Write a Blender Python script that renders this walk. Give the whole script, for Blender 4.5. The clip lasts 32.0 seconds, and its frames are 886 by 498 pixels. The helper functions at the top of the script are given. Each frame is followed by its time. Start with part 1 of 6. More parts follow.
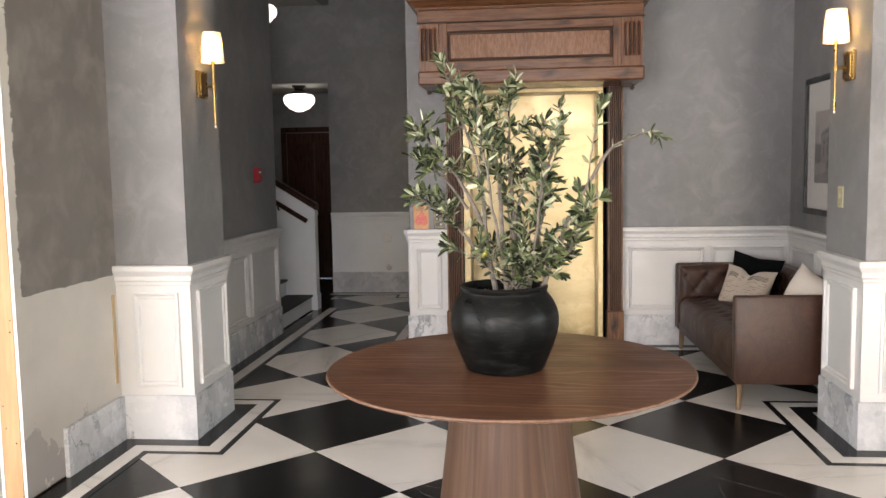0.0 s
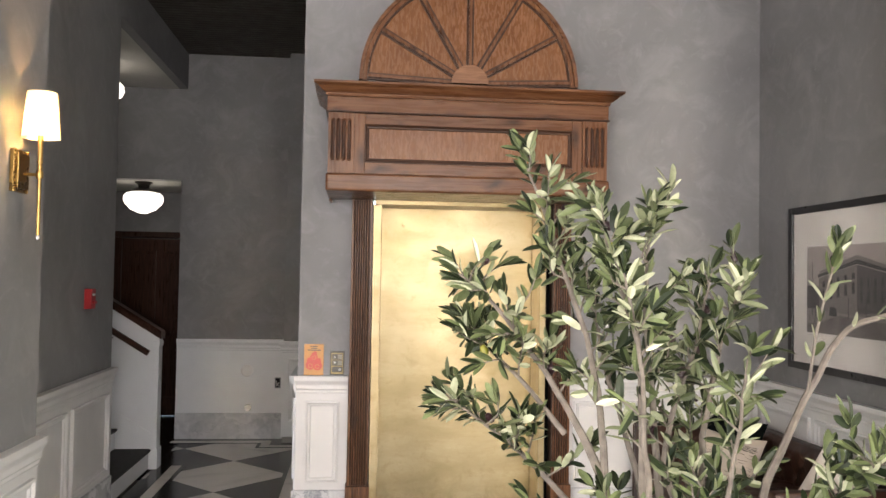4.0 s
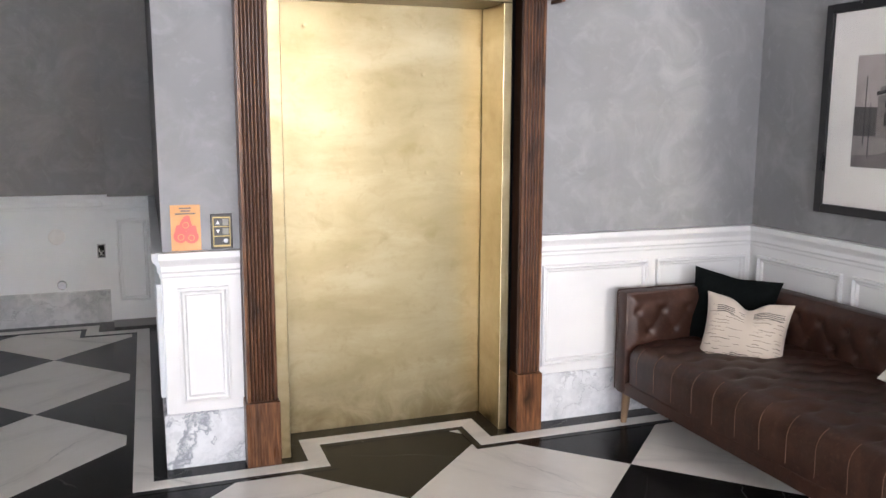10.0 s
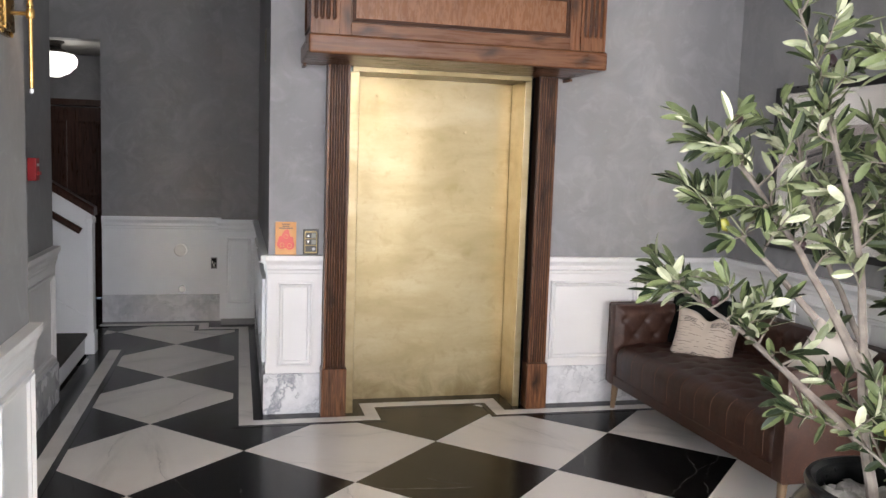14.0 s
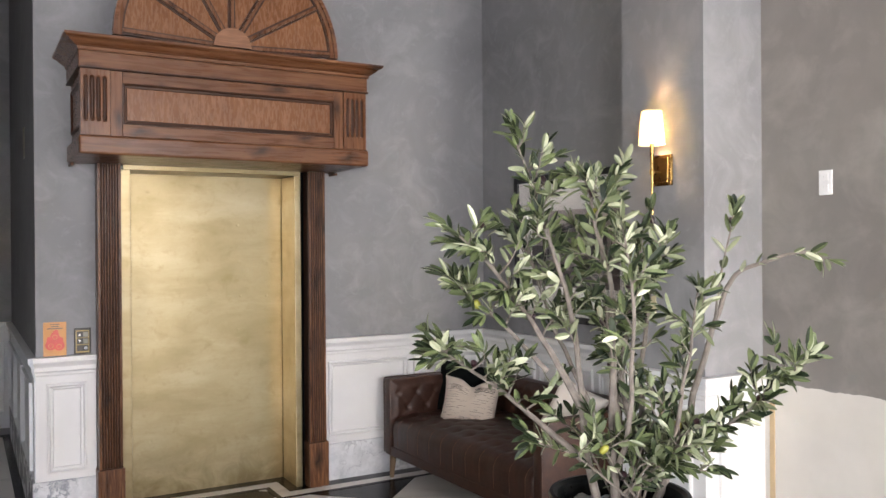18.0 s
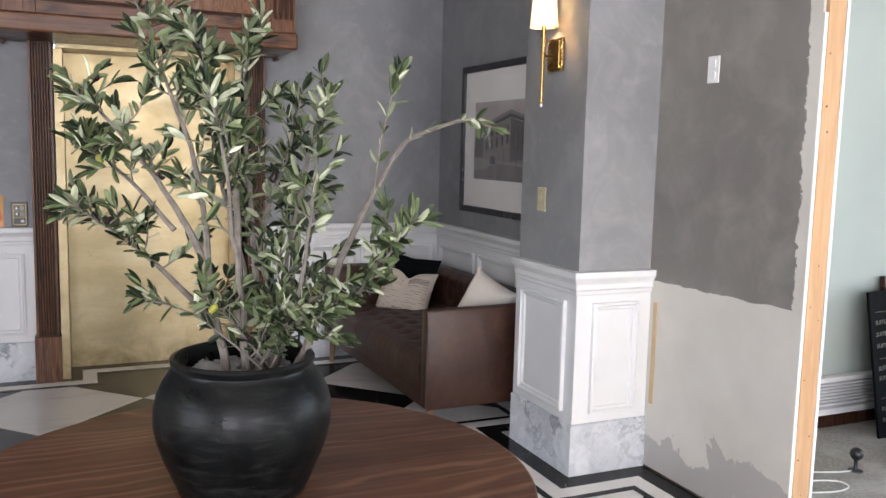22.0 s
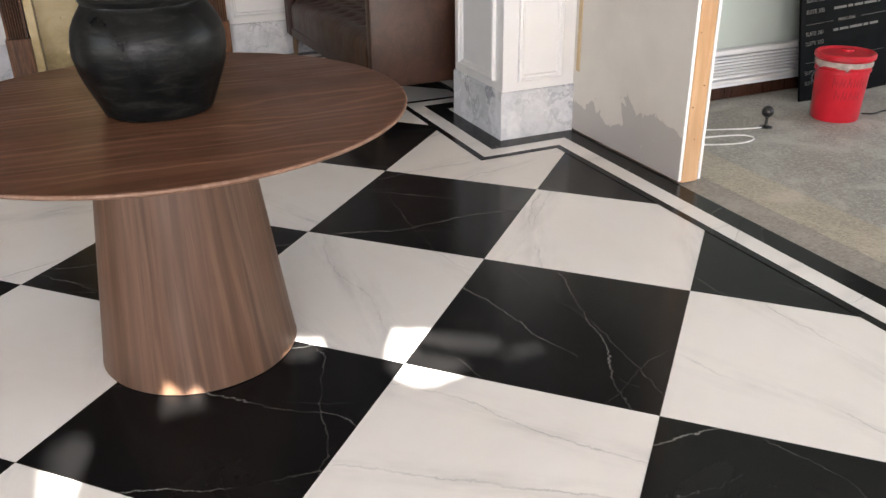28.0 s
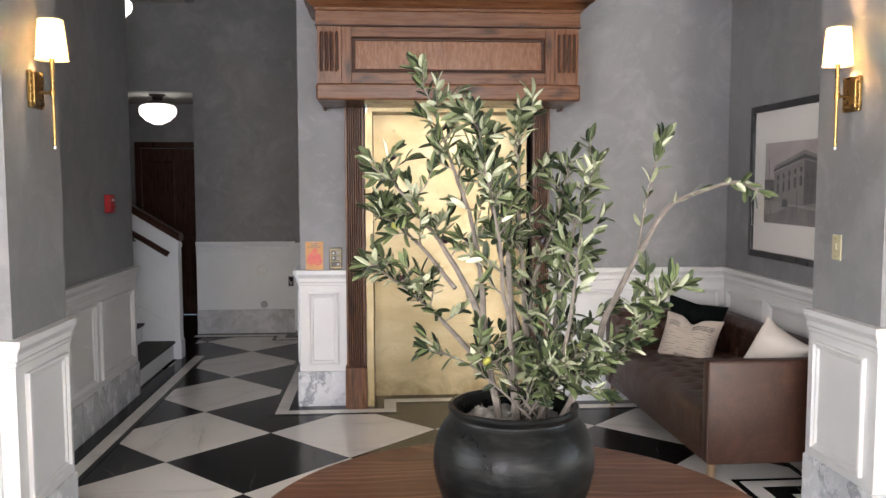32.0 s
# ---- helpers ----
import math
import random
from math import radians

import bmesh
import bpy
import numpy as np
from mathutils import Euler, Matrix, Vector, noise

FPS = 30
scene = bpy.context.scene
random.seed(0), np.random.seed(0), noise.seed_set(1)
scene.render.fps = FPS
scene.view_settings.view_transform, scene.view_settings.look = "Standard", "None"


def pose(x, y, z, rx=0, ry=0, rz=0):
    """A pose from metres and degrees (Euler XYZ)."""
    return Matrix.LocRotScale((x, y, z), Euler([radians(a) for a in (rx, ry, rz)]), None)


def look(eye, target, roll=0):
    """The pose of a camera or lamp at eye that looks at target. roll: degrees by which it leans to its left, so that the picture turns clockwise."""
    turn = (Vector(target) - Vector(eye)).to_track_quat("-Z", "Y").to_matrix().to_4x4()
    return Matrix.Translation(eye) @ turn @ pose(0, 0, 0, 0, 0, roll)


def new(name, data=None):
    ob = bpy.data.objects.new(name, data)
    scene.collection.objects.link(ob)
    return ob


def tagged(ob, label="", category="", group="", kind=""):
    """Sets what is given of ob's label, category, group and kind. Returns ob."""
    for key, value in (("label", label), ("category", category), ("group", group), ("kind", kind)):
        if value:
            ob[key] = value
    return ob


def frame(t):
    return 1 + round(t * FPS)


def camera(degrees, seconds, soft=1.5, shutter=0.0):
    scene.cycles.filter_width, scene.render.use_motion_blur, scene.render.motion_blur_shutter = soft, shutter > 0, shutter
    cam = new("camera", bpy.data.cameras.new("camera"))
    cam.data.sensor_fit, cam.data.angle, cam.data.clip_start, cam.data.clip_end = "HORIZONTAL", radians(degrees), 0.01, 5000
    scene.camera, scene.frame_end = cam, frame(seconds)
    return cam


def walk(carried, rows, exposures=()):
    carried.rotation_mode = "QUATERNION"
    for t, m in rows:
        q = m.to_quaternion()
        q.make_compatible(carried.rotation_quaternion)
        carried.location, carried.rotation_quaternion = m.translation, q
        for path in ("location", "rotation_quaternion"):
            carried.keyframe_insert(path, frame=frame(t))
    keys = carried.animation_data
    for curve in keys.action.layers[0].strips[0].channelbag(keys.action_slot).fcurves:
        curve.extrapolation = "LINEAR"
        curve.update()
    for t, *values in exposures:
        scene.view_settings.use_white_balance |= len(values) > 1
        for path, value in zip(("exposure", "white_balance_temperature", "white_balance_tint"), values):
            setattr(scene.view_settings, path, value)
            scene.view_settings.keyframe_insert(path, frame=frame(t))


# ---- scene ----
cam = camera(56.1, 32.0)
PATH = [
    (0, (-0.080, -0.064, 1.486), (-0.281, 1.917, 1.296), -1.0),
    (0.5, (-0.148, 0.144, 1.479), (-0.140, 2.138, 1.323), 0.3),
    (1, (-0.217, 0.294, 1.540), (-0.122, 2.290, 1.455), -0.5),
    (1.5, (-0.237, 0.472, 1.546), (-0.100, 2.468, 1.560), -0.1),
    (2, (-0.212, 0.687, 1.583), (-0.089, 2.682, 1.654), -0.1),
    (2.5, (-0.251, 0.823, 1.565), (-0.148, 2.820, 1.619), 0.7),
    (3, (-0.391, 1.054, 1.590), (-0.274, 3.050, 1.625), 1.0),
    (3.5, (-0.540, 1.256, 1.621), (-0.390, 3.248, 1.681), 1.1),
    (5.5, (-1.045, 2.165, 1.657), (-0.638, 4.122, 1.732), -0.4),
    (6, (-1.063, 2.418, 1.723), (-0.584, 4.356, 1.840), -0.9),
    (6.5, (-1.117, 2.636, 1.697), (-0.538, 4.548, 1.794), -0.6),
    (7, (-1.203, 2.839, 1.683), (-0.552, 4.730, 1.708), -1.3),
    (7.5, (-1.197, 2.987, 1.648), (-0.532, 4.872, 1.603), -1.5),
    (8, (-1.102, 3.170, 1.607), (-0.464, 5.059, 1.453), -1.0),
    (8.5, (-1.028, 3.268, 1.544), (-0.409, 5.142, 1.221), -0.6),
    (9, (-1.011, 3.318, 1.491), (-0.403, 5.170, 1.043), -0.1),
    (9.5, (-1.028, 3.286, 1.503), (-0.413, 5.134, 1.050), 0.3),
    (10, (-1.117, 3.168, 1.565), (-0.454, 5.029, 1.253), 0.2),
    (10.5, (-1.261, 2.963, 1.615), (-0.539, 4.823, 1.464), 0.5),
    (11, (-1.308, 2.788, 1.657), (-0.570, 4.646, 1.586), 0.6),
    (11.5, (-1.289, 2.540, 1.654), (-0.589, 4.413, 1.631), 0.7),
    (12, (-1.279, 2.337, 1.656), (-0.581, 4.211, 1.633), 1.0),
    (12.5, (-1.362, 2.158, 1.638), (-0.641, 4.023, 1.583), 0.6),
    (13, (-1.414, 2.039, 1.602), (-0.774, 3.930, 1.484), 1.0),
    (13.5, (-1.317, 1.946, 1.586), (-0.837, 3.879, 1.403), 1.8),
    (14, (-1.247, 1.826, 1.584), (-0.769, 3.756, 1.374), 1.9),
    (14.5, (-1.321, 1.708, 1.594), (-0.690, 3.597, 1.408), 1.0),
    (15, (-1.408, 1.592, 1.624), (-0.690, 3.454, 1.488), 0.0),
    (15.5, (-1.430, 1.554, 1.636), (-0.653, 3.395, 1.556), 0.4),
    (17.5, (-1.449, 1.524, 1.637), (-0.481, 3.275, 1.623), -0.2),
    (18, (-1.434, 1.518, 1.624), (-0.434, 3.250, 1.616), -0.4),
    (18.5, (-1.410, 1.504, 1.636), (-0.370, 3.213, 1.615), -0.6),
    (19, (-1.317, 1.462, 1.628), (-0.246, 3.151, 1.603), -0.6),
    (19.5, (-1.181, 1.377, 1.643), (-0.073, 3.042, 1.623), 0.0),
    (20, (-1.081, 1.303, 1.635), (0.075, 2.935, 1.609), 0.2),
    (20.5, (-1.019, 1.305, 1.580), (0.160, 2.920, 1.542), -0.3),
    (21, (-0.838, 1.363, 1.570), (0.330, 2.986, 1.522), -0.0),
    (21.5, (-0.670, 1.282, 1.556), (0.356, 2.997, 1.475), 1.8),
    (22, (-0.499, 1.095, 1.531), (0.308, 2.910, 1.295), 1.4),
    (22.5, (-0.547, 0.888, 1.497), (0.250, 2.648, 0.978), -0.4),
    (23, (-0.554, 0.719, 1.401), (0.281, 2.364, 0.628), -1.7),
    (23.5, (-0.445, 0.585, 1.337), (0.393, 2.134, 0.389), -1.5),
    (24, (-0.383, 0.532, 1.299), (0.451, 1.993, 0.217), -1.8),
    (24.5, (-0.375, 0.506, 1.281), (0.460, 1.904, 0.120), -1.3),
    (26.5, (-0.357, 0.527, 1.314), (0.452, 1.965, 0.182), -0.7),
    (27, (-0.360, 0.536, 1.344), (0.424, 2.028, 0.271), 0.0),
    (27.5, (-0.323, 0.532, 1.375), (0.419, 2.117, 0.408), -0.5),
    (28, (-0.348, 0.600, 1.382), (0.373, 2.253, 0.518), -0.9),
    (28.5, (-0.363, 0.698, 1.402), (0.344, 2.397, 0.621), -1.0),
    (29, (-0.360, 0.853, 1.460), (0.372, 2.592, 0.801), -1.1),
    (29.5, (-0.297, 0.926, 1.486), (0.390, 2.727, 0.957), -0.6),
    (30, (-0.192, 0.948, 1.519), (0.349, 2.835, 1.136), 0.7),
    (30.5, (-0.147, 0.947, 1.528), (0.278, 2.879, 1.231), 1.6),
    (31, (-0.208, 0.967, 1.559), (0.112, 2.924, 1.300), 1.1),
    (31.5, (-0.341, 0.977, 1.583), (-0.104, 2.953, 1.377), 0.2),
    (32, (-0.475, 0.967, 1.602), (-0.333, 2.955, 1.444), -0.1),
]
# seconds, stops, white balance: the clip's camera adapts as it turns to darker and brighter parts
EXPOSURES = [(0.0, 4.4, 7000, 10), (2.0, 4.5, 7150, 10), (3.0, 4.6, 7250, 10), (6.0, 5.1, 6600, 10), (7.0, 5.27, 6400, 10), (9.0, 5.1, 6250, 10), (10.0, 5.27, 6300, 10), (12.0, 5.3, 6500, 10), (13.0, 5.05, 6450, 10), (15.0, 4.85, 6500, 10), (19.0, 4.50, 6500, 10), (20.0, 4.33, 6500, 10), (21.0, 4.25, 6450, 10), (22.0, 4.24, 6200, 10), (23.0, 4.24, 6200, 10), (24.0, 4.05, 6500, 10), (27.0, 4.01, 6600, 10), (28.5, 4.2, 6750, 10), (30.0, 4.55, 6500, 10), (31.0, 4.66, 6500, 10), (32.0, 4.65, 6600, 10)]
walk(cam, [(t, look(eye, target, roll)) for t, eye, target, roll in PATH], EXPOSURES)

# ---- light: daylight from the entrance front behind the walker, added unseen area lamps, lamps of the place ----
SUN_EL, SUN_AZ = 22.0, 3.0   # degrees; the sun stands behind the entrance, light travels towards +y
world = bpy.data.worlds.new("sky")
scene.world = world
world.use_nodes = True
_wn = world.node_tree.nodes
_wl = world.node_tree.links
_sky = _wn.new("ShaderNodeTexSky")
_sky.sky_type = 'NISHITA'
_sky.sun_disc = False
_sky.sun_elevation = radians(SUN_EL)
_sky.sun_rotation = radians(180 - SUN_AZ)
_wn["Background"].inputs["Strength"].default_value = 0.05
_wl.new(_sky.outputs[0], _wn["Background"].inputs["Color"])

_sd = bpy.data.lights.new("sun", "SUN")
_sd.energy, _sd.angle, _sd.color = 5.0, radians(0.22), (1.0, 0.965, 0.91)
_so = new("sun", _sd)
_dir = Vector((math.sin(radians(SUN_AZ)) * math.cos(radians(SUN_EL)), math.cos(radians(SUN_AZ)) * math.cos(radians(SUN_EL)), -math.sin(radians(SUN_EL))))
_so.rotation_euler = _dir.to_track_quat("-Z", "Y").to_euler()


def daylight_lamp(name, x0, x1, z0, z1, y, power, colour=(0.985, 0.95, 1.0)):
    """An unseen area lamp added for daylight from the entrance front, facing +y."""
    d = bpy.data.lights.new(name, "AREA")
    d.shape, d.size, d.size_y, d.energy, d.color = "RECTANGLE", x1 - x0, z1 - z0, power, colour
    o = new(name, d)
    o.matrix_world = look(((x0 + x1) / 2, y, (z0 + z1) / 2), ((x0 + x1) / 2, y + 1, (z0 + z1) / 2))
    return o


# powers set for balance; the entrance lamp stands before closed panels
daylight_lamp("daylight_entrance", -0.9, 1.78, 0.9, 3.35, -4.95, 15)
daylight_lamp("daylight_left_room", -5.6, -2.6, 0.9, 3.2, -4.95, 28)
daylight_lamp("daylight_right_room", 3.3, 6.6, 0.4, 2.5, -4.95, 3.4)
# unseen side lamps, added to fill the walls that face them
for _nm, _x, _dx, _p in (("fill_west", -6.95, 1, 8.0), ("fill_east", 7.15, -1, 6.0)):
    _d = bpy.data.lights.new(_nm, "AREA")
    _d.shape, _d.size, _d.size_y, _d.energy, _d.color = "RECTANGLE", 4.6, 2.8, _p, (0.985, 0.95, 1.0)
    new(_nm, _d).matrix_world = look((_x, 0.6, 1.8), (_x + _dx, 0.6, 1.8))

# ---- materials ----


class Mat:
    """A small builder of node materials."""

    def __init__(self, name, rough=0.6, metal=0.0, coords="Object"):
        self.m = bpy.data.materials.new(name)
        self.m.use_nodes = True
        self.t = self.m.node_tree
        self.b = self.t.nodes["Principled BSDF"]
        self.b.inputs["Roughness"].default_value = rough
        self.b.inputs["Metallic"].default_value = metal
        self.co = self.n("ShaderNodeTexCoord").outputs[coords]

    def n(self, kind, **inputs):
        node = self.t.nodes.new(kind)
        for k, v in inputs.items():
            self.put(node, k.replace("_", " "), v)
        return node

    def put(self, node, key, v):
        s = node.inputs[int(key[1:])] if key[0] == "i" and key[1:].isdigit() else node.inputs[key]
        if isinstance(v, bpy.types.NodeSocket):
            self.t.links.new(v, s)
        else:
            s.default_value = v

    def mapped(self, scale=(1, 1, 1), rot=(0, 0, 0), loc=(0, 0, 0), src=None):
        return self.n("ShaderNodeMapping", Vector=src or self.co, Scale=scale, Rotation=rot, Location=loc).outputs[0]

    def noise(self, scale=5, detail=4, rough=0.55, dist=0.0, vec=None):
        return self.n("ShaderNodeTexNoise", Vector=vec or self.co, Scale=scale, Detail=detail, Roughness=rough, Distortion=dist).outputs["Fac"]

    def ramp(self, fac, *stops):
        r = self.n("ShaderNodeValToRGB", Fac=fac)
        e = r.color_ramp.elements
        while len(e) < len(stops):
            e.new(0.5)
        for el, (p, c) in zip(e, stops):
            el.position = p
            el.color = (c, c, c, 1) if isinstance(c, (int, float)) else (*c, 1)
        return r.outputs[0]

    def mix(self, fac, a, b, mode="MIX"):
        x = self.n("ShaderNodeMix")
        x.data_type, x.blend_type = "RGBA", mode
        for s, v in ((x.inputs[0], fac), (x.inputs[6], a), (x.inputs[7], b)):
            if isinstance(v, bpy.types.NodeSocket):
                self.t.links.new(v, s)
            else:
                s.default_value = v if isinstance(v, (int, float)) else (*v, 1)
        return x.outputs[2]

    def math(self, op, a, b=0.0, clamp=False):
        x = self.n("ShaderNodeMath", i0=a, i1=b)
        x.operation, x.use_clamp = op, clamp
        return x.outputs[0]

    def colour(self, v):
        if isinstance(v, bpy.types.NodeSocket):
            self.t.links.new(v, self.b.inputs["Base Color"])
        else:
            self.b.inputs["Base Color"].default_value = (*v, 1)
        return self

    def rough(self, v):
        self.put(self.b, "Roughness", v)
        return self

    def bump(self, h, strength=0.2, dist=0.01):
        self.t.links.new(self.n("ShaderNodeBump", Height=h, Strength=strength, Distance=dist).outputs[0], self.b.inputs["Normal"])
        return self


def plaster(name, dark, mid, light, rough=0.62):
    """Hand-trowelled lime plaster: soft clouds of two sizes, pale trowel flecks."""
    k = Mat(name, rough)
    big = k.noise(0.9, 5, 0.62, 0.8)
    med = k.noise(3.4, 6, 0.62, 1.0)
    c = k.mix(k.ramp(big, (0.32, 0.0), (0.68, 1.0)), dark, mid)
    c = k.mix(k.ramp(med, (0.47, 0.0), (0.74, 0.62)), c, light)
    fleck = k.noise(6.5, 5, 0.6, 2.2)
    c = k.mix(k.ramp(fleck, (0.56, 0.0), (0.72, 0.30)), c, light)
    k.colour(c).rough(k.ramp(med, (0.3, rough - 0.12), (0.7, rough + 0.12)))
    k.bump(k.noise(28, 4, 0.6, 0.8), 0.12, 0.004)
    return k.m


M_PLASTER = plaster("grey_lime_plaster", (0.166, 0.166, 0.173), (0.217, 0.217, 0.225), (0.297, 0.297, 0.305))


def white_paint(name, col=(0.625, 0.623, 0.623), rough=0.38):
    k = Mat(name, rough)
    n1 = k.noise(3.0, 4)
    k.colour(k.mix(k.ramp(n1, (0.35, 0.0), (0.75, 1.0)), col, tuple(c * 0.93 for c in col)))
    k.rough(k.ramp(k.noise(9, 4), (0.3, rough - 0.06), (0.7, rough + 0.1)))
    k.bump(k.noise(120, 2), 0.05, 0.001)
    return k.m


M_WHITE = white_paint("white_satin_paint")
# brighter and bluer than the lobby white: the hall's light put into colour
M_WHITE_LIFTED = white_paint("lifted_bluish_white_paint", (0.74, 0.765, 0.79), 0.45)
M_CREAM = white_paint("bare_drywall", (0.62, 0.59, 0.54), 0.85)


def marble(name, base, cloud, vein, scale=1.0, rough=0.16, vein_amt=0.8, thin=0.012, perobj=True, cloud_amt=0.5, crackle=False, warp=0.9, straight=False):
    k = Mat(name, rough)
    vec = k.co
    if perobj:
        rnd = k.n("ShaderNodeObjectInfo").outputs["Random"]
        off = k.n("ShaderNodeCombineXYZ", X=k.math("MULTIPLY", rnd, 37.0), Y=k.math("MULTIPLY", rnd, 91.0), Z=k.math("MULTIPLY", rnd, 13.0)).outputs[0]
        add = k.n("ShaderNodeVectorMath", i0=k.co, i1=off)
        add.operation = "ADD"
        vec = add.outputs[0]
    wn = k.n("ShaderNodeTexNoise", Vector=vec, Scale=1.7 * scale, Detail=6, Roughness=0.6)
    w = k.n("ShaderNodeVectorMath", i0=wn.outputs["Color"], i1=(warp, warp, warp))
    w.operation = "MULTIPLY"
    wv = k.n("ShaderNodeVectorMath", i0=vec, i1=w.outputs[0])
    wv.operation = "ADD"
    cl = k.noise(1.6 * scale, 6, 0.62, 0.5, wv.outputs[0])
    c = k.mix(k.math("MULTIPLY", k.ramp(cl, (0.42, 0.0), (0.72, 1.0)), cloud_amt), base, cloud)
    vn = k.noise(1.1 * scale, 1.5 if straight else 5, 0.4, 0.0 if straight else 0.2, k.mapped((0.55, 3.2, 1.6), (0.2, 0.1, 0.75), src=wv.outputs[0]))
    ridge = k.math("ABSOLUTE", k.math("SUBTRACT", vn, 0.5))
    line = k.ramp(ridge, (0.0, 1.0), (thin, 0.0))
    patch = k.ramp(k.noise(0.9 * scale, 3, vec=vec), (0.40, 0.0), (0.60, 1.0))
    c = k.mix(k.math("MULTIPLY", k.math("MULTIPLY", line, patch), vein_amt), c, vein)
    if crackle:
        vo = k.n("ShaderNodeTexVoronoi", Vector=wv.outputs[0], Scale=1.3 * scale)
        vo.feature = "DISTANCE_TO_EDGE"
        ln = k.ramp(vo.outputs["Distance"], (0.0, 1.0), (0.008, 0.0))
        c = k.mix(k.math("MULTIPLY", k.math("MULTIPLY", ln, patch), 0.35), c, vein)
    k.colour(c)
    k.b.inputs["Specular IOR Level"].default_value = 0.34
    k.rough(k.ramp(k.noise(6, 5, vec=vec), (0.3, rough * 0.8), (0.72, rough * 1.6)))
    k.bump(k.noise(70, 3), 0.03, 0.001)
    return k.m


def tile_stone(name, base, cloud, vein, rough, veins, streak):
    """Polished stone slabs: each with its own run of long crooked veins. veins: (turn, period, width, strength)."""
    k = Mat(name, rough)
    rnd = k.n("ShaderNodeObjectInfo").outputs["Random"]
    off = k.n("ShaderNodeCombineXYZ", X=k.math("MULTIPLY", rnd, 37.0), Y=k.math("MULTIPLY", rnd, 91.0), Z=k.math("MULTIPLY", rnd, 13.0)).outputs[0]
    add = k.n("ShaderNodeVectorMath", i0=k.co, i1=off)
    add.operation = "ADD"
    vec = add.outputs[0]
    cl = k.noise(2.3, 6, 0.65, 0.6, vec)
    c = k.mix(k.ramp(cl, (0.40, 0.0), (0.74, 0.6)), base, cloud)
    turn = k.math("MULTIPLY", rnd, 55.0)
    for n, (ang, period, width, amt) in enumerate(veins):
        rot = k.n("ShaderNodeCombineXYZ", Z=k.math("ADD", turn, ang)).outputs[0]
        rv = k.n("ShaderNodeMapping", Vector=vec, Rotation=rot, Location=(n * 0.37, n * 1.7, 0)).outputs[0]
        u = k.n("ShaderNodeSeparateXYZ", Vector=rv).outputs[0]
        big = k.math("MULTIPLY", k.math("SUBTRACT", k.noise(1.4, 2, 0.5, 0.0, rv), 0.5), 0.30)
        jag = k.math("MULTIPLY", k.math("SUBTRACT", k.noise(13, 5, 0.7, 0.0, rv), 0.5), 0.055)
        f = k.math("FRACT", k.math("DIVIDE", k.math("ADD", u, k.math("ADD", big, jag)), period))
        d = k.math("MULTIPLY", k.math("ABSOLUTE", k.math("SUBTRACT", f, 0.5)), period)
        wid = k.math("MULTIPLY", k.ramp(k.noise(4.0, 3, 0.6, 0.0, rv), (0.3, 0.25), (0.7, 1.0)), width)
        ln = k.math("SUBTRACT", 1.0, k.math("DIVIDE", d, wid), True)
        msk = k.ramp(k.noise(1.9, 3, 0.55, 0.0, k.mapped((1, 1, 1), loc=(n * 5.1, 2.0, n), src=vec)), (0.44, 0.0), (0.56, 1.0))
        c = k.mix(k.math("MULTIPLY", k.math("MULTIPLY", ln, msk), amt), c, vein)
        if streak:
            halo = k.math("SUBTRACT", 1.0, k.math("DIVIDE", d, 0.09), True)
            sm = k.ramp(k.noise(3.0, 5, 0.7, 0.0, k.mapped((5.0, 0.8, 1.0), src=rv)), (0.42, 0.0), (0.72, 1.0))
            c = k.mix(k.math("MULTIPLY", k.math("MULTIPLY", halo, sm), streak), c, vein)
    k.colour(c)
    k.b.inputs["Specular IOR Level"].default_value = 0.33 if streak else 0.17
    k.rough(k.ramp(k.noise(4, 5, 0.6, vec=vec), (0.3, rough * 0.95), (0.72, rough * 1.2)))
    k.bump(k.noise(70, 3), 0.03, 0.001)
    return k.m


M_TILE_WHITE = tile_stone("white_honed_marble", (0.76, 0.735, 0.70), (0.69, 0.66, 0.62), (0.30, 0.295, 0.295), 0.20, ((0.0, 0.62, 0.008, 0.55), (0.30, 0.9, 0.0045, 0.6)), 0.40)
M_TILE_BLACK = tile_stone("black_honed_marble", (0.006, 0.006, 0.0063), (0.014, 0.0135, 0.0135), (0.36, 0.35, 0.33), 0.20, ((0.0, 0.60, 0.0036, 0.62), (0.45, 0.7, 0.0026, 0.5), (0.15, 0.5, 0.0016, 0.3), (1.5, 1.0, 0.0022, 0.3)), 0.0)
M_BASE = marble("grey_veined_carrara", (0.60, 0.61, 0.63), (0.30, 0.32, 0.355), (0.17, 0.185, 0.215), 1.7, 0.22, 0.85, 0.030, cloud_amt=0.80)
M_SLATE = marble("dark_threshold_stone", (0.055, 0.05, 0.042), (0.09, 0.08, 0.065), (0.2, 0.19, 0.17), 1.5, 0.25, 0.3, 0.004)


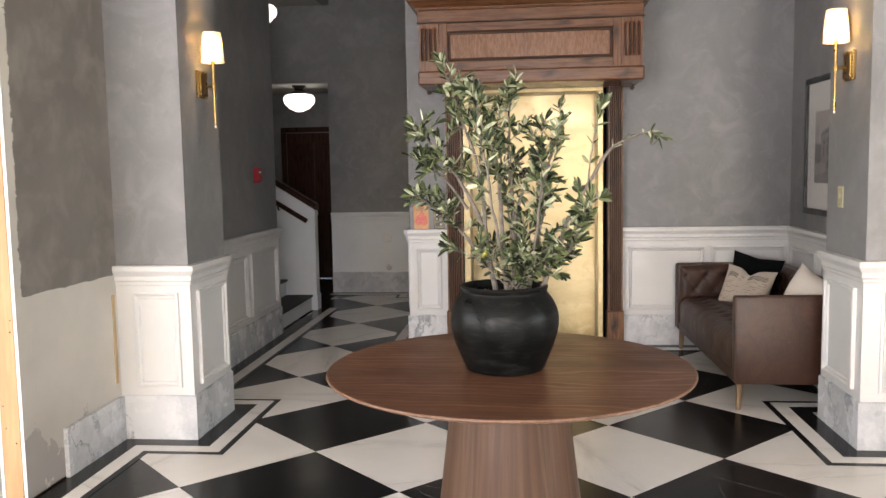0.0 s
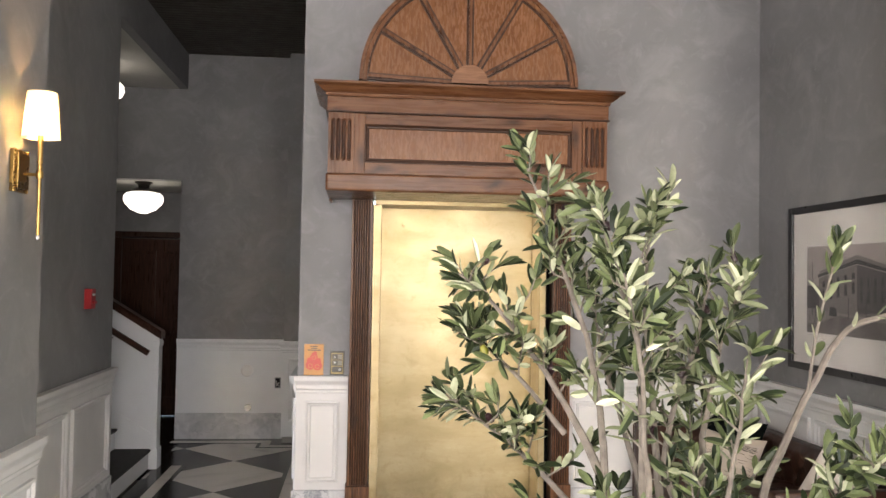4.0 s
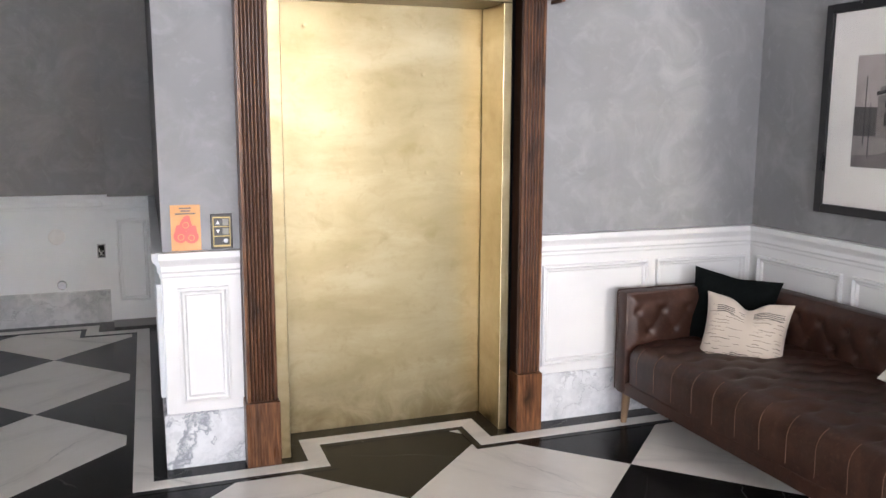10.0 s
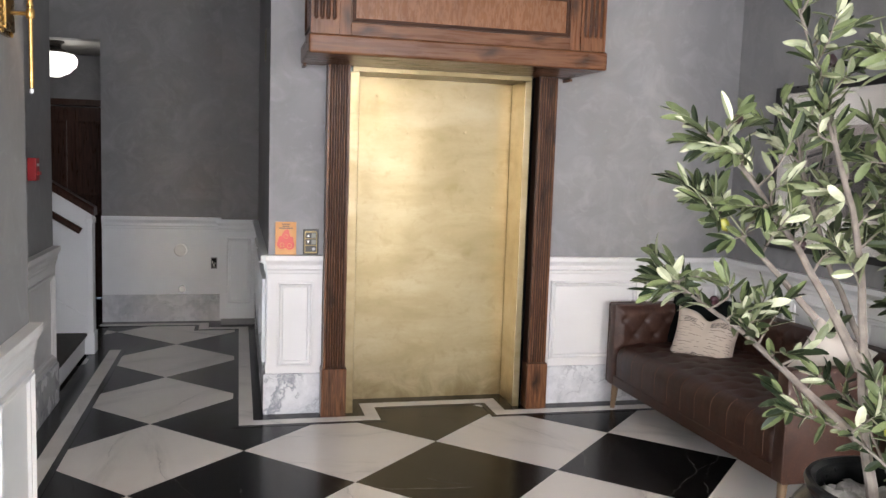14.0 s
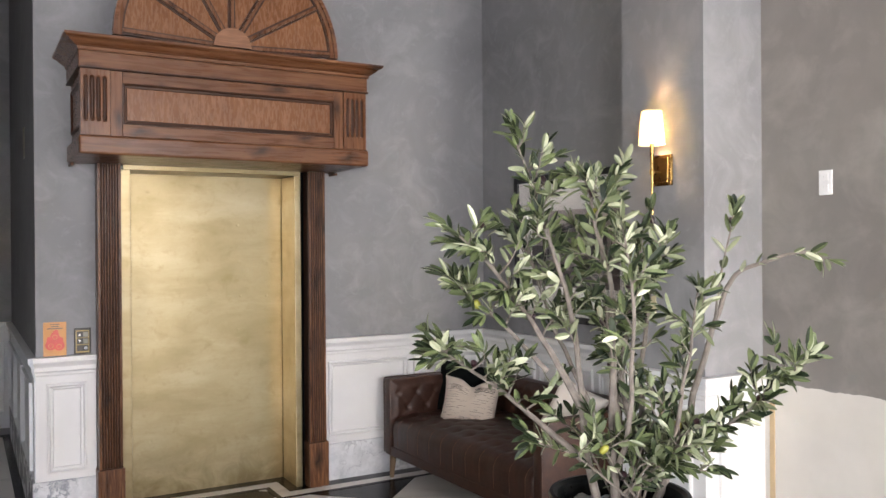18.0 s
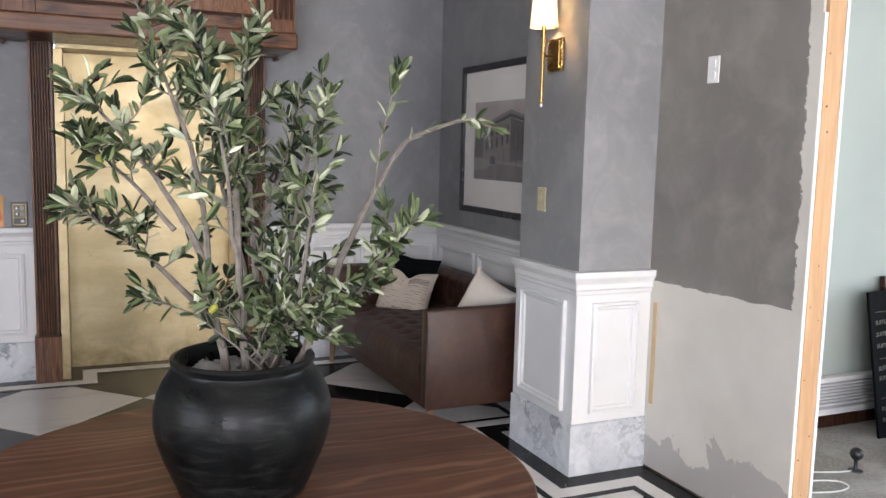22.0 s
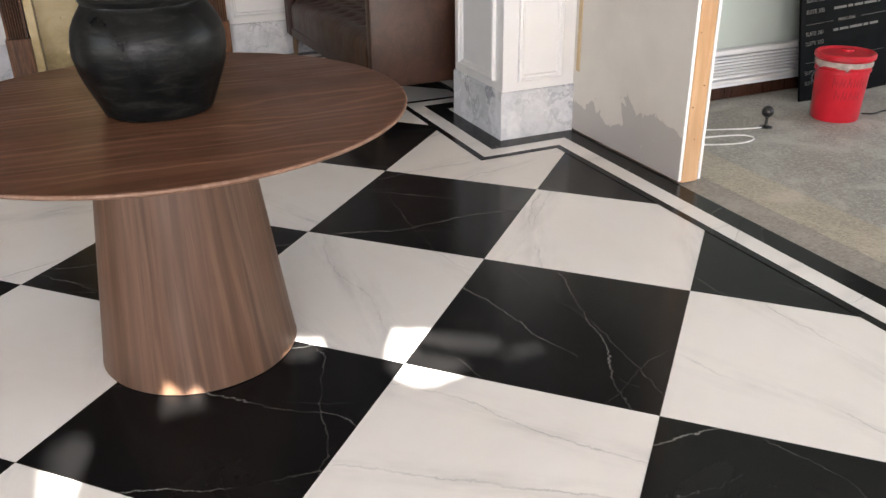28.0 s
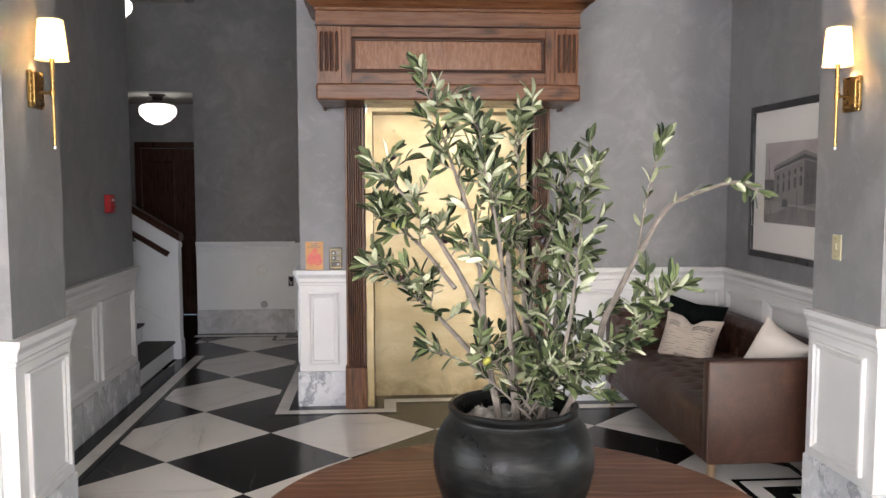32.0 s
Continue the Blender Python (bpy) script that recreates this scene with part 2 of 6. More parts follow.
def wood(name, dark, mid, light, axis="Z", rough=0.35, scale=1.0, knots=False, coat=0.0, along=0.9, warp=1.4, fines=0.7, sharp=0.175):
    k = Mat(name, rough)
    sc = {"X": (along, 11, 11), "Y": (11, along, 11), "Z": (11, 11, along)}[axis]
    rnd = k.n("ShaderNodeObjectInfo").outputs["Random"]
    v = k.n("ShaderNodeVectorMath", i0=k.co, i1=k.n("ShaderNodeCombineXYZ", X=k.math("MULTIPLY", rnd, 5.0), Y=k.math("MULTIPLY", rnd, 9.0), Z=k.math("MULTIPLY", rnd, 3.0)).outputs[0])
    v.operation = "ADD"
    mp = k.mapped(tuple(s * scale for s in sc), src=v.outputs[0])
    fig = k.noise(1.0, 6, 0.65, warp, mp)
    fine = k.noise(7.0, 4, 0.6, 0.4, mp)
    blot = k.noise(2.2, 4, 0.6, 0.5, v.outputs[0])
    c = k.mix(k.ramp(fig, (0.505 - sharp, 0.0), (0.505 + sharp, 1.0)), dark, mid)
    c = k.mix(k.ramp(fine, (0.45, 0.0), (0.75, fines)), c, light)
    c = k.mix(k.ramp(blot, (0.52, 0.0), (0.75, 0.55)), c, dark)
    if knots:
        ks = {"X": (2.2, 6.5, 6.5), "Y": (6.5, 2.2, 6.5), "Z": (6.5, 6.5, 2.2)}[axis]
        wob = k.n("ShaderNodeVectorMath", i0=k.n("ShaderNodeTexNoise", Vector=v.outputs[0], Scale=9.0, Detail=3.0).outputs["Color"], i1=(0.06, 0.06, 0.06))
        wob.operation = "MULTIPLY"
        kv = k.n("ShaderNodeVectorMath", i0=v.outputs[0], i1=wob.outputs[0])
        kv.operation = "ADD"
        sp = k.n("ShaderNodeSeparateXYZ", Vector=k.mapped(ks, src=kv.outputs[0])).outputs
        pair = (sp[0], k.math("ADD", sp[1], sp[2])) if axis == "X" else (k.math("ADD", sp[0], sp[1]), sp[2])
        vo = k.n("ShaderNodeTexVoronoi", Vector=k.n("ShaderNodeCombineXYZ", X=pair[0], Y=pair[1]).outputs[0], Scale=1.0, Randomness=1.0)
        vo.voronoi_dimensions = "2D"
        c = k.mix(k.ramp(vo.outputs["Distance"], (0.035, 0.95), (0.09, 0.6), (0.24, 0.0)), c, tuple(x * 0.4 for x in dark))
    k.b.inputs["Specular IOR Level"].default_value = 0.26
    k.colour(c).rough(k.ramp(fine, (0.3, rough - 0.06), (0.7, rough + 0.12)))
    k.bump(fine, 0.08, 0.002)
    if coat:
        k.b.inputs["Coat Weight"].default_value = coat * 0.22
        k.b.inputs["Coat Roughness"].default_value = 0.25
    return k.m


_WD, _WM, _WL = (0.072, 0.0270, 0.0112), (0.148, 0.0605, 0.0255), (0.243, 0.113, 0.051)
M_ALDER = wood("stained_alder_upright", _WD, _WM, _WL, "Z", 0.27, 0.8, True, 0.3, 0.7, fines=0.5, sharp=0.30)
M_ALDER_X = wood("stained_alder_level", _WD, _WM, _WL, "X", 0.27, 0.8, True, 0.3, 0.7, fines=0.5, sharp=0.30)
M_ALDER_PANEL = wood("stained_alder_flat_panel", (0.118, 0.047, 0.0200), (0.205, 0.091, 0.0400), (0.300, 0.145, 0.070), "Z", 0.24, 1.0, False, 0.5, 2.6, warp=2.8, fines=0.42, sharp=0.26)
# darker alder; in the flutes it paints the shade of the grooves
M_ALDER_DARK = wood("stained_alder_groove_shade", (0.022, 0.009, 0.0045), (0.05, 0.020, 0.009), (0.085, 0.036, 0.016), "X", 0.4)
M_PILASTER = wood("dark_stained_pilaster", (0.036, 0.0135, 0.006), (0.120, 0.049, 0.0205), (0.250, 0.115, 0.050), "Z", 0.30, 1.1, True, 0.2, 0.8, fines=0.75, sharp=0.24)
# darker pilaster wood: shade of its grooves and side face put into colour
M_PILASTER_DARK = wood("stained_pilaster_shade", (0.014, 0.006, 0.003), (0.034, 0.014, 0.0065), (0.06, 0.026, 0.012), "Z", 0.45)
M_MAHOG = wood("dark_mahogany", (0.018, 0.007, 0.004), (0.045, 0.017, 0.010), (0.075, 0.03, 0.018), "Z", 0.3)
M_PINE = wood("pine_framing_stud", (0.37, 0.215, 0.110), (0.47, 0.295, 0.165), (0.53, 0.355, 0.215), "Z", 0.7, 0.7)
M_GREYWOOD = wood("weathered_grey_board", (0.065, 0.045, 0.035), (0.12, 0.09, 0.072), (0.18, 0.14, 0.115), "Z", 0.7)
M_OAKLEG = wood("pale_oak_leg", (0.13, 0.085, 0.05), (0.20, 0.135, 0.08), (0.27, 0.19, 0.12), "Z", 0.45)


def veneer(name, dark, mid, light, rough, around=0.0):
    """Walnut veneer with wandering pale figure lines and fine pores; around: radius of a turned foot, 0 for a flat top."""
    k = Mat(name, rough)
    x, y, z = k.n("ShaderNodeSeparateXYZ", Vector=k.co).outputs
    if around:
        u, w = k.math("MULTIPLY", k.math("ARCTAN2", y, x), around), z
    else:
        u, w = y, x

    def at(su, sw):
        return k.n("ShaderNodeCombineXYZ", X=k.math("MULTIPLY", u, su), Y=k.math("MULTIPLY", w, sw)).outputs[0]
    wig = k.noise(1.0, 3, 0.5, 0.0, at(3.0, 0.5 if around else 1.1))
    wave = k.math("SINE", k.math("ADD", k.math("MULTIPLY", u, 150.0), k.math("MULTIPLY", wig, 26.0 if around else 44.0)))
    line = k.ramp(k.math("ADD", k.math("MULTIPLY", wave, 0.5), 0.5), (0.60, 0.0), (0.98, 1.0))
    some = k.ramp(k.noise(1.0, 3, 0.6, 0.0, at(9.0, 0.8)), (0.40, 0.0), (0.62, 0.45 if around else 0.85))
    c = k.mix(k.ramp(k.noise(1.0, 4, 0.6, 0.3, at(13.0, 0.45)), (0.36, 0.0), (0.62, 1.0)), dark, mid)
    c = k.mix(k.ramp(k.noise(1.0, 4, 0.65, 0.0, at(60.0, 0.9)), (0.50, 0.0), (0.72, 0.5)), c, light)
    c = k.mix(k.math("MULTIPLY", line, some), c, light)
    c = k.mix(k.ramp(k.noise(1.0, 3, 0.6, 0.0, at(300.0, 7.0)), (0.56, 0.0), (0.72, 0.40)), c, tuple(v * 0.6 for v in dark))
    k.b.inputs["Specular IOR Level"].default_value = 0.26
    k.colour(c).rough(k.ramp(k.noise(5, 4, 0.6), (0.3, rough - 0.04), (0.7, rough + 0.10)))
    k.bump(k.noise(1.0, 3, 0.6, 0.0, at(300.0, 7.0)), 0.05, 0.001)
    return k.m


M_WALNUT_X = veneer("walnut_veneer_top", (0.068, 0.0275, 0.0142), (0.112, 0.048, 0.0255), (0.240, 0.128, 0.080), 0.32)
M_WALNUT_Z = veneer("walnut_veneer_foot", (0.054, 0.027, 0.0155), (0.092, 0.048, 0.029), (0.150, 0.086, 0.056), 0.38, 0.25)
M_WALNUT_EDGE = veneer("walnut_edge_band", (0.13, 0.068, 0.042), (0.18, 0.100, 0.066), (0.26, 0.155, 0.11), 0.40, 0.66)


def gold_sheet():
    k = Mat("brushed_brass_sheet", 0.42, 1.0)
    cl = k.noise(2.4, 6, 0.6, 0.4, k.mapped((0.8, 1.0, 1.9)))
    band = k.noise(1.0, 5, 0.6, 0.3, k.mapped((1.1, 1.0, 4.6)))
    c = k.mix(k.ramp(cl, (0.3, 0.0), (0.72, 1.0)), (0.235, 0.186, 0.100), (0.325, 0.266, 0.162))
    c = k.mix(k.ramp(band, (0.48, 0.0), (0.75, 0.55)), c, (0.40, 0.345, 0.235))
    edge = k.ramp(k.noise(9, 4, 0.6, 0.4), (0.56, 0.0), (0.76, 0.45))
    c = k.mix(edge, c, (0.18, 0.13, 0.055))
    c = k.mix(k.ramp(k.noise(26, 5, 0.7, 0.5), (0.52, 0.0), (0.75, 0.2)), c, (0.20, 0.15, 0.068))
    low = k.ramp(k.n("ShaderNodeSeparateXYZ", Vector=k.co).outputs[2], (0.02, 1.0), (0.10, 0.65), (0.32, 0.0))
    c = k.mix(k.math("MULTIPLY", low, k.ramp(k.noise(6, 5, 0.65, 0.8), (0.38, 0.0), (0.62, 0.75))), c, (0.13, 0.095, 0.045))
    k.colour(c).rough(k.ramp(k.noise(7, 5, 0.65, 0.6), (0.3, 0.28), (0.75, 0.40)))
    k.b.inputs["Anisotropic"].default_value = 0.65
    k.put(k.b, "Tangent", k.n("ShaderNodeCombineXYZ", Z=1.0).outputs[0])
    k.bump(k.noise(5.0, 4, 0.55, 0.3), 0.10, 0.02)
    return k.m


M_GOLD = gold_sheet()


def plain(name, col, rough=0.5, metal=0.0, var=0.12, scale=20, bump=0.0):
    k = Mat(name, rough, metal)
    n = k.noise(scale, 4)
    k.colour(k.mix(k.ramp(n, (0.3, 0.0), (0.72, 1.0)), col, tuple(max(0.0, c * (1 - 2 * var)) for c in col)))
    k.rough(k.ramp(k.noise(scale * 0.4, 4), (0.3, max(0.03, rough - 0.08)), (0.7, min(1, rough + 0.1))))
    if bump:
        k.bump(n, bump, 0.003)
    return k.m


M_BRASS = plain("aged_brass", (0.36, 0.235, 0.085), 0.30, 1.0)
M_STEEL = plain("dull_steel", (0.33, 0.34, 0.36), 0.4, 1.0)
M_BLACKMETAL = plain("dark_bronze_metal", (0.03, 0.025, 0.022), 0.4, 0.6)
M_BLACK = plain("black_plastic", (0.012, 0.012, 0.013), 0.35)
# near-black without gloss, to paint the dark of deep gaps and openings
M_VOID = plain("black_recess_shade", (0.003, 0.003, 0.003), 0.9)
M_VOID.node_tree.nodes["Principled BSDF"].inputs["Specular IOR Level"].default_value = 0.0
M_FRAME = plain("black_picture_frame", (0.008, 0.008, 0.009), 0.33)
M_MAT = plain("off_white_mat_board", (0.80, 0.765, 0.71), 0.85, 0, 0.03)
M_IVORY = plain("ivory_plastic", (0.48, 0.43, 0.28), 0.4)
M_BEIGE = plain("beige_plastic", (0.22, 0.20, 0.15), 0.45)
M_WHITEPLASTIC = plain("white_plastic", (0.75, 0.75, 0.75), 0.35, 0, 0.03)
M_RED = plain("red_enamel", (0.42, 0.016, 0.022), 0.4)
M_BUCKET = plain("red_bucket_plastic", (0.52, 0.010, 0.024), 0.33, 0, 0.14, 6)
M_DRIP = plain("dried_joint_compound", (0.46, 0.38, 0.34), 0.8, 0, 0.3, 25)
M_ORANGE = plain("orange_notice", (0.60, 0.28, 0.09), 0.16, 0, 0.1, 9)
M_REDPRINT = plain("red_print", (0.55, 0.045, 0.02), 0.35)
M_GREEN = plain("sage_green_wall_paint", (0.36, 0.405, 0.37), 0.6, 0, 0.03, 3, 0.03)
M_CEIL = plain("brown_ceiling_paint", (0.055, 0.044, 0.033), 0.55)
# unseen lobby ceiling, kept pale to bounce daylight onto the floor
M_CEIL_LOBBY = plain("pale_bounce_ceiling", (0.60, 0.57, 0.53), 0.8, 0, 0.05)
M_CEIL_WHITE = plain("pale_ceiling_paint", (0.52, 0.51, 0.49), 0.8, 0, 0.04)
M_SUBFLOOR = plain("grey_grout", (0.16, 0.155, 0.15), 0.8)
M_CABLE = plain("white_cable", (0.7, 0.7, 0.68), 0.5)
M_BLACKCLOTH = plain("black_green_velvet", (0.0045, 0.006, 0.006), 0.95, 0, 0.2, 60, 0.1)
M_BLACKCLOTH.node_tree.nodes["Principled BSDF"].inputs["Specular IOR Level"].default_value = 0.08
M_STRIP = plain("bare_pine_strip", (0.50, 0.37, 0.22), 0.75, 0, 0.08)
M_SCREEN = plain("dark_blind_slats", (0.05, 0.062, 0.07), 0.5)
M_SIGN = plain("black_sign_board", (0.0035, 0.0037, 0.004), 0.6)
M_SIGN.node_tree.nodes["Principled BSDF"].inputs["Specular IOR Level"].default_value = 0.05
M_SIGNTEXT = plain("pale_sign_lettering", (0.125, 0.118, 0.105), 0.6)
M_TREAD = plain("dark_stair_carpet", (0.060, 0.060, 0.062), 0.95, 0, 0.2, 80, 0.3)
M_MOSS = plain("grey_plastic_moss_wrap", (0.45, 0.45, 0.43), 0.3, 0, 0.3, 30, 0.4)


def leather():
    k = Mat("brown_waxed_leather", 0.38)
    k.b.inputs["Specular IOR Level"].default_value = 0.42
    big = k.noise(5.5, 7, 0.68, 1.2)
    fine = k.noise(60, 4, 0.6)
    vo = k.n("ShaderNodeTexVoronoi", Vector=k.co, Scale=160.0)
    c = k.mix(k.ramp(big, (0.35, 0.0), (0.72, 1.0)), (0.024, 0.0092, 0.0056), (0.062, 0.026, 0.0160))
    c = k.mix(k.ramp(fine, (0.55, 0.0), (0.8, 0.4)), c, (0.125, 0.064, 0.042))
    k.colour(c).rough(k.ramp(big, (0.3, 0.36), (0.7, 0.55)))
    k.bump(k.math("ADD", vo.outputs["Distance"], fine), 0.14, 0.002)
    return k.m


M_LEATHER = leather()


def concrete(name, a, b, speck):
    k = Mat(name, 0.62)
    n1 = k.noise(1.6, 7, 0.7, 0.8)
    n2 = k.noise(48, 3, 0.75)
    c = k.mix(k.ramp(n1, (0.35, 0.0), (0.68, 1.0)), a, b)
    c = k.mix(k.ramp(n2, (0.46, 0.0), (0.66, 0.65)), c, speck)
    c = k.mix(k.ramp(k.noise(80, 2, 0.6), (0.57, 0.0), (0.66, 0.5)), c, (0.09, 0.08, 0.065))
    c = k.mix(k.ramp(k.noise(3.1, 6, 0.7, 0.5), (0.50, 0.0), (0.64, 0.6)), c, speck)
    c = k.mix(k.ramp(k.noise(5, 5, 0.6, 1.5), (0.58, 0.0), (0.72, 0.45)), c, (0.24, 0.22, 0.18))
    k.colour(c).rough(k.ramp(n1, (0.3, 0.5), (0.7, 0.75))).bump(n2, 0.1, 0.003)
    return k.m


M_TERRAZZO = concrete("worn_terrazzo", (0.20, 0.19, 0.165), (0.34, 0.325, 0.29), (0.47, 0.455, 0.415))
M_TERR_BAND = concrete("beige_stone_band", (0.26, 0.232, 0.180), (0.41, 0.365, 0.285), (0.51, 0.465, 0.385))
M_TERR_GREY = concrete("grey_mortar_band", (0.20, 0.185, 0.16), (0.29, 0.265, 0.235), (0.38, 0.35, 0.31))


def glow(name, col, strength, base=(0.8, 0.78, 0.72)):
    k = Mat(name, 0.4)
    k.colour(base)
    k.b.inputs["Emission Color"].default_value = (*col, 1)
    k.b.inputs["Emission Strength"].default_value = strength
    return k.m


def linen_shade():
    """Thin linen: half of the bulb's light comes through it."""
    k = Mat("lit_linen_shade", 0.8)
    k.colour(k.mix(k.ramp(k.noise(300, 2), (0.3, 0.0), (0.7, 1.0)), (0.80, 0.74, 0.62), (0.72, 0.65, 0.52)))
    tr = k.n("ShaderNodeBsdfTranslucent", Color=(0.86, 0.78, 0.64, 1))
    mx = k.n("ShaderNodeMixShader", i0=0.5, i1=k.b.outputs[0], i2=tr.outputs[0])
    k.t.links.new(mx.outputs[0], k.t.nodes["Material Output"].inputs["Surface"])
    return k.m


M_SHADE = linen_shade()
M_BULB = glow("lit_bulb_glass", (1.0, 0.78, 0.5), 0.5)
M_GLOBE = glow("lit_opal_glass", (1.0, 0.95, 0.88), 0.10)
M_DOWNLIGHT = glow("lit_downlight", (1.0, 0.93, 0.82), 0.2)


def pottery():
    k = Mat("black_burnished_clay", 0.42)
    k.b.inputs["Specular IOR Level"].default_value = 0.17
    n1 = k.noise(5, 5, 0.62, 0.8)
    rings = k.noise(1.0, 4, 0.6, 0.2, k.mapped((2.0, 2.0, 40.0)))
    c = k.mix(k.ramp(n1, (0.35, 0.0), (0.72, 1.0)), (0.0022, 0.0025, 0.0026), (0.0065, 0.007, 0.007))
    c = k.mix(k.ramp(k.noise(18, 5, 0.7, 1.0), (0.62, 0.0), (0.77, 0.45)), c, (0.055, 0.052, 0.045))
    c = k.mix(k.ramp(k.noise(3.0, 6, 0.7, 1.2, k.mapped((2.6, 2.6, 13.0))), (0.50, 0.0), (0.70, 0.7)), c, (0.024, 0.024, 0.022))
    k.colour(c).rough(k.ramp(n1, (0.32, 0.25), (0.68, 0.44))).bump(k.math("ADD", k.math("ADD", rings, n1), k.math("MULTIPLY", k.noise(32, 5, 0.65), 0.6)), 0.4, 0.004)
    return k.m


M_POT = pottery()


def leaf(name, a, b):
    k = Mat(name, 0.40)
    r = k.n("ShaderNodeNewGeometry").outputs["Random Per Island"]
    c = k.ramp(r, (0.0, a), (0.34, tuple(x * 0.9 + y * 0.1 for x, y in zip(a, b))), (0.52, tuple(x * 0.75 + y * 0.25 for x, y in zip(a, b))), (0.74, tuple(x * 0.4 + y * 0.6 for x, y in zip(a, b))), (1.0, b))
    c = k.mix(k.ramp(k.noise(45, 3), (0.4, 0.0), (0.7, 0.35)), c, tuple(x * 0.55 for x in a))
    k.colour(c)
    k.b.inputs["Specular IOR Level"].default_value = 0.22
    return k.m


M_LEAF = leaf("olive_leaf_upper", (0.008, 0.0155, 0.0065), (0.17, 0.210, 0.092))
M_LEAF_PALE = leaf("olive_leaf_silver_underside", (0.14, 0.168, 0.085), (0.62, 0.64, 0.46))
M_BARK = plain("pale_olive_bark", (0.20, 0.172, 0.146), 0.8, 0, 0.25, 40, 0.5)
M_OLIVE = plain("dark_olive_fruit", (0.030, 0.012, 0.016), 0.3)
M_OLIVE_G = plain("green_olive_fruit", (0.30, 0.30, 0.04), 0.35)


def cloth(name, col):
    k = Mat(name, 0.9)
    weave = k.noise(180, 3, 0.7)
    c = k.mix(k.ramp(k.noise(4, 4), (0.35, 0.0), (0.7, 1.0)), col, tuple(x * 0.88 for x in col))
    k.colour(c).bump(weave, 0.25, 0.002)
    k.b.inputs["Sheen Weight"].default_value = 0.2
    return k.m


M_CREAMCLOTH = cloth("cream_woven_cotton", (0.58, 0.50, 0.42))
M_WHITECLOTH = cloth("white_linen", (0.68, 0.63, 0.57))
M_SEAM = plain("pale_seam_thread", (0.20, 0.115, 0.075), 0.8)
M_BLACKTHREAD = plain("black_stitched_thread", (0.02, 0.02, 0.022), 0.9)

# ---- shape helpers ----


def quads(bm, rings, closed=True, caps=(False, False)):
    """Skin a list of equal vertex rings."""
    vr = [[bm.verts.new(p) for p in r] for r in rings]
    n = len(vr[0])
    for a, b in zip(vr, vr[1:]):
        for i in range(n if closed else n - 1):
            j = (i + 1) % n
            bm.faces.new((a[i], a[j], b[j], b[i]))
    if caps[0]:
        bm.faces.new(list(reversed(vr[0])))
    if caps[1]:
        bm.faces.new(vr[-1])
    return bm


def box_into(bm, x0, y0, z0, x1, y1, z1, bevel=0.0):
    c = [bm.verts.new(p) for p in ((x0, y0, z0), (x1, y0, z0), (x1, y1, z0), (x0, y1, z0), (x0, y0, z1), (x1, y0, z1), (x1, y1, z1), (x0, y1, z1))]
    fs = [bm.faces.new([c[i] for i in f]) for f in ((3, 2, 1, 0), (4, 5, 6, 7), (0, 1, 5, 4), (1, 2, 6, 5), (2, 3, 7, 6), (3, 0, 4, 7))]
    if bevel:
        es = list({e for f in fs for e in f.edges})
        bmesh.ops.bevel(bm, geom=es, offset=bevel, segments=2, affect="EDGES", profile=0.5)
    return bm


def box(x0, y0, z0, x1, y1, z1, bevel=0.0):
    return box_into(bmesh.new(), x0, y0, z0, x1, y1, z1, bevel)


def lathe(profile, n=32, cx=0.0, cy=0.0, caps=(True, True)):
    """A turned body from (radius, z) pairs."""
    bm = bmesh.new()
    rings = [[(cx + r * math.cos(2 * math.pi * i / n), cy + r * math.sin(2 * math.pi * i / n), z) for i in range(n)] for r, z in profile]
    return quads(bm, rings, True, caps)


def tube_into(bm, pts, radii, n=8, caps=True):
    """A round tube along a line of points."""
    pts = [Vector(p) for p in pts]
    if isinstance(radii, (int, float)):
        radii = [radii] * len(pts)
    rings = []
    u = None
    for i, p in enumerate(pts):
        d = (pts[min(i + 1, len(pts) - 1)] - pts[max(i - 1, 0)]).normalized()
        if u is None:
            u = d.orthogonal().normalized()
        u = (u - d * u.dot(d)).normalized()
        v = d.cross(u)
        rings.append([p + (u * math.cos(2 * math.pi * k / n) + v * math.sin(2 * math.pi * k / n)) * radii[i] for k in range(n)])
    return quads(bm, rings, True, (caps, caps))


def tube(pts, radii, n=8, caps=True):
    return tube_into(bmesh.new(), pts, radii, n, caps)


def prism(poly, z0, z1):
    """An upright prism over a plan polygon (counter-clockwise)."""
    bm = bmesh.new()
    return quads(bm, [[(x, y, z0) for x, y in poly], [(x, y, z1) for x, y in poly]], True, (True, True))


def mesh_of(bm, name, mat, smooth=False):
    me = bpy.data.meshes.new(name)
    bmesh.ops.recalc_face_normals(bm, faces=bm.faces)
    bm.to_mesh(me)
    bm.free()
    for m in (mat if isinstance(mat, (list, tuple)) else [mat]):
        me.materials.append(m)
    if smooth:
        me.polygons.foreach_set("use_smooth", [True] * len(me.polygons))
        me.set_sharp_from_angle(angle=radians(38))
    return me


def part(name, bm, material, parent=None, label="", smooth=False):
    """Link a bmesh as one mesh object, under a thing or a part if one is given."""
    ob = new(name, mesh_of(bm, name, material, smooth))
    if parent is not None:
        ob.parent = parent
    if label:
        ob["label"] = label
    return ob


def thing(name, label, category, loc=(0, 0, 0), group="", rz=0.0, kind=""):
    """An Empty at a thing's base, to which its parts belong."""
    e = new(name)
    e.empty_display_size = 0.05
    e.matrix_basis = pose(*loc, 0, 0, rz)
    return tagged(e, label, category, group, kind)


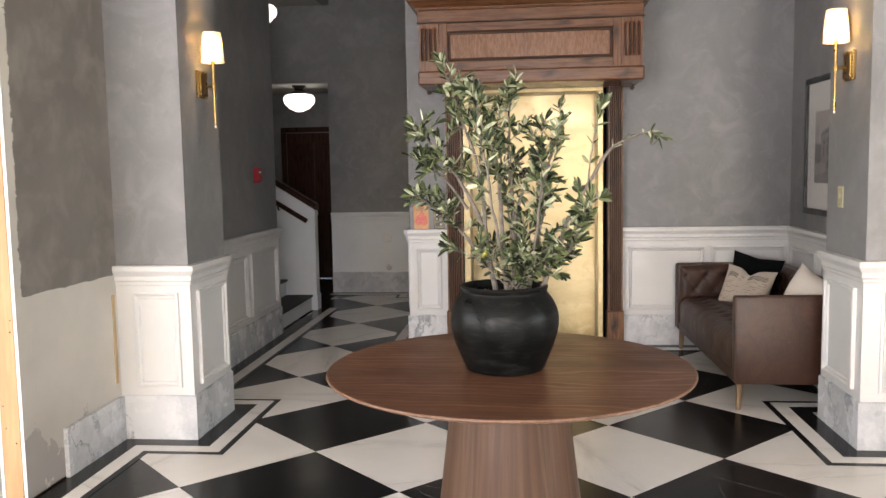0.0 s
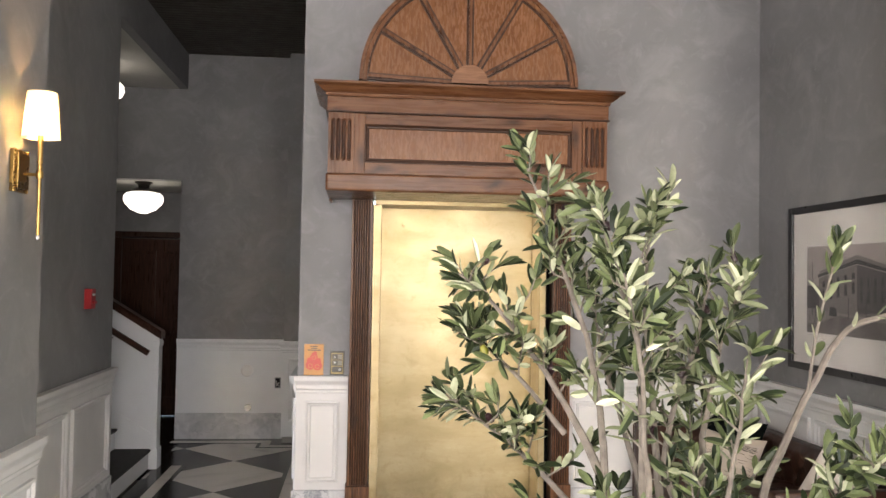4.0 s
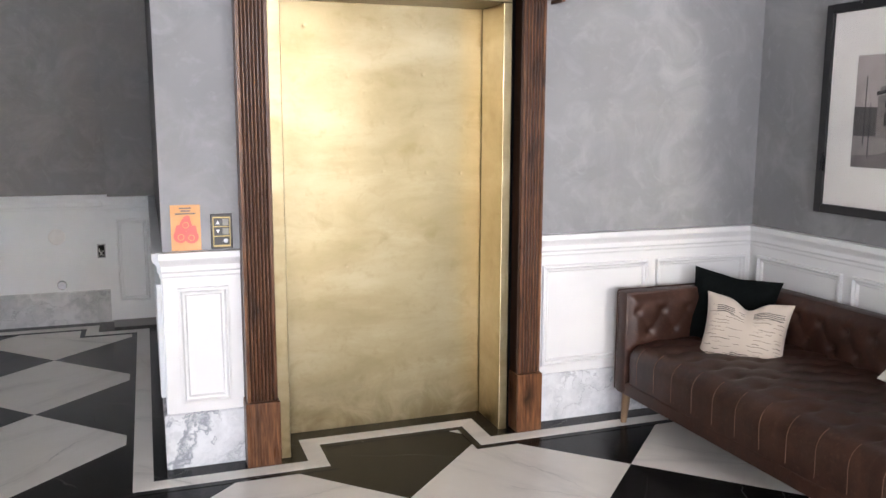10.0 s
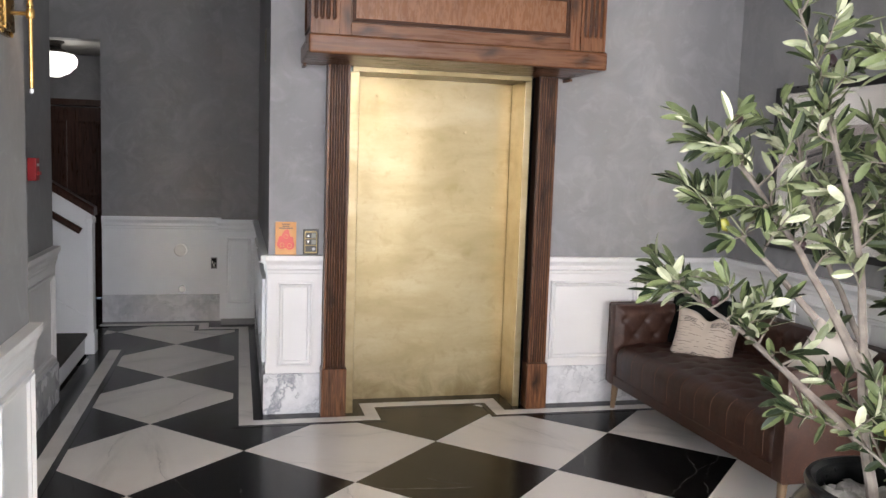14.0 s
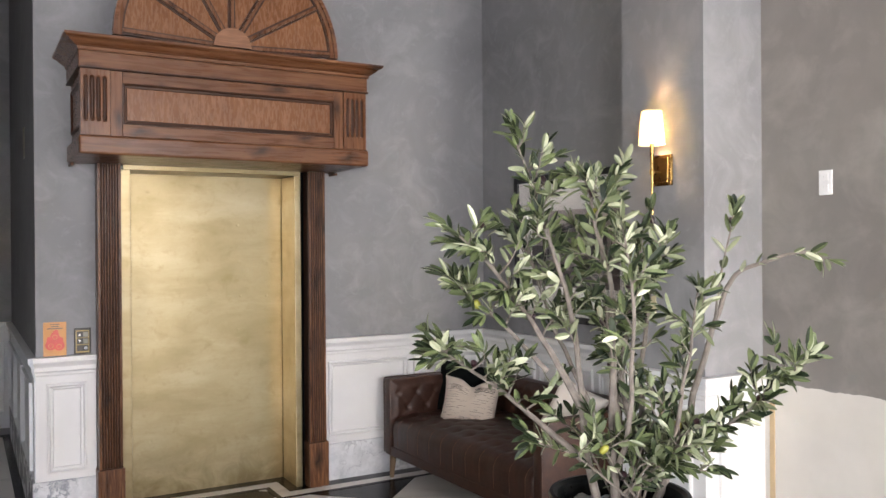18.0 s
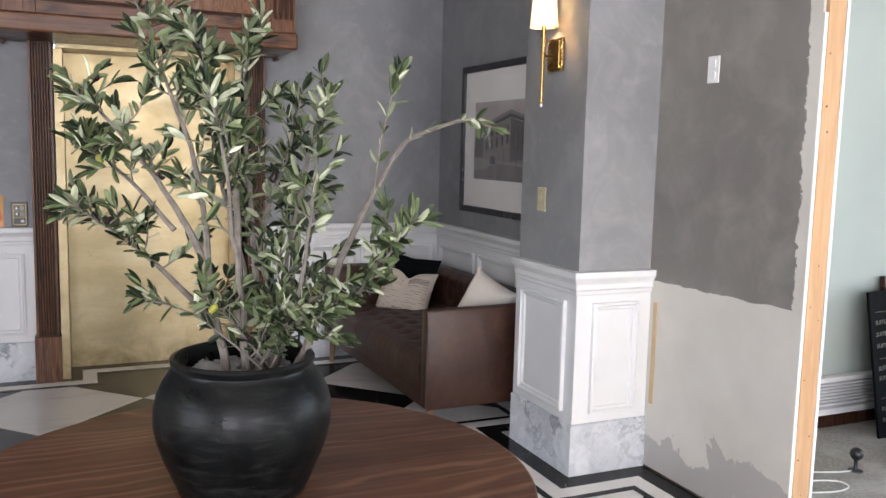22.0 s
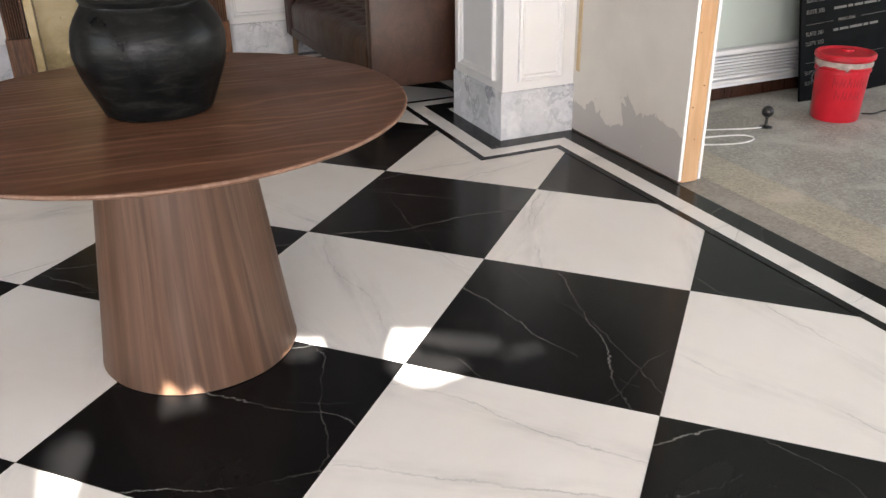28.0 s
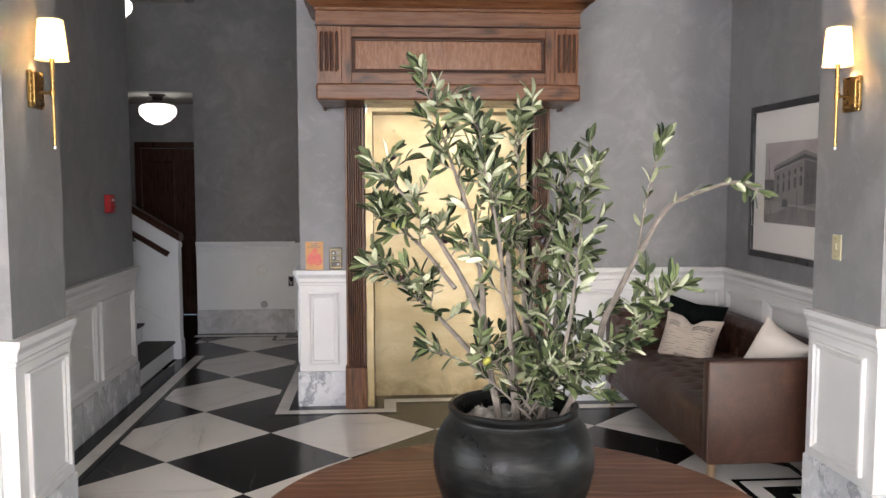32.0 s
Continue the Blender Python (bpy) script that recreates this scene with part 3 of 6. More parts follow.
def solid(name, bm, material, label, category, smooth=False, group="", kind=""):
    """A thing of one mesh."""
    return tagged(part(name, bm, material, None, "", smooth), label, category, group, kind)


def extrude_profile(profile, p0, u, n, length, m0=0.0, m1=0.0):
    """A moulding: profile of (out, z) swept from p0 along u, standing out along n; m0, m1 lengthen the ends per metre of projection (mitres)."""
    u, n, p0 = Vector(u), Vector(n), Vector(p0)
    a = [p0 + u * (-m0 * o) + n * o + Vector((0, 0, z)) for o, z in profile]
    b = [p0 + u * (length + m1 * o) + n * o + Vector((0, 0, z)) for o, z in profile]
    return quads(bmesh.new(), [a, b], True, (True, True))


def frame_moulding(p0, u, n, w, z0, z1, width=0.03, out=0.012):
    """A mitred picture-frame moulding on a wall: rounded outer bead, sloping to the inside."""
    u, n, p0 = Vector(u), Vector(n), Vector(p0)
    prof = ((0.0, 0.0), (0.0, out), (width * 0.3, out * 1.15), (width * 0.55, out * 0.55), (width * 0.8, out * 0.5), (width, 0.0))
    bm = bmesh.new()
    rings = []
    for s, o in prof:
        rings.append([p0 + u * (s) + n * o + Vector((0, 0, z0 + s)), p0 + u * (w - s) + n * o + Vector((0, 0, z0 + s)),
                      p0 + u * (w - s) + n * o + Vector((0, 0, z1 - s)), p0 + u * s + n * o + Vector((0, 0, z1 - s))])
    return quads(bm, rings, True)

# ---- the plan, in metres ----
X_R, X_L = 2.045, -2.36         # side walls of the lobby
COL_R, COL_L = 1.635, -1.945     # inner faces of the two wall piers
Y_N = 6.92                       # elevator wall
Y_COL0, Y_COL1 = 4.335, 4.90     # front and back of the piers
Y_END = 3.40                     # where the unfinished side walls stop
Y_FRONT = -5.0                   # entrance front behind the start of the walk
X_PIER = -1.070                  # corner of the elevator wall at the stair hall
Y_HALL = 9.935
CEIL = 3.84


def wall(name, x0, y0, z0, x1, y1, z1, mat=None):
    return solid(name, box(x0, y0, z0, x1, y1, z1), mat or M_PLASTER, "", "wall", kind="structure")


# elevator wall, with the shaft opening between the pilasters
wall_north = wall("wall_north", X_PIER, Y_N, 0, -0.60, Y_N + 0.16, CEIL)
wall_n2 = wall("wall_north_2", 0.60, Y_N, 0, X_R, Y_N + 0.16, CEIL)
wall("wall_north_3", -0.60, Y_N, 2.14, 0.60, Y_N + 0.16, CEIL)
wall_pier_side = wall("wall_pier_side", X_PIER, Y_N + 0.16, 0, X_PIER + 0.14, 9.72, CEIL)
wall_hall_pilaster = wall("wall_hall_pilaster", -1.40, 9.72, 0, X_PIER + 0.14, Y_HALL, CEIL)
wall_hall_end = wall("wall_hall_end", -2.46, Y_HALL, 0, X_PIER + 0.14, Y_HALL + 0.15, CEIL)
wall_nook = wall("wall_nook", X_R, Y_COL1, 0, X_R + 0.12, Y_N + 0.16, CEIL)
column_r = wall("column_right", COL_R, Y_COL0, 0, X_R + 0.12, Y_COL1, CEIL)
column_l = wall("column_left", X_L - 0.12, Y_COL0, 0, COL_L, Y_COL1, CEIL)
wall_left = wall("wall_left", X_L - 0.14, Y_COL1, 0, X_L, 7.36, CEIL)
# stair opening: header, landing ceiling, passage
wall_stair_header = wall("wall_stair_header", -2.50, 7.36, 3.47, -2.42, Y_HALL, CEIL)
wall_passage_header = wall("wall_passage_header", -6.0, Y_HALL, 2.56, -2.46, Y_HALL + 0.15, 3.47)
wall_passage_back = wall("wall_passage_back", -6.0, 11.30, 0, -2.3, 11.45, 2.75)
wall_passage_side = wall("wall_passage_side", -2.46, Y_HALL + 0.15, 0, -2.31, 11.30, 2.75)
wall_stair_near = wall("wall_stair_near", -6.0, 7.22, 0, X_L - 0.14, 7.36, CEIL)
wall_stair_far = wall("wall_stair_far", -6.1, 7.22, 0, -6.0, 11.45, CEIL)

# ceilings
ceiling = solid("ceiling", box(-7.2, Y_FRONT - 0.2, CEIL, 7.4, 6.9, CEIL + 0.1), M_CEIL_LOBBY, "", "ceiling", kind="structure")
solid("ceiling_hall", box(-7.2, 6.9, CEIL, 7.4, Y_HALL + 0.15, CEIL + 0.1), M_CEIL, "", "ceiling", kind="structure")
_bm = bmesh.new()
for _i in range(46):
    _y = 6.88 + _i * 0.066
    box_into(_bm, -2.42, _y, CEIL - 0.018, X_PIER, _y + 0.052, CEIL - 0.002)
tagged(part("ceiling_boards", _bm, M_CEIL), "dark brown ribbed ceiling boards", "ceiling", kind="structure")
solid("ceiling_stair", box(-6.0, 7.36, 3.47, -2.50, Y_HALL, 3.55), M_CEIL_WHITE, "", "ceiling", kind="structure")
solid("ceiling_passage", box(-6.0, Y_HALL + 0.15, 2.56, -2.46, 11.30, 2.66), M_CEIL_WHITE, "", "ceiling", kind="structure")

# rooms beside the lobby and the unseen entrance front with its openings
wall_green = wall("wall_green", X_R + 0.12, 4.45, 0, 4.60, 4.60, CEIL, M_GREEN)
wall("wall_green_2", 5.36, 4.45, 0, 7.2, 4.60, CEIL, M_GREEN)
wall("wall_green_3", 4.60, 4.45, 2.115, 5.36, 4.60, CEIL, M_GREEN)
wall("wall_green_4", 4.60, 4.45, 0, 5.36, 4.60, 0.345, M_GREEN)
for _i, (_a, _b, _c, _d) in enumerate(((Y_FRONT, -1.7, 0, CEIL), (-1.7, 2.9, 0, 0.4), (-1.7, 2.9, 3.2, CEIL), (2.9, 4.60, 0, CEIL))):
    wall("wall_east_%d" % (_i + 1), 7.2, _a, _c, 7.35, _b, _d, M_GREEN)
    wall("wall_west_%d" % (_i + 1), -7.15, _a, _c, -7.0, _b, _d, M_CREAM)
wall("wall_left_room", -7.0, 4.45, 0, X_L - 0.12, 4.60, CEIL, M_CREAM)
for _i, (_a, _b, _c, _d) in enumerate((
        (-7.15, -5.7, 0, CEIL), (-5.7, -2.5, 0, 0.4), (-5.7, -2.5, 3.2, CEIL), (-2.5, -2.0, 0, CEIL),
        (-2.0, 1.85, 3.4, CEIL), (1.85, 3.2, 0, CEIL), (3.2, 6.7, 0, 0.4), (3.2, 6.7, 2.55, CEIL), (6.7, 7.35, 0, CEIL))):
    wall("wall_front_%d" % (_i + 1), _a, Y_FRONT - 0.15, _c, _b, Y_FRONT, _d, M_CREAM)
# unseen entrance front, made up to shape the sun: posts, headers, closed panels
_bm = bmesh.new()
for _x in (-2.0, -1.05, 0.98, 1.79):
    box_into(_bm, _x, Y_FRONT - 0.10, 0.0, _x + 0.06, Y_FRONT - 0.04, 2.59)
for _z, _h in ((0.0, 0.12), (2.59, 0.375), (3.22, 0.18)):
    box_into(_bm, -2.0, Y_FRONT - 0.12, _z, 1.85, Y_FRONT - 0.02, _z + _h)
# openings traced back from the sun patches on the floor; everything else is closed
SUN_CUTOUTS = (((0.009, 3.171), (0.138, 3.146), (0.333, 3.094), (0.286, 3.068), (0.247, 3.058), (0.161, 3.080), (0.066, 3.115), (-0.05, 3.125)),
             ((-0.035, 3.137), (0.044, 3.115), (0.182, 3.062), (0.144, 3.044), (0.034, 3.034), (-0.029, 3.040), (-0.090, 3.083)),
             ((0.245, 3.053), (0.337, 3.072), (0.385, 3.070), (0.445, 3.046), (0.358, 3.036), (0.268, 3.035)),
             ((-0.296, 3.202), (-0.193, 3.184), (-0.242, 3.155), (-0.278, 3.141), (-0.355, 3.153), (-0.348, 3.179)),
             ((-0.735, 3.098), (-0.590, 3.096), (-0.615, 3.165), (-0.655, 3.135), (-0.690, 3.195)),
             ((-0.886, 3.087), (-0.926, 3.119), (-1.066, 3.098), (-1.096, 2.978), (-0.966, 2.978)))


def inside(p, poly):
    hit = False
    for (ax, ay), (bx, by) in zip(poly, poly[1:] + poly[:1]):
        if (ay > p[1]) != (by > p[1]) and p[0] < (bx - ax) * (p[1] - ay) / (by - ay) + ax:
            hit = not hit
    return hit


for _j in range(42):
    _z0, _start = 2.965 + 0.0061 * _j, -2.0
    for _i in range(320):
        _x = -2.0 + 0.012 * _i
        if any(inside((_x, _z0 + 0.003), _p) for _p in SUN_CUTOUTS):
            if _x - _start > 0.007:
                box_into(_bm, _start, Y_FRONT - 0.09, _z0, _x - 0.006, Y_FRONT - 0.05, _z0 + 0.0061)
            _start = _x + 0.006
    box_into(_bm, _start, Y_FRONT - 0.09, _z0, 1.85, Y_FRONT - 0.05, _z0 + 0.0061)
# closed panels below; the gap above 2.05 lets one sun patch in
box_into(_bm, -0.985, Y_FRONT - 0.09, 0.122, 0.01, Y_FRONT - 0.05, 2.588)
box_into(_bm, 0.01, Y_FRONT - 0.09, 0.122, 0.07, Y_FRONT - 0.05, 2.588)
box_into(_bm, 0.072, Y_FRONT - 0.08, 0.122, 0.36, Y_FRONT - 0.06, 2.05)
box_into(_bm, 0.36, Y_FRONT - 0.08, 0.122, 0.978, Y_FRONT - 0.06, 2.588)
tagged(part("entrance_frame", _bm, M_BLACKMETAL), "unseen dark entrance front with openings cut to shape the sunlight", "window frame", kind="structure")

# unseen blocks added to keep the low sun off the side rooms
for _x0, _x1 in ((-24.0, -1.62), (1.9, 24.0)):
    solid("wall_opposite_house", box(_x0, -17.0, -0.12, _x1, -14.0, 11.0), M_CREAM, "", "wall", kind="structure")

# floors
solid("ground", box(-60, -60, -0.30, 60, 60, -0.12), M_TERR_GREY, "", "ground", kind="structure")
floor = solid("floor", box(X_L - 0.02, Y_FRONT, -0.12, 2.043, Y_HALL + 0.15, -0.012), M_SUBFLOOR, "", "floor", kind="structure")
solid("floor_passage", box(-6.0, 8.75, -0.12, X_L - 0.02, 11.3, -0.004), M_TILE_BLACK, "", "floor", kind="structure")
solid("floor_right_room", box(2.46, Y_FRONT, -0.12, 7.2, 4.45, 0.0), M_TERRAZZO, "", "floor", kind="structure")
solid("floor_band_beige", box(2.21, Y_FRONT, -0.12, 2.46, 4.45, -0.001), M_TERR_BAND, "", "floor", kind="structure")
solid("floor_band_grey", box(2.043, Y_FRONT, -0.12, 2.21, 4.45, -0.003), M_TERR_GREY, "", "floor", kind="structure")
solid("floor_left_room", box(-7.0, Y_FRONT, -0.12, X_L - 0.02, 7.2, -0.001), M_TERRAZZO, "", "floor", kind="structure")

# ---- wainscot, marble base, wall trim ----
CAP_PROFILE = ((0.0, 0.872), (0.014, 0.872), (0.018, 0.880), (0.018, 0.893), (0.026, 0.903), (0.026, 0.925), (0.031, 0.935), (0.042, 0.950), (0.046, 0.958), (0.046, 0.985), (0.0, 0.985))
BASE_Z = 0.255


def wainscot(parent, p0, u, n, length, panels, m0=0.0, m1=0.0, base=True, mat=None, zp=(0.30, 0.825), base_m=(0.0, 0.0)):
    """Painted board with applied frames, a stepped cap and a marble base, on the wall face that starts at p0 and runs along u."""
    mat = mat or M_WHITE
    u3, n3, p = Vector((*u, 0)), Vector((*n, 0)), Vector((*p0, 0))
    z0 = BASE_Z if base else 0.06
    part("wainscot_board", extrude_profile(((0, z0), (0.012, z0), (0.012, 0.872), (0, 0.872)), p, u3, n3, length, m0, m1), mat, parent)
    part("cap_moulding", extrude_profile(CAP_PROFILE, p, u3, n3, length, m0, m1), mat, parent)
    for a, b in panels:
        part("panel_moulding", frame_moulding(p + n3 * 0.012 + u3 * a, u3, n3, b - a, zp[0], zp[1], 0.036, 0.019), mat, parent)
    if base:
        # slabs about a metre long, with hairline joints
        k = max(1, round(length / 1.1))
        for i in range(k):
            a, b = length * i / k, length * (i + 1) / k - (0.002 if i < k - 1 else 0)
            prof = ((0, 0.0), (0.024, 0.0), (0.024, BASE_Z - 0.006), (0.018, BASE_Z), (0, BASE_Z))
            part("marble_base", extrude_profile(prof, p + u3 * a, u3, n3, b - a, (base_m[0] or m0) if i == 0 else 0, (base_m[1] or m1) if i == k - 1 else 0), M_BASE, parent)


# elevator wall: one panel on the pier, two behind the sofa
wainscot(wall_north, (X_PIER, Y_N), (1, 0), (0, -1), -0.745 - X_PIER, [(0.055, 0.270)], m0=0.4, base_m=(1.0, 0.0))
wainscot(wall_n2, (0.705, Y_N), (1, 0), (0, -1), X_R - 0.705, [(0.045, 0.665), (0.715, 1.295)], m1=-1.0)
wainscot(wall_nook, (X_R, Y_N), (0, -1), (-1, 0), Y_N - Y_COL1, [(0.09, 0.68), (0.745, 1.30), (1.365, 1.95)], m0=-1.0, m1=-1.0)
# right pier
wainscot(column_r, (COL_R, Y_COL1), (0, -1), (-1, 0), Y_COL1 - Y_COL0, [(0.07, 0.495)], m0=0.0, m1=1.0, zp=(0.30, 0.835))
wainscot(column_r, (COL_R, Y_COL0), (1, 0), (0, -1), X_R - COL_R, [(0.075, 0.335)], m0=1.0, m1=0.0, zp=(0.30, 0.835))
# left pier
wainscot(column_l, (COL_L, Y_COL0), (0, 1), (1, 0), Y_COL1 - Y_COL0, [(0.07, 0.495)], m0=1.0, m1=0.0, zp=(0.30, 0.835))
wainscot(column_l, (X_L, Y_COL0), (1, 0), (0, -1), COL_L - X_L, [(0.10, 0.36)], m0=0.0, m1=1.0, zp=(0.30, 0.835))
wainscot(wall_left, (X_L, Y_COL1), (0, 1), (1, 0), 7.36 - Y_COL1, [(0.14, 0.81), (0.89, 1.54), (1.64, 2.35)], m0=0.0, m1=0.0, zp=(0.30, 0.825))
# stair hall
wainscot(wall_hall_end, (-2.46, Y_HALL), (1, 0), (0, -1), 1.06, [], m0=0.0, m1=0.0, mat=M_WHITE_LIFTED)
wainscot(wall_hall_pilaster, (-1.40, 9.72), (1, 0), (0, -1), 0.315, [(0.05, 0.275)], m0=1.0, m1=-1.0, base=False, mat=M_WHITE_LIFTED, zp=(0.20, 0.82))
wainscot(wall_pier_side, (X_PIER, 9.72), (0, -1), (-1, 0), 9.72 - Y_N, [(0.1, 0.9), (1.0, 1.8), (1.9, 2.7)], m0=-1.0, m1=1.0, mat=M_WHITE_LIFTED)

# ---- elevator surround ----
CX = -0.05
FY = 6.335       # front face of the canopy


def fluted_board(x0, x1, z0, z1, y, depth, flutes, groove=0.008):
    """A board with vertical rounded grooves on its -y face."""
    bm = bmesh.new()
    w = (x1 - x0)
    edge = w * 0.09
    pts = [(x0, 0.0)]
    fw = (w - 2 * edge) / flutes
    for i in range(flutes):
        a = x0 + edge + fw * i
        pts += [(a + fw * 0.14, 0.0), (a + fw * 0.28, groove * 0.8), (a + fw * 0.5, groove), (a + fw * 0.72, groove * 0.8), (a + fw * 0.86, 0.0)]
    pts.append((x1, 0.0))
    prof = [(x, y + g) for x, g in pts] + [(x1, y + depth), (x0, y + depth)]
    quads(bm, [[(x, yy, z0) for x, yy in prof], [(x, yy, z1) for x, yy in prof]], True, (True, True))
    # groove floors take the second slot, their shade as a darker colour
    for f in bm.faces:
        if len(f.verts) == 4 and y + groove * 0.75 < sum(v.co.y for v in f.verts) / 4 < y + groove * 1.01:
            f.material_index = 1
    return bm


def stopped_flutes(x0, x1, z0, z1, y, depth, flutes, groove, stop):
    """A block with round-ended vertical grooves on its -y face."""
    bm = bmesh.new()
    nx, nz = flutes * 10 + 8, 44
    pitch = (x1 - x0) * 0.84 / flutes
    r = pitch * 0.31
    rows = []
    for j in range(nz + 1):
        z = z0 + (z1 - z0) * j / nz
        row = []
        for i in range(nx + 1):
            x = x0 + (x1 - x0) * i / nx
            u = (x - x0 - (x1 - x0) * 0.08) / pitch
            c = x0 + (x1 - x0) * 0.08 + (min(flutes - 1, max(0, math.floor(u))) + 0.5) * pitch
            dz = max(z0 + stop + r - z, z - (z1 - stop * 0.5 - r), 0.0)
            q = 1 - ((x - c) ** 2 + dz * dz) / (r * r)
            row.append(bm.verts.new((x, y + (groove * math.sqrt(q) if q > 0 else 0.0), z)))
        rows.append(row)
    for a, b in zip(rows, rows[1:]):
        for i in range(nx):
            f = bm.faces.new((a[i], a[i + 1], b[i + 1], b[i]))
            # deep part of a flute: the darker slot paints its shade
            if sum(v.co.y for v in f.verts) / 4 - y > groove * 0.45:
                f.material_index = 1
    box_into(bm, x0, y + depth * 0.75, z0, x1, y + depth, z1)
    for xs in (x0, x1):
        q = [bm.verts.new(v) for v in ((xs, y, z0), (xs, y + depth, z0), (xs, y + depth, z1), (xs, y, z1))]
        bm.faces.new(q)
    return bm


def elevator_surround():
    e = thing("elevator_surround", "knotty stained alder portal with fluted pilasters and sunburst", "door surround", (CX, Y_N, 0))

    def put(name, bm, mat, parent=e, label="", smooth=False):
        bmesh.ops.translate(bm, verts=bm.verts, vec=(-CX, -Y_N, 0))
        return part(name, bm, mat, parent, label, smooth)

    # pilasters on plinth blocks
    for x0, x1, lap in ((-0.745, -0.605, 0.006), (0.580, 0.703, 0.008)):
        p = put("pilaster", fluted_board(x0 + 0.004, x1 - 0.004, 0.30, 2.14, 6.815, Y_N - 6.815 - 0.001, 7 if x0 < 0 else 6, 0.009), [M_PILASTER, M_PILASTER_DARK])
        put("plinth_block", box(x0 - lap, 6.797, 0.0, x1 + 0.006, Y_N - 0.001, 0.30, 0.004), M_PILASTER, p)
    # canopy
    body = put("canopy", box(-0.868, FY + 0.022, 2.235, 0.768, Y_N - 0.001, 2.60), M_ALDER_X)
    put("bottom_rail", box(-0.895, FY - 0.016, 2.130, 0.800, Y_N - 0.001, 2.233, 0.012), M_ALDER_X, body)
    put("frieze_rail", box(-0.893, FY - 0.010, 2.598, 0.793, Y_N - 0.001, 2.684, 0.003), M_ALDER_X, body)
    put("bead", box(-0.899, FY - 0.018, 2.590, 0.799, Y_N - 0.002, 2.600, 0.003), M_ALDER_DARK, body)
    for x0, x1 in ((-0.885, -0.735), (0.635, 0.785)):
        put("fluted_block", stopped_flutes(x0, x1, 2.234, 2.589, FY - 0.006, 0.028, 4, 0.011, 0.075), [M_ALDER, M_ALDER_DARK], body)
    # framed centre panel
    for nm, a in (("stile", (-0.733, FY, 2.234, -0.672, FY + 0.022, 2.589)), ("stile", (0.572, FY, 2.234, 0.633, FY + 0.022, 2.589)),
                  ("rail", (-0.671, FY, 2.234, 0.571, FY + 0.022, 2.300)), ("rail", (-0.671, FY, 2.527, 0.571, FY + 0.022, 2.589))):
        put(nm, box(*a, 0.002), M_ALDER if nm == "stile" else M_ALDER_X, body)
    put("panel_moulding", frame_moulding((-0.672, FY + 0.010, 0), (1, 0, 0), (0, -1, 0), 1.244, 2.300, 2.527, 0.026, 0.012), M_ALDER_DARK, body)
    put("panel", box(-0.66, FY + 0.010, 2.312, 0.56, FY + 0.021, 2.515), M_ALDER_PANEL, body)
    # side panels of the canopy
    for s, x in ((-1, -0.868), (1, 0.768)):
        bm = frame_moulding((x, FY + 0.08 if s > 0 else Y_N - 0.06, 0), (0, 1 if s > 0 else -1, 0), (s, 0, 0), 0.44, 2.29, 2.54, 0.024, 0.010)
        put("side_moulding", bm, M_ALDER_DARK, body)
        put("side_stile", box(min(x, x + s * 0.017), FY + 0.023, 2.236, max(x, x + s * 0.017), FY + 0.075, 2.588), M_ALDER, body)
        put("wall_cleat", box(min(x, x + s * 0.02), 6.80, 2.108, max(x, x + s * 0.02), Y_N - 0.002, 2.126, 0.004), M_PILASTER, body)
    # cornice: stepped and coved on three sides
    prof = ((0.0, 2.684), (0.012, 2.684), (0.016, 2.694), (0.016, 2.702), (0.030, 2.708), (0.046, 2.720), (0.060, 2.734), (0.070, 2.738), (0.078, 2.742), (0.084, 2.748), (0.084, 2.760), (0.0, 2.760))
    put("cornice", extrude_profile(prof, (-0.885, FY - 0.010, 0), (1, 0, 0), (0, -1, 0), 1.67, 1.0, 1.0), M_ALDER_X, body)
    put("cornice", extrude_profile(prof, (-0.885, Y_N - 0.001, 0), (0, -1, 0), (-1, 0, 0), Y_N - FY + 0.009, 0.0, 1.0), M_ALDER_X, body)
    put("cornice", extrude_profile(prof, (0.785, FY - 0.010, 0), (0, 1, 0), (1, 0, 0), Y_N - FY + 0.009, 1.0, 0.0), M_ALDER_X, body)
    put("canopy_top", box(-0.884, FY - 0.009, 2.735, 0.784, Y_N - 0.001, 2.757), M_ALDER_X, body)
    put("soffit", box(-0.86, FY + 0.02, 2.140, 0.76, Y_N - 0.002, 2.165), M_PILASTER, body)

    # half-round sunburst on the canopy
    zc, R, y0 = 2.800, 0.662, 6.385
    fan = put("sunburst", box(-0.05 - R, y0 - 0.012, 2.761, -0.05 + R, y0 + 0.03, zc - 0.012, 0.003), M_ALDER_X)

    def arc(r0, r1, ya, yb, n=48, a0=0.0, a1=math.pi):
        bm = bmesh.new()
        rings = []
        for i in range(n + 1):
            t = a0 + (a1 - a0) * i / n
            c, s = math.cos(t), math.sin(t)
            rings.append([(CX + r0 * c, ya, zc + r0 * s), (CX + r1 * c, ya, zc + r1 * s), (CX + r1 * c, yb, zc + r1 * s), (CX + r0 * c, yb, zc + r0 * s)])
        return quads(bm, rings, True, (True, True))
    put("outer_rim", arc(R - 0.022, R, y0 - 0.020, y0 + 0.03), M_ALDER_X, fan)
    put("inner_rim", arc(R - 0.046, R - 0.0225, y0 - 0.010, y0 + 0.03), M_ALDER, fan)
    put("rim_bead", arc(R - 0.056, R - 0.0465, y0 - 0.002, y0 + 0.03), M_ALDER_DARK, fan)
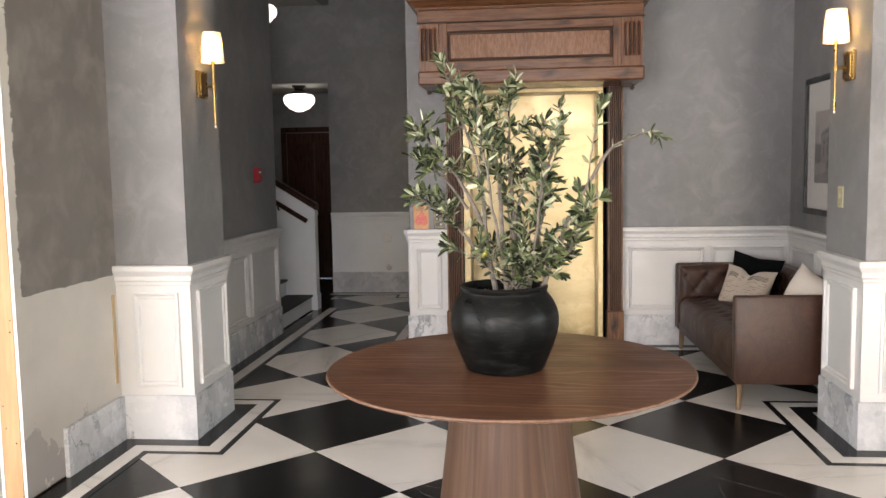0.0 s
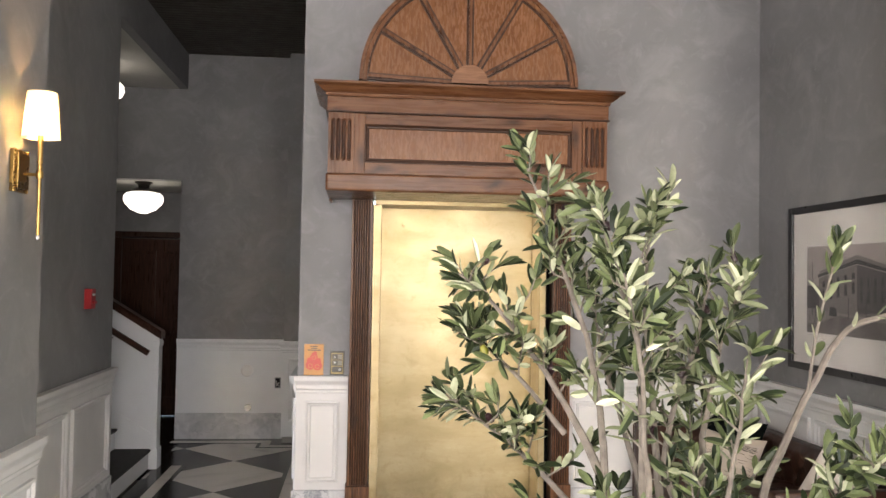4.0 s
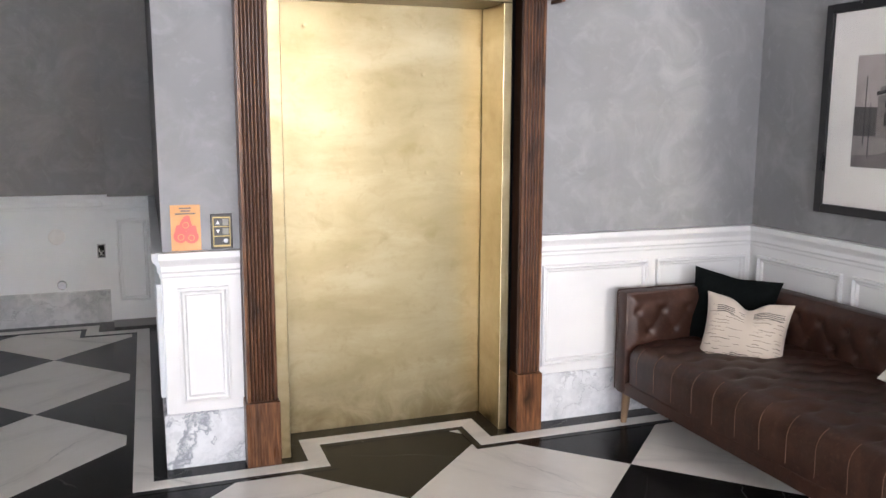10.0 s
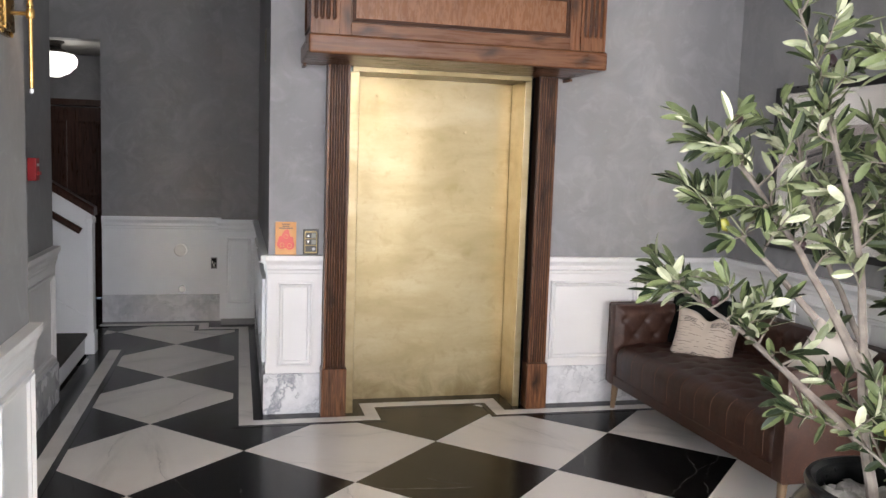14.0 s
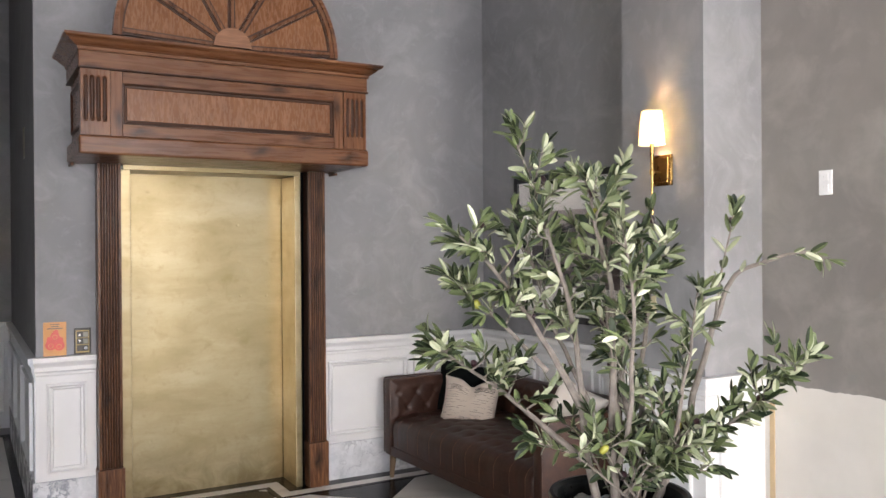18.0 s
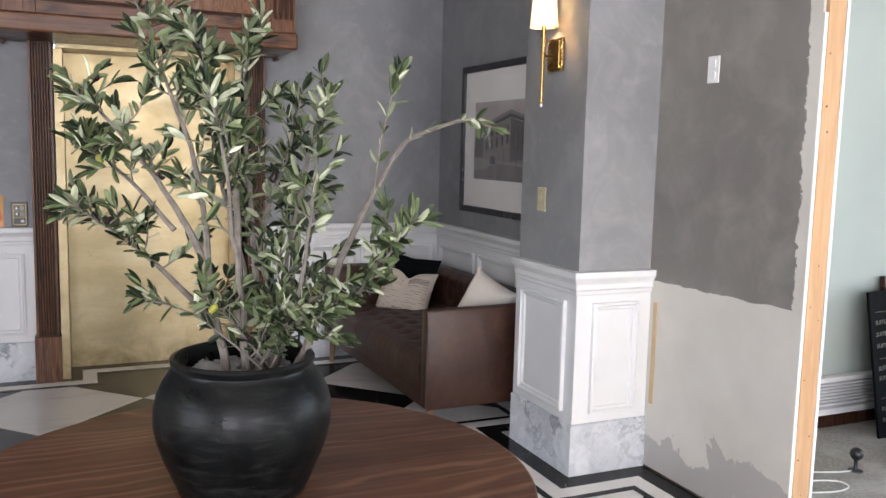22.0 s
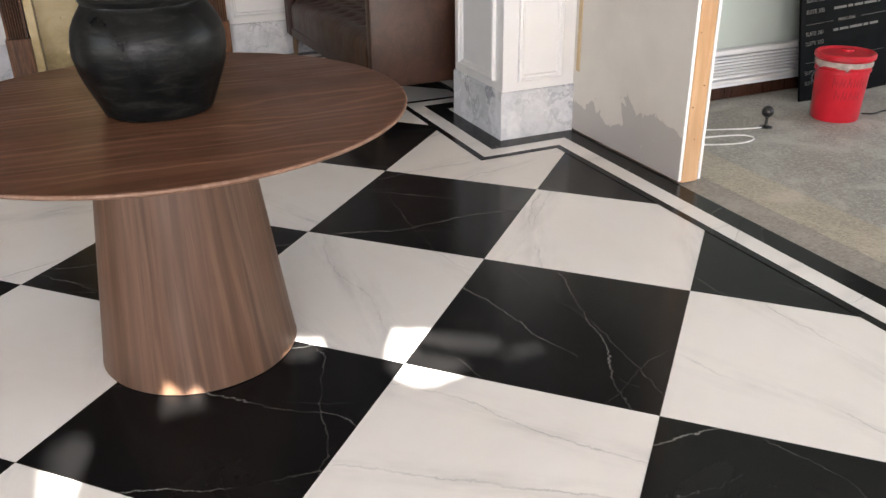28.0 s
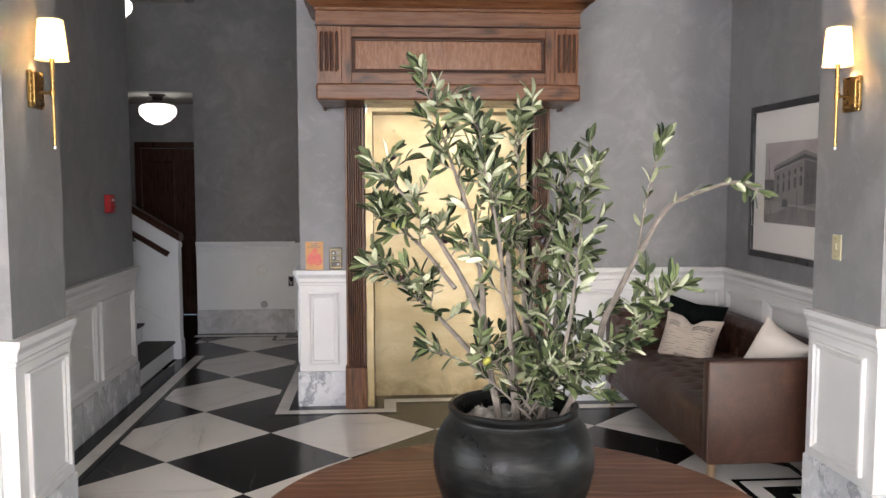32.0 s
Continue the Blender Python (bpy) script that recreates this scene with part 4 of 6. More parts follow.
    put("hub", arc(0.0005, 0.112, y0 - 0.018, y0 + 0.03, 24), wood("pale_alder_hub", (0.16, 0.075, 0.04), (0.24, 0.12, 0.066), (0.34, 0.18, 0.10), "X", 0.35), fan)
    n = 6
    for i in range(n):
        a0, a1 = math.pi * i / n, math.pi * (i + 1) / n
        put("fan_panel", arc(0.10, R - 0.05, y0 + 0.010 + 0.0005 * i, y0 + 0.03, 10, a0 + 0.01, a1 - 0.01), M_ALDER_PANEL, fan)
    for i in range(n + 1):
        a = math.pi * i / n
        if i in (0, n):
            a += 0.045 if i == 0 else -0.045
        for off, m, h, w in ((0, M_ALDER, -0.012, 0.009), (-0.015, M_ALDER_DARK, 0.003, 0.006), (0.015, M_ALDER_DARK, 0.003, 0.006)):
            bm = box(0.108, y0 + h, off - w, R - 0.05, y0 + 0.028, off + w, 0.0)
            bmesh.ops.transform(bm, matrix=Matrix.Translation((CX, 0, zc)) @ Matrix.Rotation(-a, 4, "Y"), verts=bm.verts)
            put("spoke", bm, m, fan)
    return e


surround = elevator_surround()


def elevator_doors():
    d = thing("elevator_door", "closed hammered brass elevator door in a brass-clad frame", "elevator door", (CX, 7.15, 0))

    def put(name, bm, mat, label=""):
        bmesh.ops.translate(bm, verts=bm.verts, vec=(-CX, -7.15, 0))
        return part(name, bm, mat, d, label)

    # door sheet, gently uneven, with dimples in rows
    rnd = random.Random(5)
    bm = bmesh.new()
    nx, nz = 210, 400
    dim = [(-0.40 + 0.20 * i + rnd.uniform(-.015, .015), 0.12 + 0.235 * j + rnd.uniform(-.015, .015), rnd.choice((0.0008, 0.0014, 0.0030))) for i in range(5) for j in range(9)]
    for j in range(nz + 1):
        for i in range(nx + 1):
            x = -0.545 + 1.065 * i / nx
            z = 0.004 + 2.098 * j / nz
            y = 7.150 + 0.003 * noise.noise((x * 2.1, z * 1.3, 3.0))
            for dx, dz, h in dim:
                q = ((x - dx) ** 2 + (z - dz) ** 2) / 0.00004
                if q < 6:
                    y += h * math.exp(-q)
            bm.verts.new((x, y, z))
    bm.verts.ensure_lookup_table()
    for j in range(nz):
        for i in range(nx):
            a = j * (nx + 1) + i
            bm.faces.new((bm.verts[a], bm.verts[a + 1], bm.verts[a + nx + 2], bm.verts[a + nx + 1]))
    o = put("door_panel", bm, M_GOLD)
    o.data.polygons.foreach_set("use_smooth", [True] * len(o.data.polygons))
    put("door_core", box(-0.56, 7.162, 0.0, 0.54, 7.20, 2.12), M_BLACKMETAL)
    put("jamb", box(-0.6035, 6.86, 0, -0.547, 7.16, 2.10, 0.003), M_GOLD)
    put("jamb", box(0.506, 6.885, 0, 0.540, 7.144, 2.10, 0.003), M_GOLD)
    put("jamb_edge", box(0.502, 6.868, 0, 0.546, 6.884, 2.10, 0.003), M_GOLD)
    put("head", box(-0.588, 6.87, 2.101, 0.546, 7.16, 2.139, 0.003), M_GOLD)
    # black filler in the slot beside the jamb, its shade as a colour
    put("shadow_gap", box(0.5475, 6.900, 0, 0.5755, 7.16, 2.139), M_VOID)
    # added dark liner: shadow on the pilaster's side face put into colour
    put("jamb_return", box(0.5760, 6.823, 0.301, 0.5825, 7.02, 2.128), M_PILASTER_DARK, "thin dark liner painting the shaded side of the pilaster")
    put("corner_bolt", lathe(((0.0005, 0), (0.009, 0), (0.009, 0.003), (0.0005, 0.004)), 12), M_VOID).matrix_basis = pose(-0.36, -0.003, 2.056, 90)
    return d


elevator_doors()
solid("elevator_sill", box(-0.60, 6.95, -0.011, 0.60, 7.21, 0.002), M_SLATE, "dark stone threshold below the brass door", "threshold", kind="structure")

# ---- chequered floor ----
TD = 1.06                       # diagonal of a tile
TX, TY = 1.44, 3.63             # a corner where four tiles meet


def clip(poly, axis, v, keep_less):
    out = []
    for (a, b) in zip(poly, poly[1:] + poly[:1]):
        ia = (a[axis] < v) == keep_less
        ib = (b[axis] < v) == keep_less
        if ia:
            out.append(a)
        if ia != ib:
            t = (v - a[axis]) / (b[axis] - a[axis])
            out.append(tuple(a[k] + (b[k] - a[k]) * t for k in (0, 1)))
    return out


def tile_floor():
    g = 0.0012
    h = TD / 2 - g
    for i in range(-8, 3):
        for j in range(-18, 14):
            # tile centres lie half a diagonal beside the corners
            if (i + j) % 2 == 0:
                continue
            cx, cy = TX + i * TD / 2, TY + j * TD / 2
            poly = [(cx - h, cy), (cx, cy - h), (cx + h, cy), (cx, cy + h)]
            for ax, v, less in ((0, 2.043, True), (0, X_L - 0.01, False), (1, Y_FRONT, False), (1, Y_HALL, True)):
                if poly:
                    poly = clip(poly, ax, v, less)
            if len(poly) < 3:
                continue
            white = (i % 2 == 0)
            local = [(x - cx, y - cy) for x, y in poly]
            ob = part("tile", prism(local, -0.012, 0.0), M_TILE_WHITE if white else M_TILE_BLACK, floor)
            ob.location = (cx, cy, 0)


tile_floor()


def strip(path, o0, o1, mat, name, z):
    """A border strip between two offsets to the left of a line of corners (inside of the room), cut at the mitres."""
    pts = [Vector(p) for p in path]

    def offset(d):
        out = []
        for k, p in enumerate(pts):
            n = []
            if k > 0:
                t = (p - pts[k - 1]).normalized()
                n.append(Vector((-t.y, t.x)))
            if k < len(pts) - 1:
                t = (pts[k + 1] - p).normalized()
                n.append(Vector((-t.y, t.x)))
            if len(n) == 1:
                out.append(p + n[0] * d)
            else:
                out.append(p + (n[0] + n[1]) * (d / (1 + n[0].dot(n[1]))))
        return out
    a, b = offset(o0), offset(o1)
    for k in range(len(pts) - 1):
        quad = [a[k], a[k + 1], b[k + 1], b[k]]
        ln = (a[k + 1] - a[k]).length
        m = max(1, round(ln / 1.3))
        for i in range(m):
            s0, s1 = i / m, (i + 1) / m - (0.0015 / max(ln, 0.1) if i < m - 1 else 0)
            q = [quad[0].lerp(quad[1], s0), quad[0].lerp(quad[1], s1), quad[3].lerp(quad[2], s1), quad[3].lerp(quad[2], s0)]
            part(name, prism([tuple(v) for v in q], -0.004, z), mat, floor)


# the inside of the room lies to the left of these lines
RIGHT = [(2.043, Y_FRONT), (2.043, Y_COL0 - 0.024), (COL_R - 0.024, Y_COL0 - 0.024), (COL_R - 0.024, Y_COL1 + 0.1), (2.02, Y_COL1 + 0.1), (2.02, Y_N - 0.024), (0.56, Y_N - 0.024)]
LIFT = [(0.56, Y_N - 0.024), (0.534, Y_N - 0.024), (0.534, 7.158), (-0.586, 7.158), (-0.586, Y_N - 0.024), (X_PIER + 0.023, Y_N - 0.024)]
PIER = [(X_PIER + 0.023, Y_N - 0.024), (X_PIER + 0.023, 9.70), (-1.40, 9.70), (-1.40, Y_HALL - 0.02), (-2.46, Y_HALL - 0.02)]
LEFT = [(X_L + 0.02, 8.75), (X_L + 0.02, Y_COL1 + 0.02), (COL_L + 0.024, Y_COL1 + 0.02), (COL_L + 0.024, Y_COL0 - 0.024), (X_L + 0.02, Y_COL0 - 0.024), (X_L + 0.02, Y_FRONT)]
for _line in (RIGHT + LIFT[1:] + PIER[1:], LEFT):
    strip(_line, 0.0, 0.106, M_TILE_BLACK, "border_black", 0.0025)
    strip(_line, 0.106, 0.191, M_TILE_WHITE, "border_white", 0.0035)
    strip(_line, 0.191, 0.226, M_TILE_BLACK, "border_line", 0.0025)

# ---- round table ----
TBX, TBY = -0.150, 2.960


def round_table():
    t = thing("round_table", "round walnut veneer pedestal table carrying the potted olive tree", "table", (TBX, TBY, 0))
    part("tabletop", lathe(((0.001, 0.722), (0.56, 0.722), (0.60, 0.727), (0.655, 0.744), (0.6635, 0.7475), (0.6635, 0.760), (0.001, 0.760)), 96), M_WALNUT_X, t, smooth=True)
    part("edge_band", lathe(((0.6637, 0.7476), (0.668, 0.750), (0.670, 0.754), (0.669, 0.758), (0.6665, 0.7598), (0.6637, 0.7598)), 96, caps=(False, False)), M_WALNUT_EDGE, t, "paler walnut edging", smooth=True)
    part("pedestal", lathe(((0.29, 0.0), (0.294, 0.004), (0.292, 0.012), (0.205, 0.7225)), 72), M_WALNUT_Z, t, smooth=True)
    return t


round_table()
PX, PY = -0.163, 2.935


def pot():
    p = thing("plant_pot", "large black burnished clay pot with a rolled rim", "pot", (PX, PY, 0.760))
    prof = ((0.001, 0.0), (0.134, 0.0), (0.142, 0.005), (0.148, 0.020), (0.163, 0.055), (0.178, 0.090), (0.189, 0.125), (0.1955, 0.160), (0.1955, 0.195), (0.189, 0.225), (0.176, 0.252), (0.162, 0.272), (0.1545, 0.283), (0.153, 0.288), (0.157, 0.294), (0.159, 0.302),
            (0.156, 0.308), (0.148, 0.309), (0.141, 0.302), (0.139, 0.280), (0.15, 0.25), (0.001, 0.245))
    bm = lathe(prof, 72)
    for v in bm.verts:     # hand-thrown: never quite round
        k = 1 + 0.010 * noise.noise((v.co.x * 5, v.co.y * 5, v.co.z * 7)) + 0.004 * noise.noise((v.co.x * 9, v.co.y * 9, v.co.z * 60))
        v.co.x *= k
        v.co.y *= k
    part("vessel", bm, M_POT, p, smooth=True)
    bm = bmesh.new()
    n = 30
    for j in range(n + 1):
        for i in range(n + 1):
            x, y = -0.14 + 0.28 * i / n, -0.14 + 0.28 * j / n
            bm.verts.new((x, y, 0.264 + 0.022 * noise.noise((x * 20, y * 20, 1.0)) + 0.010 * noise.noise((x * 60, y * 60, 4.0))))
    bm.verts.ensure_lookup_table()
    for j in range(n):
        for i in range(n):
            x, y = -0.14 + 0.28 * (i + .5) / n, -0.14 + 0.28 * (j + .5) / n
            if math.hypot(x, y) < 0.136:
                a = j * (n + 1) + i
                bm.faces.new((bm.verts[a], bm.verts[a + 1], bm.verts[a + n + 2], bm.verts[a + n + 1]))
    part("filling", bm, M_MOSS, p, "crumpled grey wrapping around the stems")
    return p


pot()


# ---- olive tree ----
def olive_tree():
    rnd = random.Random(11)
    ox, oy, oz = PX, PY, 1.02
    tree = thing("olive_tree", "slender olive tree with silvery green leaves and a few dark olives", "tree", (ox, oy, oz))
    leaves, pale = bmesh.new(), bmesh.new()
    fruit = []

    def twig(path, radii, sides):
        part("twig", tube(path, radii, sides), M_BARK, tree, smooth=True)

    def curve(pts, n):
        """Catmull-Rom through the points."""
        P = [Vector(p) for p in pts]
        P = [P[0] * 2 - P[1]] + P + [P[-1] * 2 - P[-2]]
        out = []
        for i in range(1, len(P) - 2):
            for k in range(n):
                t = k / n
                a, b, c, d = P[i - 1], P[i], P[i + 1], P[i + 2]
                out.append(0.5 * ((2 * b) + (c - a) * t + (2 * a - 5 * b + 4 * c - d) * t * t + (3 * b - a - 3 * c + d) * t ** 3))
        out.append(P[-2])
        return out

    def leaf_at(p, d, up, ln, w):
        """A lance-shaped leaf, dark above and silver below, slightly folded and curved."""
        d = d.normalized()
        side = d.cross(up)
        if side.length < 1e-3:
            side = d.orthogonal()
        side.normalize()
        nor = side.cross(d).normalized()
        bend = rnd.uniform(-0.10, 0.22) * ln
        prof = ((0.0, 0.10), (0.12, 0.66), (0.36, 1.0), (0.68, 0.98), (0.89, 0.60), (1.0, 0.06))
        for bm, off in ((leaves, 0.0003), (pale, -0.0003)):
            prev = None
            for s, k in prof:
                c = p + d * (ln * s) - nor * (bend * s * s) + nor * off
                h = w * k * 0.5
                row = (bm.verts.new(c - side * h + nor * h * 0.35), bm.verts.new(c), bm.verts.new(c + side * h + nor * h * 0.35))
                if prev:
                    for a in (0, 1):
                        q = (prev[a], prev[a + 1], row[a + 1], row[a])
                        bm.faces.new(q if bm is leaves else q[::-1])
                prev = row

    def dress(path, start, gap=0.0142, size=1.0):
        """Leaf pairs along a twig, and a tuft at its tip."""
        total = sum((b - a).length for a, b in zip(path, path[1:]))
        run, nxt = 0.0, total * start
        turn = rnd.uniform(0, 6.28)
        for a, b in zip(path, path[1:]):
            seg = b - a
            while nxt < run + seg.length:
                p = a + seg * ((nxt - run) / max(seg.length, 1e-6))
                t = seg.normalized()
                o = t.orthogonal().normalized()
                turn += 1.57 + rnd.uniform(-0.4, 0.4)
                for s in (0, math.pi):
                    if rnd.random() < 0.25:
                        continue
                    r = Matrix.Rotation(turn + s, 3, t) @ o
                    d = t * rnd.uniform(0.45, 1.2) + r * rnd.uniform(0.5, 1.0) + Vector((rnd.uniform(-.25, .25), rnd.uniform(-.25, .25), rnd.uniform(-0.35, 0.25)))
                    up = Vector((rnd.uniform(-.9, .9), rnd.uniform(-.9, .7), rnd.uniform(-0.1, 1.0)))
                    leaf_at(p, d, up, rnd.uniform(0.030, 0.056) * size, rnd.uniform(0.0095, 0.0155) * size)
                if rnd.random() < 0.022:
                    fruit.append((p + o * 0.008, rnd.random()))
                nxt += gap * rnd.uniform(0.75, 1.3)
            run += seg.length
        t = (path[-1] - path[-2]).normalized()
        for k in range(3):
            d = t + Vector((rnd.uniform(-.5, .5), rnd.uniform(-.5, .5), rnd.uniform(-.3, .4)))
            leaf_at(path[-1], d, Vector((rnd.uniform(-.6, .6), -0.5, 0.8)), rnd.uniform(0.034, 0.056) * size, 0.015)

    def W(x, y, z):
        return Vector((x - ox, y - oy, z - oz))

    def stem(pts, r0, r1, name="stem"):
        path = curve([W(*p) for p in pts], 7)
        path = path[:max(8, int(len(path) * 0.985))]
        n = len(path)
        path = [p + Vector((noise.noise(p * 14), noise.noise(p * 14 + Vector((9, 0, 0))), 0)) * 0.006 for p in path]
        part(name, tube(path, [r0 + (r1 - r0) * (i / (n - 1)) ** 0.8 for i in range(n)], 7), M_BARK, tree, smooth=True)
        return path

    def branchlets(path, lo, hi, count, ln=(0.05, 0.140), lift=0.5):
        n = len(path)
        for k in range(count):
            i = min(n - 2, int(n * (lo + (hi - lo) * (k + rnd.random()) / count)))
            t = (path[i + 1] - path[i]).normalized()
            a = rnd.uniform(0, 6.283)
            d = (t * lift + Vector((math.cos(a), math.sin(a), rnd.uniform(-0.1, 0.65)))).normalized()
            l = rnd.uniform(*ln) * (1.15 - 0.55 * i / n)
            p0 = path[i]
            mid = p0 + d * l * 0.5 + Vector((rnd.uniform(-.012, .012), rnd.uniform(-.012, .012), 0.006))
            end = p0 + d * l + Vector((0, 0, rnd.uniform(-0.01, 0.035)))
            q = curve([p0, mid, end], 4)
            twig(q, [0.0026 - 0.0016 * j / (len(q) - 1) for j in range(len(q))], 5)
            dress(q, 0.22)

    # stems from the pot to the tips of the crown
    stems = (
        (((-0.19, 2.97, 1.0), (-0.225, 2.98, 1.22), (-0.25, 2.99, 1.46), (-0.325, 3.01, 1.70), (-0.392, 3.022, 1.890)), 0.0105, 10),
        (((-0.232, 2.983, 1.26), (-0.28, 3.01, 1.36), (-0.34, 3.03, 1.46), (-0.44, 3.05, 1.59), (-0.515, 3.06, 1.65)), 0.0095, 10),
        (((-0.30, 3.02, 1.34), (-0.37, 3.06, 1.43), (-0.44, 3.085, 1.50), (-0.485, 3.095, 1.535)), 0.0060, 7),
        (((-0.215, 2.978, 1.13), (-0.28, 3.04, 1.20), (-0.36, 3.09, 1.28), (-0.445, 3.13, 1.348), (-0.525, 3.165, 1.393)), 0.0085, 10),
        (((-0.15, 2.96, 1.0), (-0.17, 2.95, 1.25), (-0.185, 2.93, 1.50), (-0.24, 2.92, 1.66), (-0.262, 2.92, 1.785)), 0.011, 9),
        (((-0.115, 2.97, 1.16), (-0.13, 2.99, 1.28), (-0.135, 3.0, 1.45), (-0.14, 3.02, 1.64), (-0.128, 3.0, 1.79)), 0.010, 9),
        (((-0.09, 2.96, 1.0), (-0.075, 2.97, 1.16), (-0.12, 2.97, 1.30), (-0.06, 3.0, 1.48), (0.0, 3.02, 1.69)), 0.012, 8),
        (((-0.08, 2.98, 1.0), (-0.045, 2.99, 1.22), (-0.02, 3.0, 1.42), (0.02, 3.01, 1.56), (0.06, 3.01, 1.665)), 0.009, 8),
        (((-0.155, 2.95, 1.12), (-0.18, 2.88, 1.24), (-0.21, 2.84, 1.42), (-0.23, 2.82, 1.56), (-0.26, 2.82, 1.66)), 0.007, 6),
        (((-0.135, 2.99, 1.12), (-0.14, 3.08, 1.26), (-0.17, 3.18, 1.45), (-0.19, 3.23, 1.60), (-0.21, 3.25, 1.70)), 0.008, 8),
        (((-0.08, 2.96, 1.10), (-0.06, 2.88, 1.18), (-0.04, 2.86, 1.30), (-0.03, 2.84, 1.43), (-0.02, 2.83, 1.53)), 0.007, 5),
        (((-0.055, 2.99, 1.15), (-0.03, 3.08, 1.26), (0.0, 3.14, 1.38), (0.015, 3.18, 1.48)), 0.007, 6),
    )
    for i, (pts, r, k) in enumerate(stems):
        q = stem(pts, r * 1.08, 0.0022)
        branchlets(q, 0.42, 0.97, int(k * 1.6), (0.05, 0.085) if i in (6, 7, 8, 10, 11) else (0.05, 0.115))
        dress(q[int(len(q) * 0.72):], 0.0, 0.020)
    # the long bare branch that leans out of the crown, with its upright twig
    q = stem(((-0.05, 2.95, 1.0), (0.0, 2.935, 1.12), (0.042, 2.92, 1.227), (0.075, 2.92, 1.31), (0.14, 2.93, 1.435), (0.21, 2.935, 1.54), (0.262, 2.89, 1.576), (0.325, 2.83, 1.602), (0.378, 2.78, 1.58)), 0.0110, 0.0036, "leaning_branch")
    n = len(q)
    dress(q[int(n * 0.82):], 0.3, 0.011, 1.0)
    dress(q[int(n * 0.64):int(n * 0.80)], 0.2, 0.05, 0.8)
    q2 = curve([W(0.137, 2.930, 1.430), W(0.150, 2.92, 1.55), W(0.172, 2.91, 1.655), W(0.184, 2.91, 1.705)], 5)
    twig(q2, [0.0035 - 0.002 * j / (len(q2) - 1) for j in range(len(q2))], 5)
    dress(q2, 0.25, 0.03)
    dress(q2[-7:], 0.2, 0.013)
    q3 = stem(((0.05, 2.88, 1.17), (0.085, 2.79, 1.25), (0.112, 2.72, 1.325), (0.124, 2.68, 1.368)), 0.0048, 0.0018, "low_branch")
    branchlets(q3, 0.10, 0.98, 14, (0.04, 0.085))
    dress(q3, 0.3)
    # low shoots over the rim
    for tip in ((-0.37, 2.958, 1.20), (-0.02, 2.80, 1.17), (0.05, 2.83, 1.24), (-0.10, 2.78, 1.20), (0.03, 2.98, 1.20), (-0.22, 3.10, 1.22), (-0.07, 2.87, 1.27), (0.0, 2.90, 1.14), (-0.25, 2.90, 1.20), (0.08, 2.92, 1.17), (0.02, 2.85, 1.11), (-0.13, 2.85, 1.15), (0.06, 2.95, 1.29), (-0.02, 3.06, 1.16)):
        q = curve([W(-0.14 + rnd.uniform(-.05, .05), 2.96 + rnd.uniform(-.05, .05), 1.02), W((tip[0] - 0.14) / 2, (tip[1] + 2.96) / 2, (tip[2] + 1.04) / 2 + 0.03), W(*tip)], 6)
        twig(q, [0.0035 - 0.002 * j / (len(q) - 1) for j in range(len(q))], 5)
        dress(q, 0.30, 0.02, 0.85)
        branchlets(q, 0.30, 0.95, 4, (0.05, 0.10))
    crown = part("foliage", leaves, M_LEAF, tree, smooth=True)
    tagged(crown, kind="stuff")
    tagged(part("leaf_underside", pale, M_LEAF_PALE, tree, smooth=True), kind="stuff")
    for p, r in fruit[:40]:
        bm = lathe(((0.0004, -0.013), (0.0060, -0.0095), (0.0088, 0.0), (0.0063, 0.009), (0.0004, 0.0128)), 10)
        o = part("olive", bm, M_OLIVE_G if r > 0.72 else M_OLIVE, tree, smooth=True)
        o.matrix_basis = pose(*p, rnd.uniform(-60, 60), rnd.uniform(-60, 60), 0)
    return tree


olive_tree()


# ---- sofa ----
def buttoned(p, q, a, b):
    """Height of buttoned leather, 0 to 1: deep small dimples at the buttons, faint folds between them."""
    dp, dq = p - round(p), q - round(q)
    du, dv = a * (dp + dq) / 2, b * (dp - dq) / 2
    fold = abs(math.sin(math.pi * p) * math.sin(math.pi * q)) ** 0.4
    return 1 - 0.70 * math.exp(-(du * du + dv * dv) / 0.00035) - 0.42 * (1 - fold)


def tufted(bm, origin, eu, ev, en, w, h, a, b, amp, nu, nv, off=(0.0, 0.0), edge=0.05):
    """A buttoned cushion face: diamonds of width a and height b, w by h, bulging along en."""
    o, eu, ev, en = Vector(origin), Vector(eu), Vector(ev), Vector(en)
    grid = []
    for j in range(nv + 1):
        row = []
        for i in range(nu + 1):
            u, v = w * i / nu, h * j / nv
            p, q = (u + off[0]) / a + (v + off[1]) / b, (u + off[0]) / a - (v + off[1]) / b
            s = buttoned(p, q, a, b)
            k = min(1.0, u / edge, (w - u) / edge, v / edge, (h - v) / edge)
            k = math.sin(max(0.0, k) * math.pi / 2)
            d = amp * (0.35 + 0.65 * s) * k + 0.003 * noise.noise((u * 9, v * 9, 2.0)) * k
            row.append(bm.verts.new(o + eu * u + ev * v + en * d))
        grid.append(row)
    for r0, r1 in zip(grid, grid[1:]):
        for i in range(nu):
            bm.faces.new((r0[i], r0[i + 1], r1[i + 1], r1[i]))
    return bm


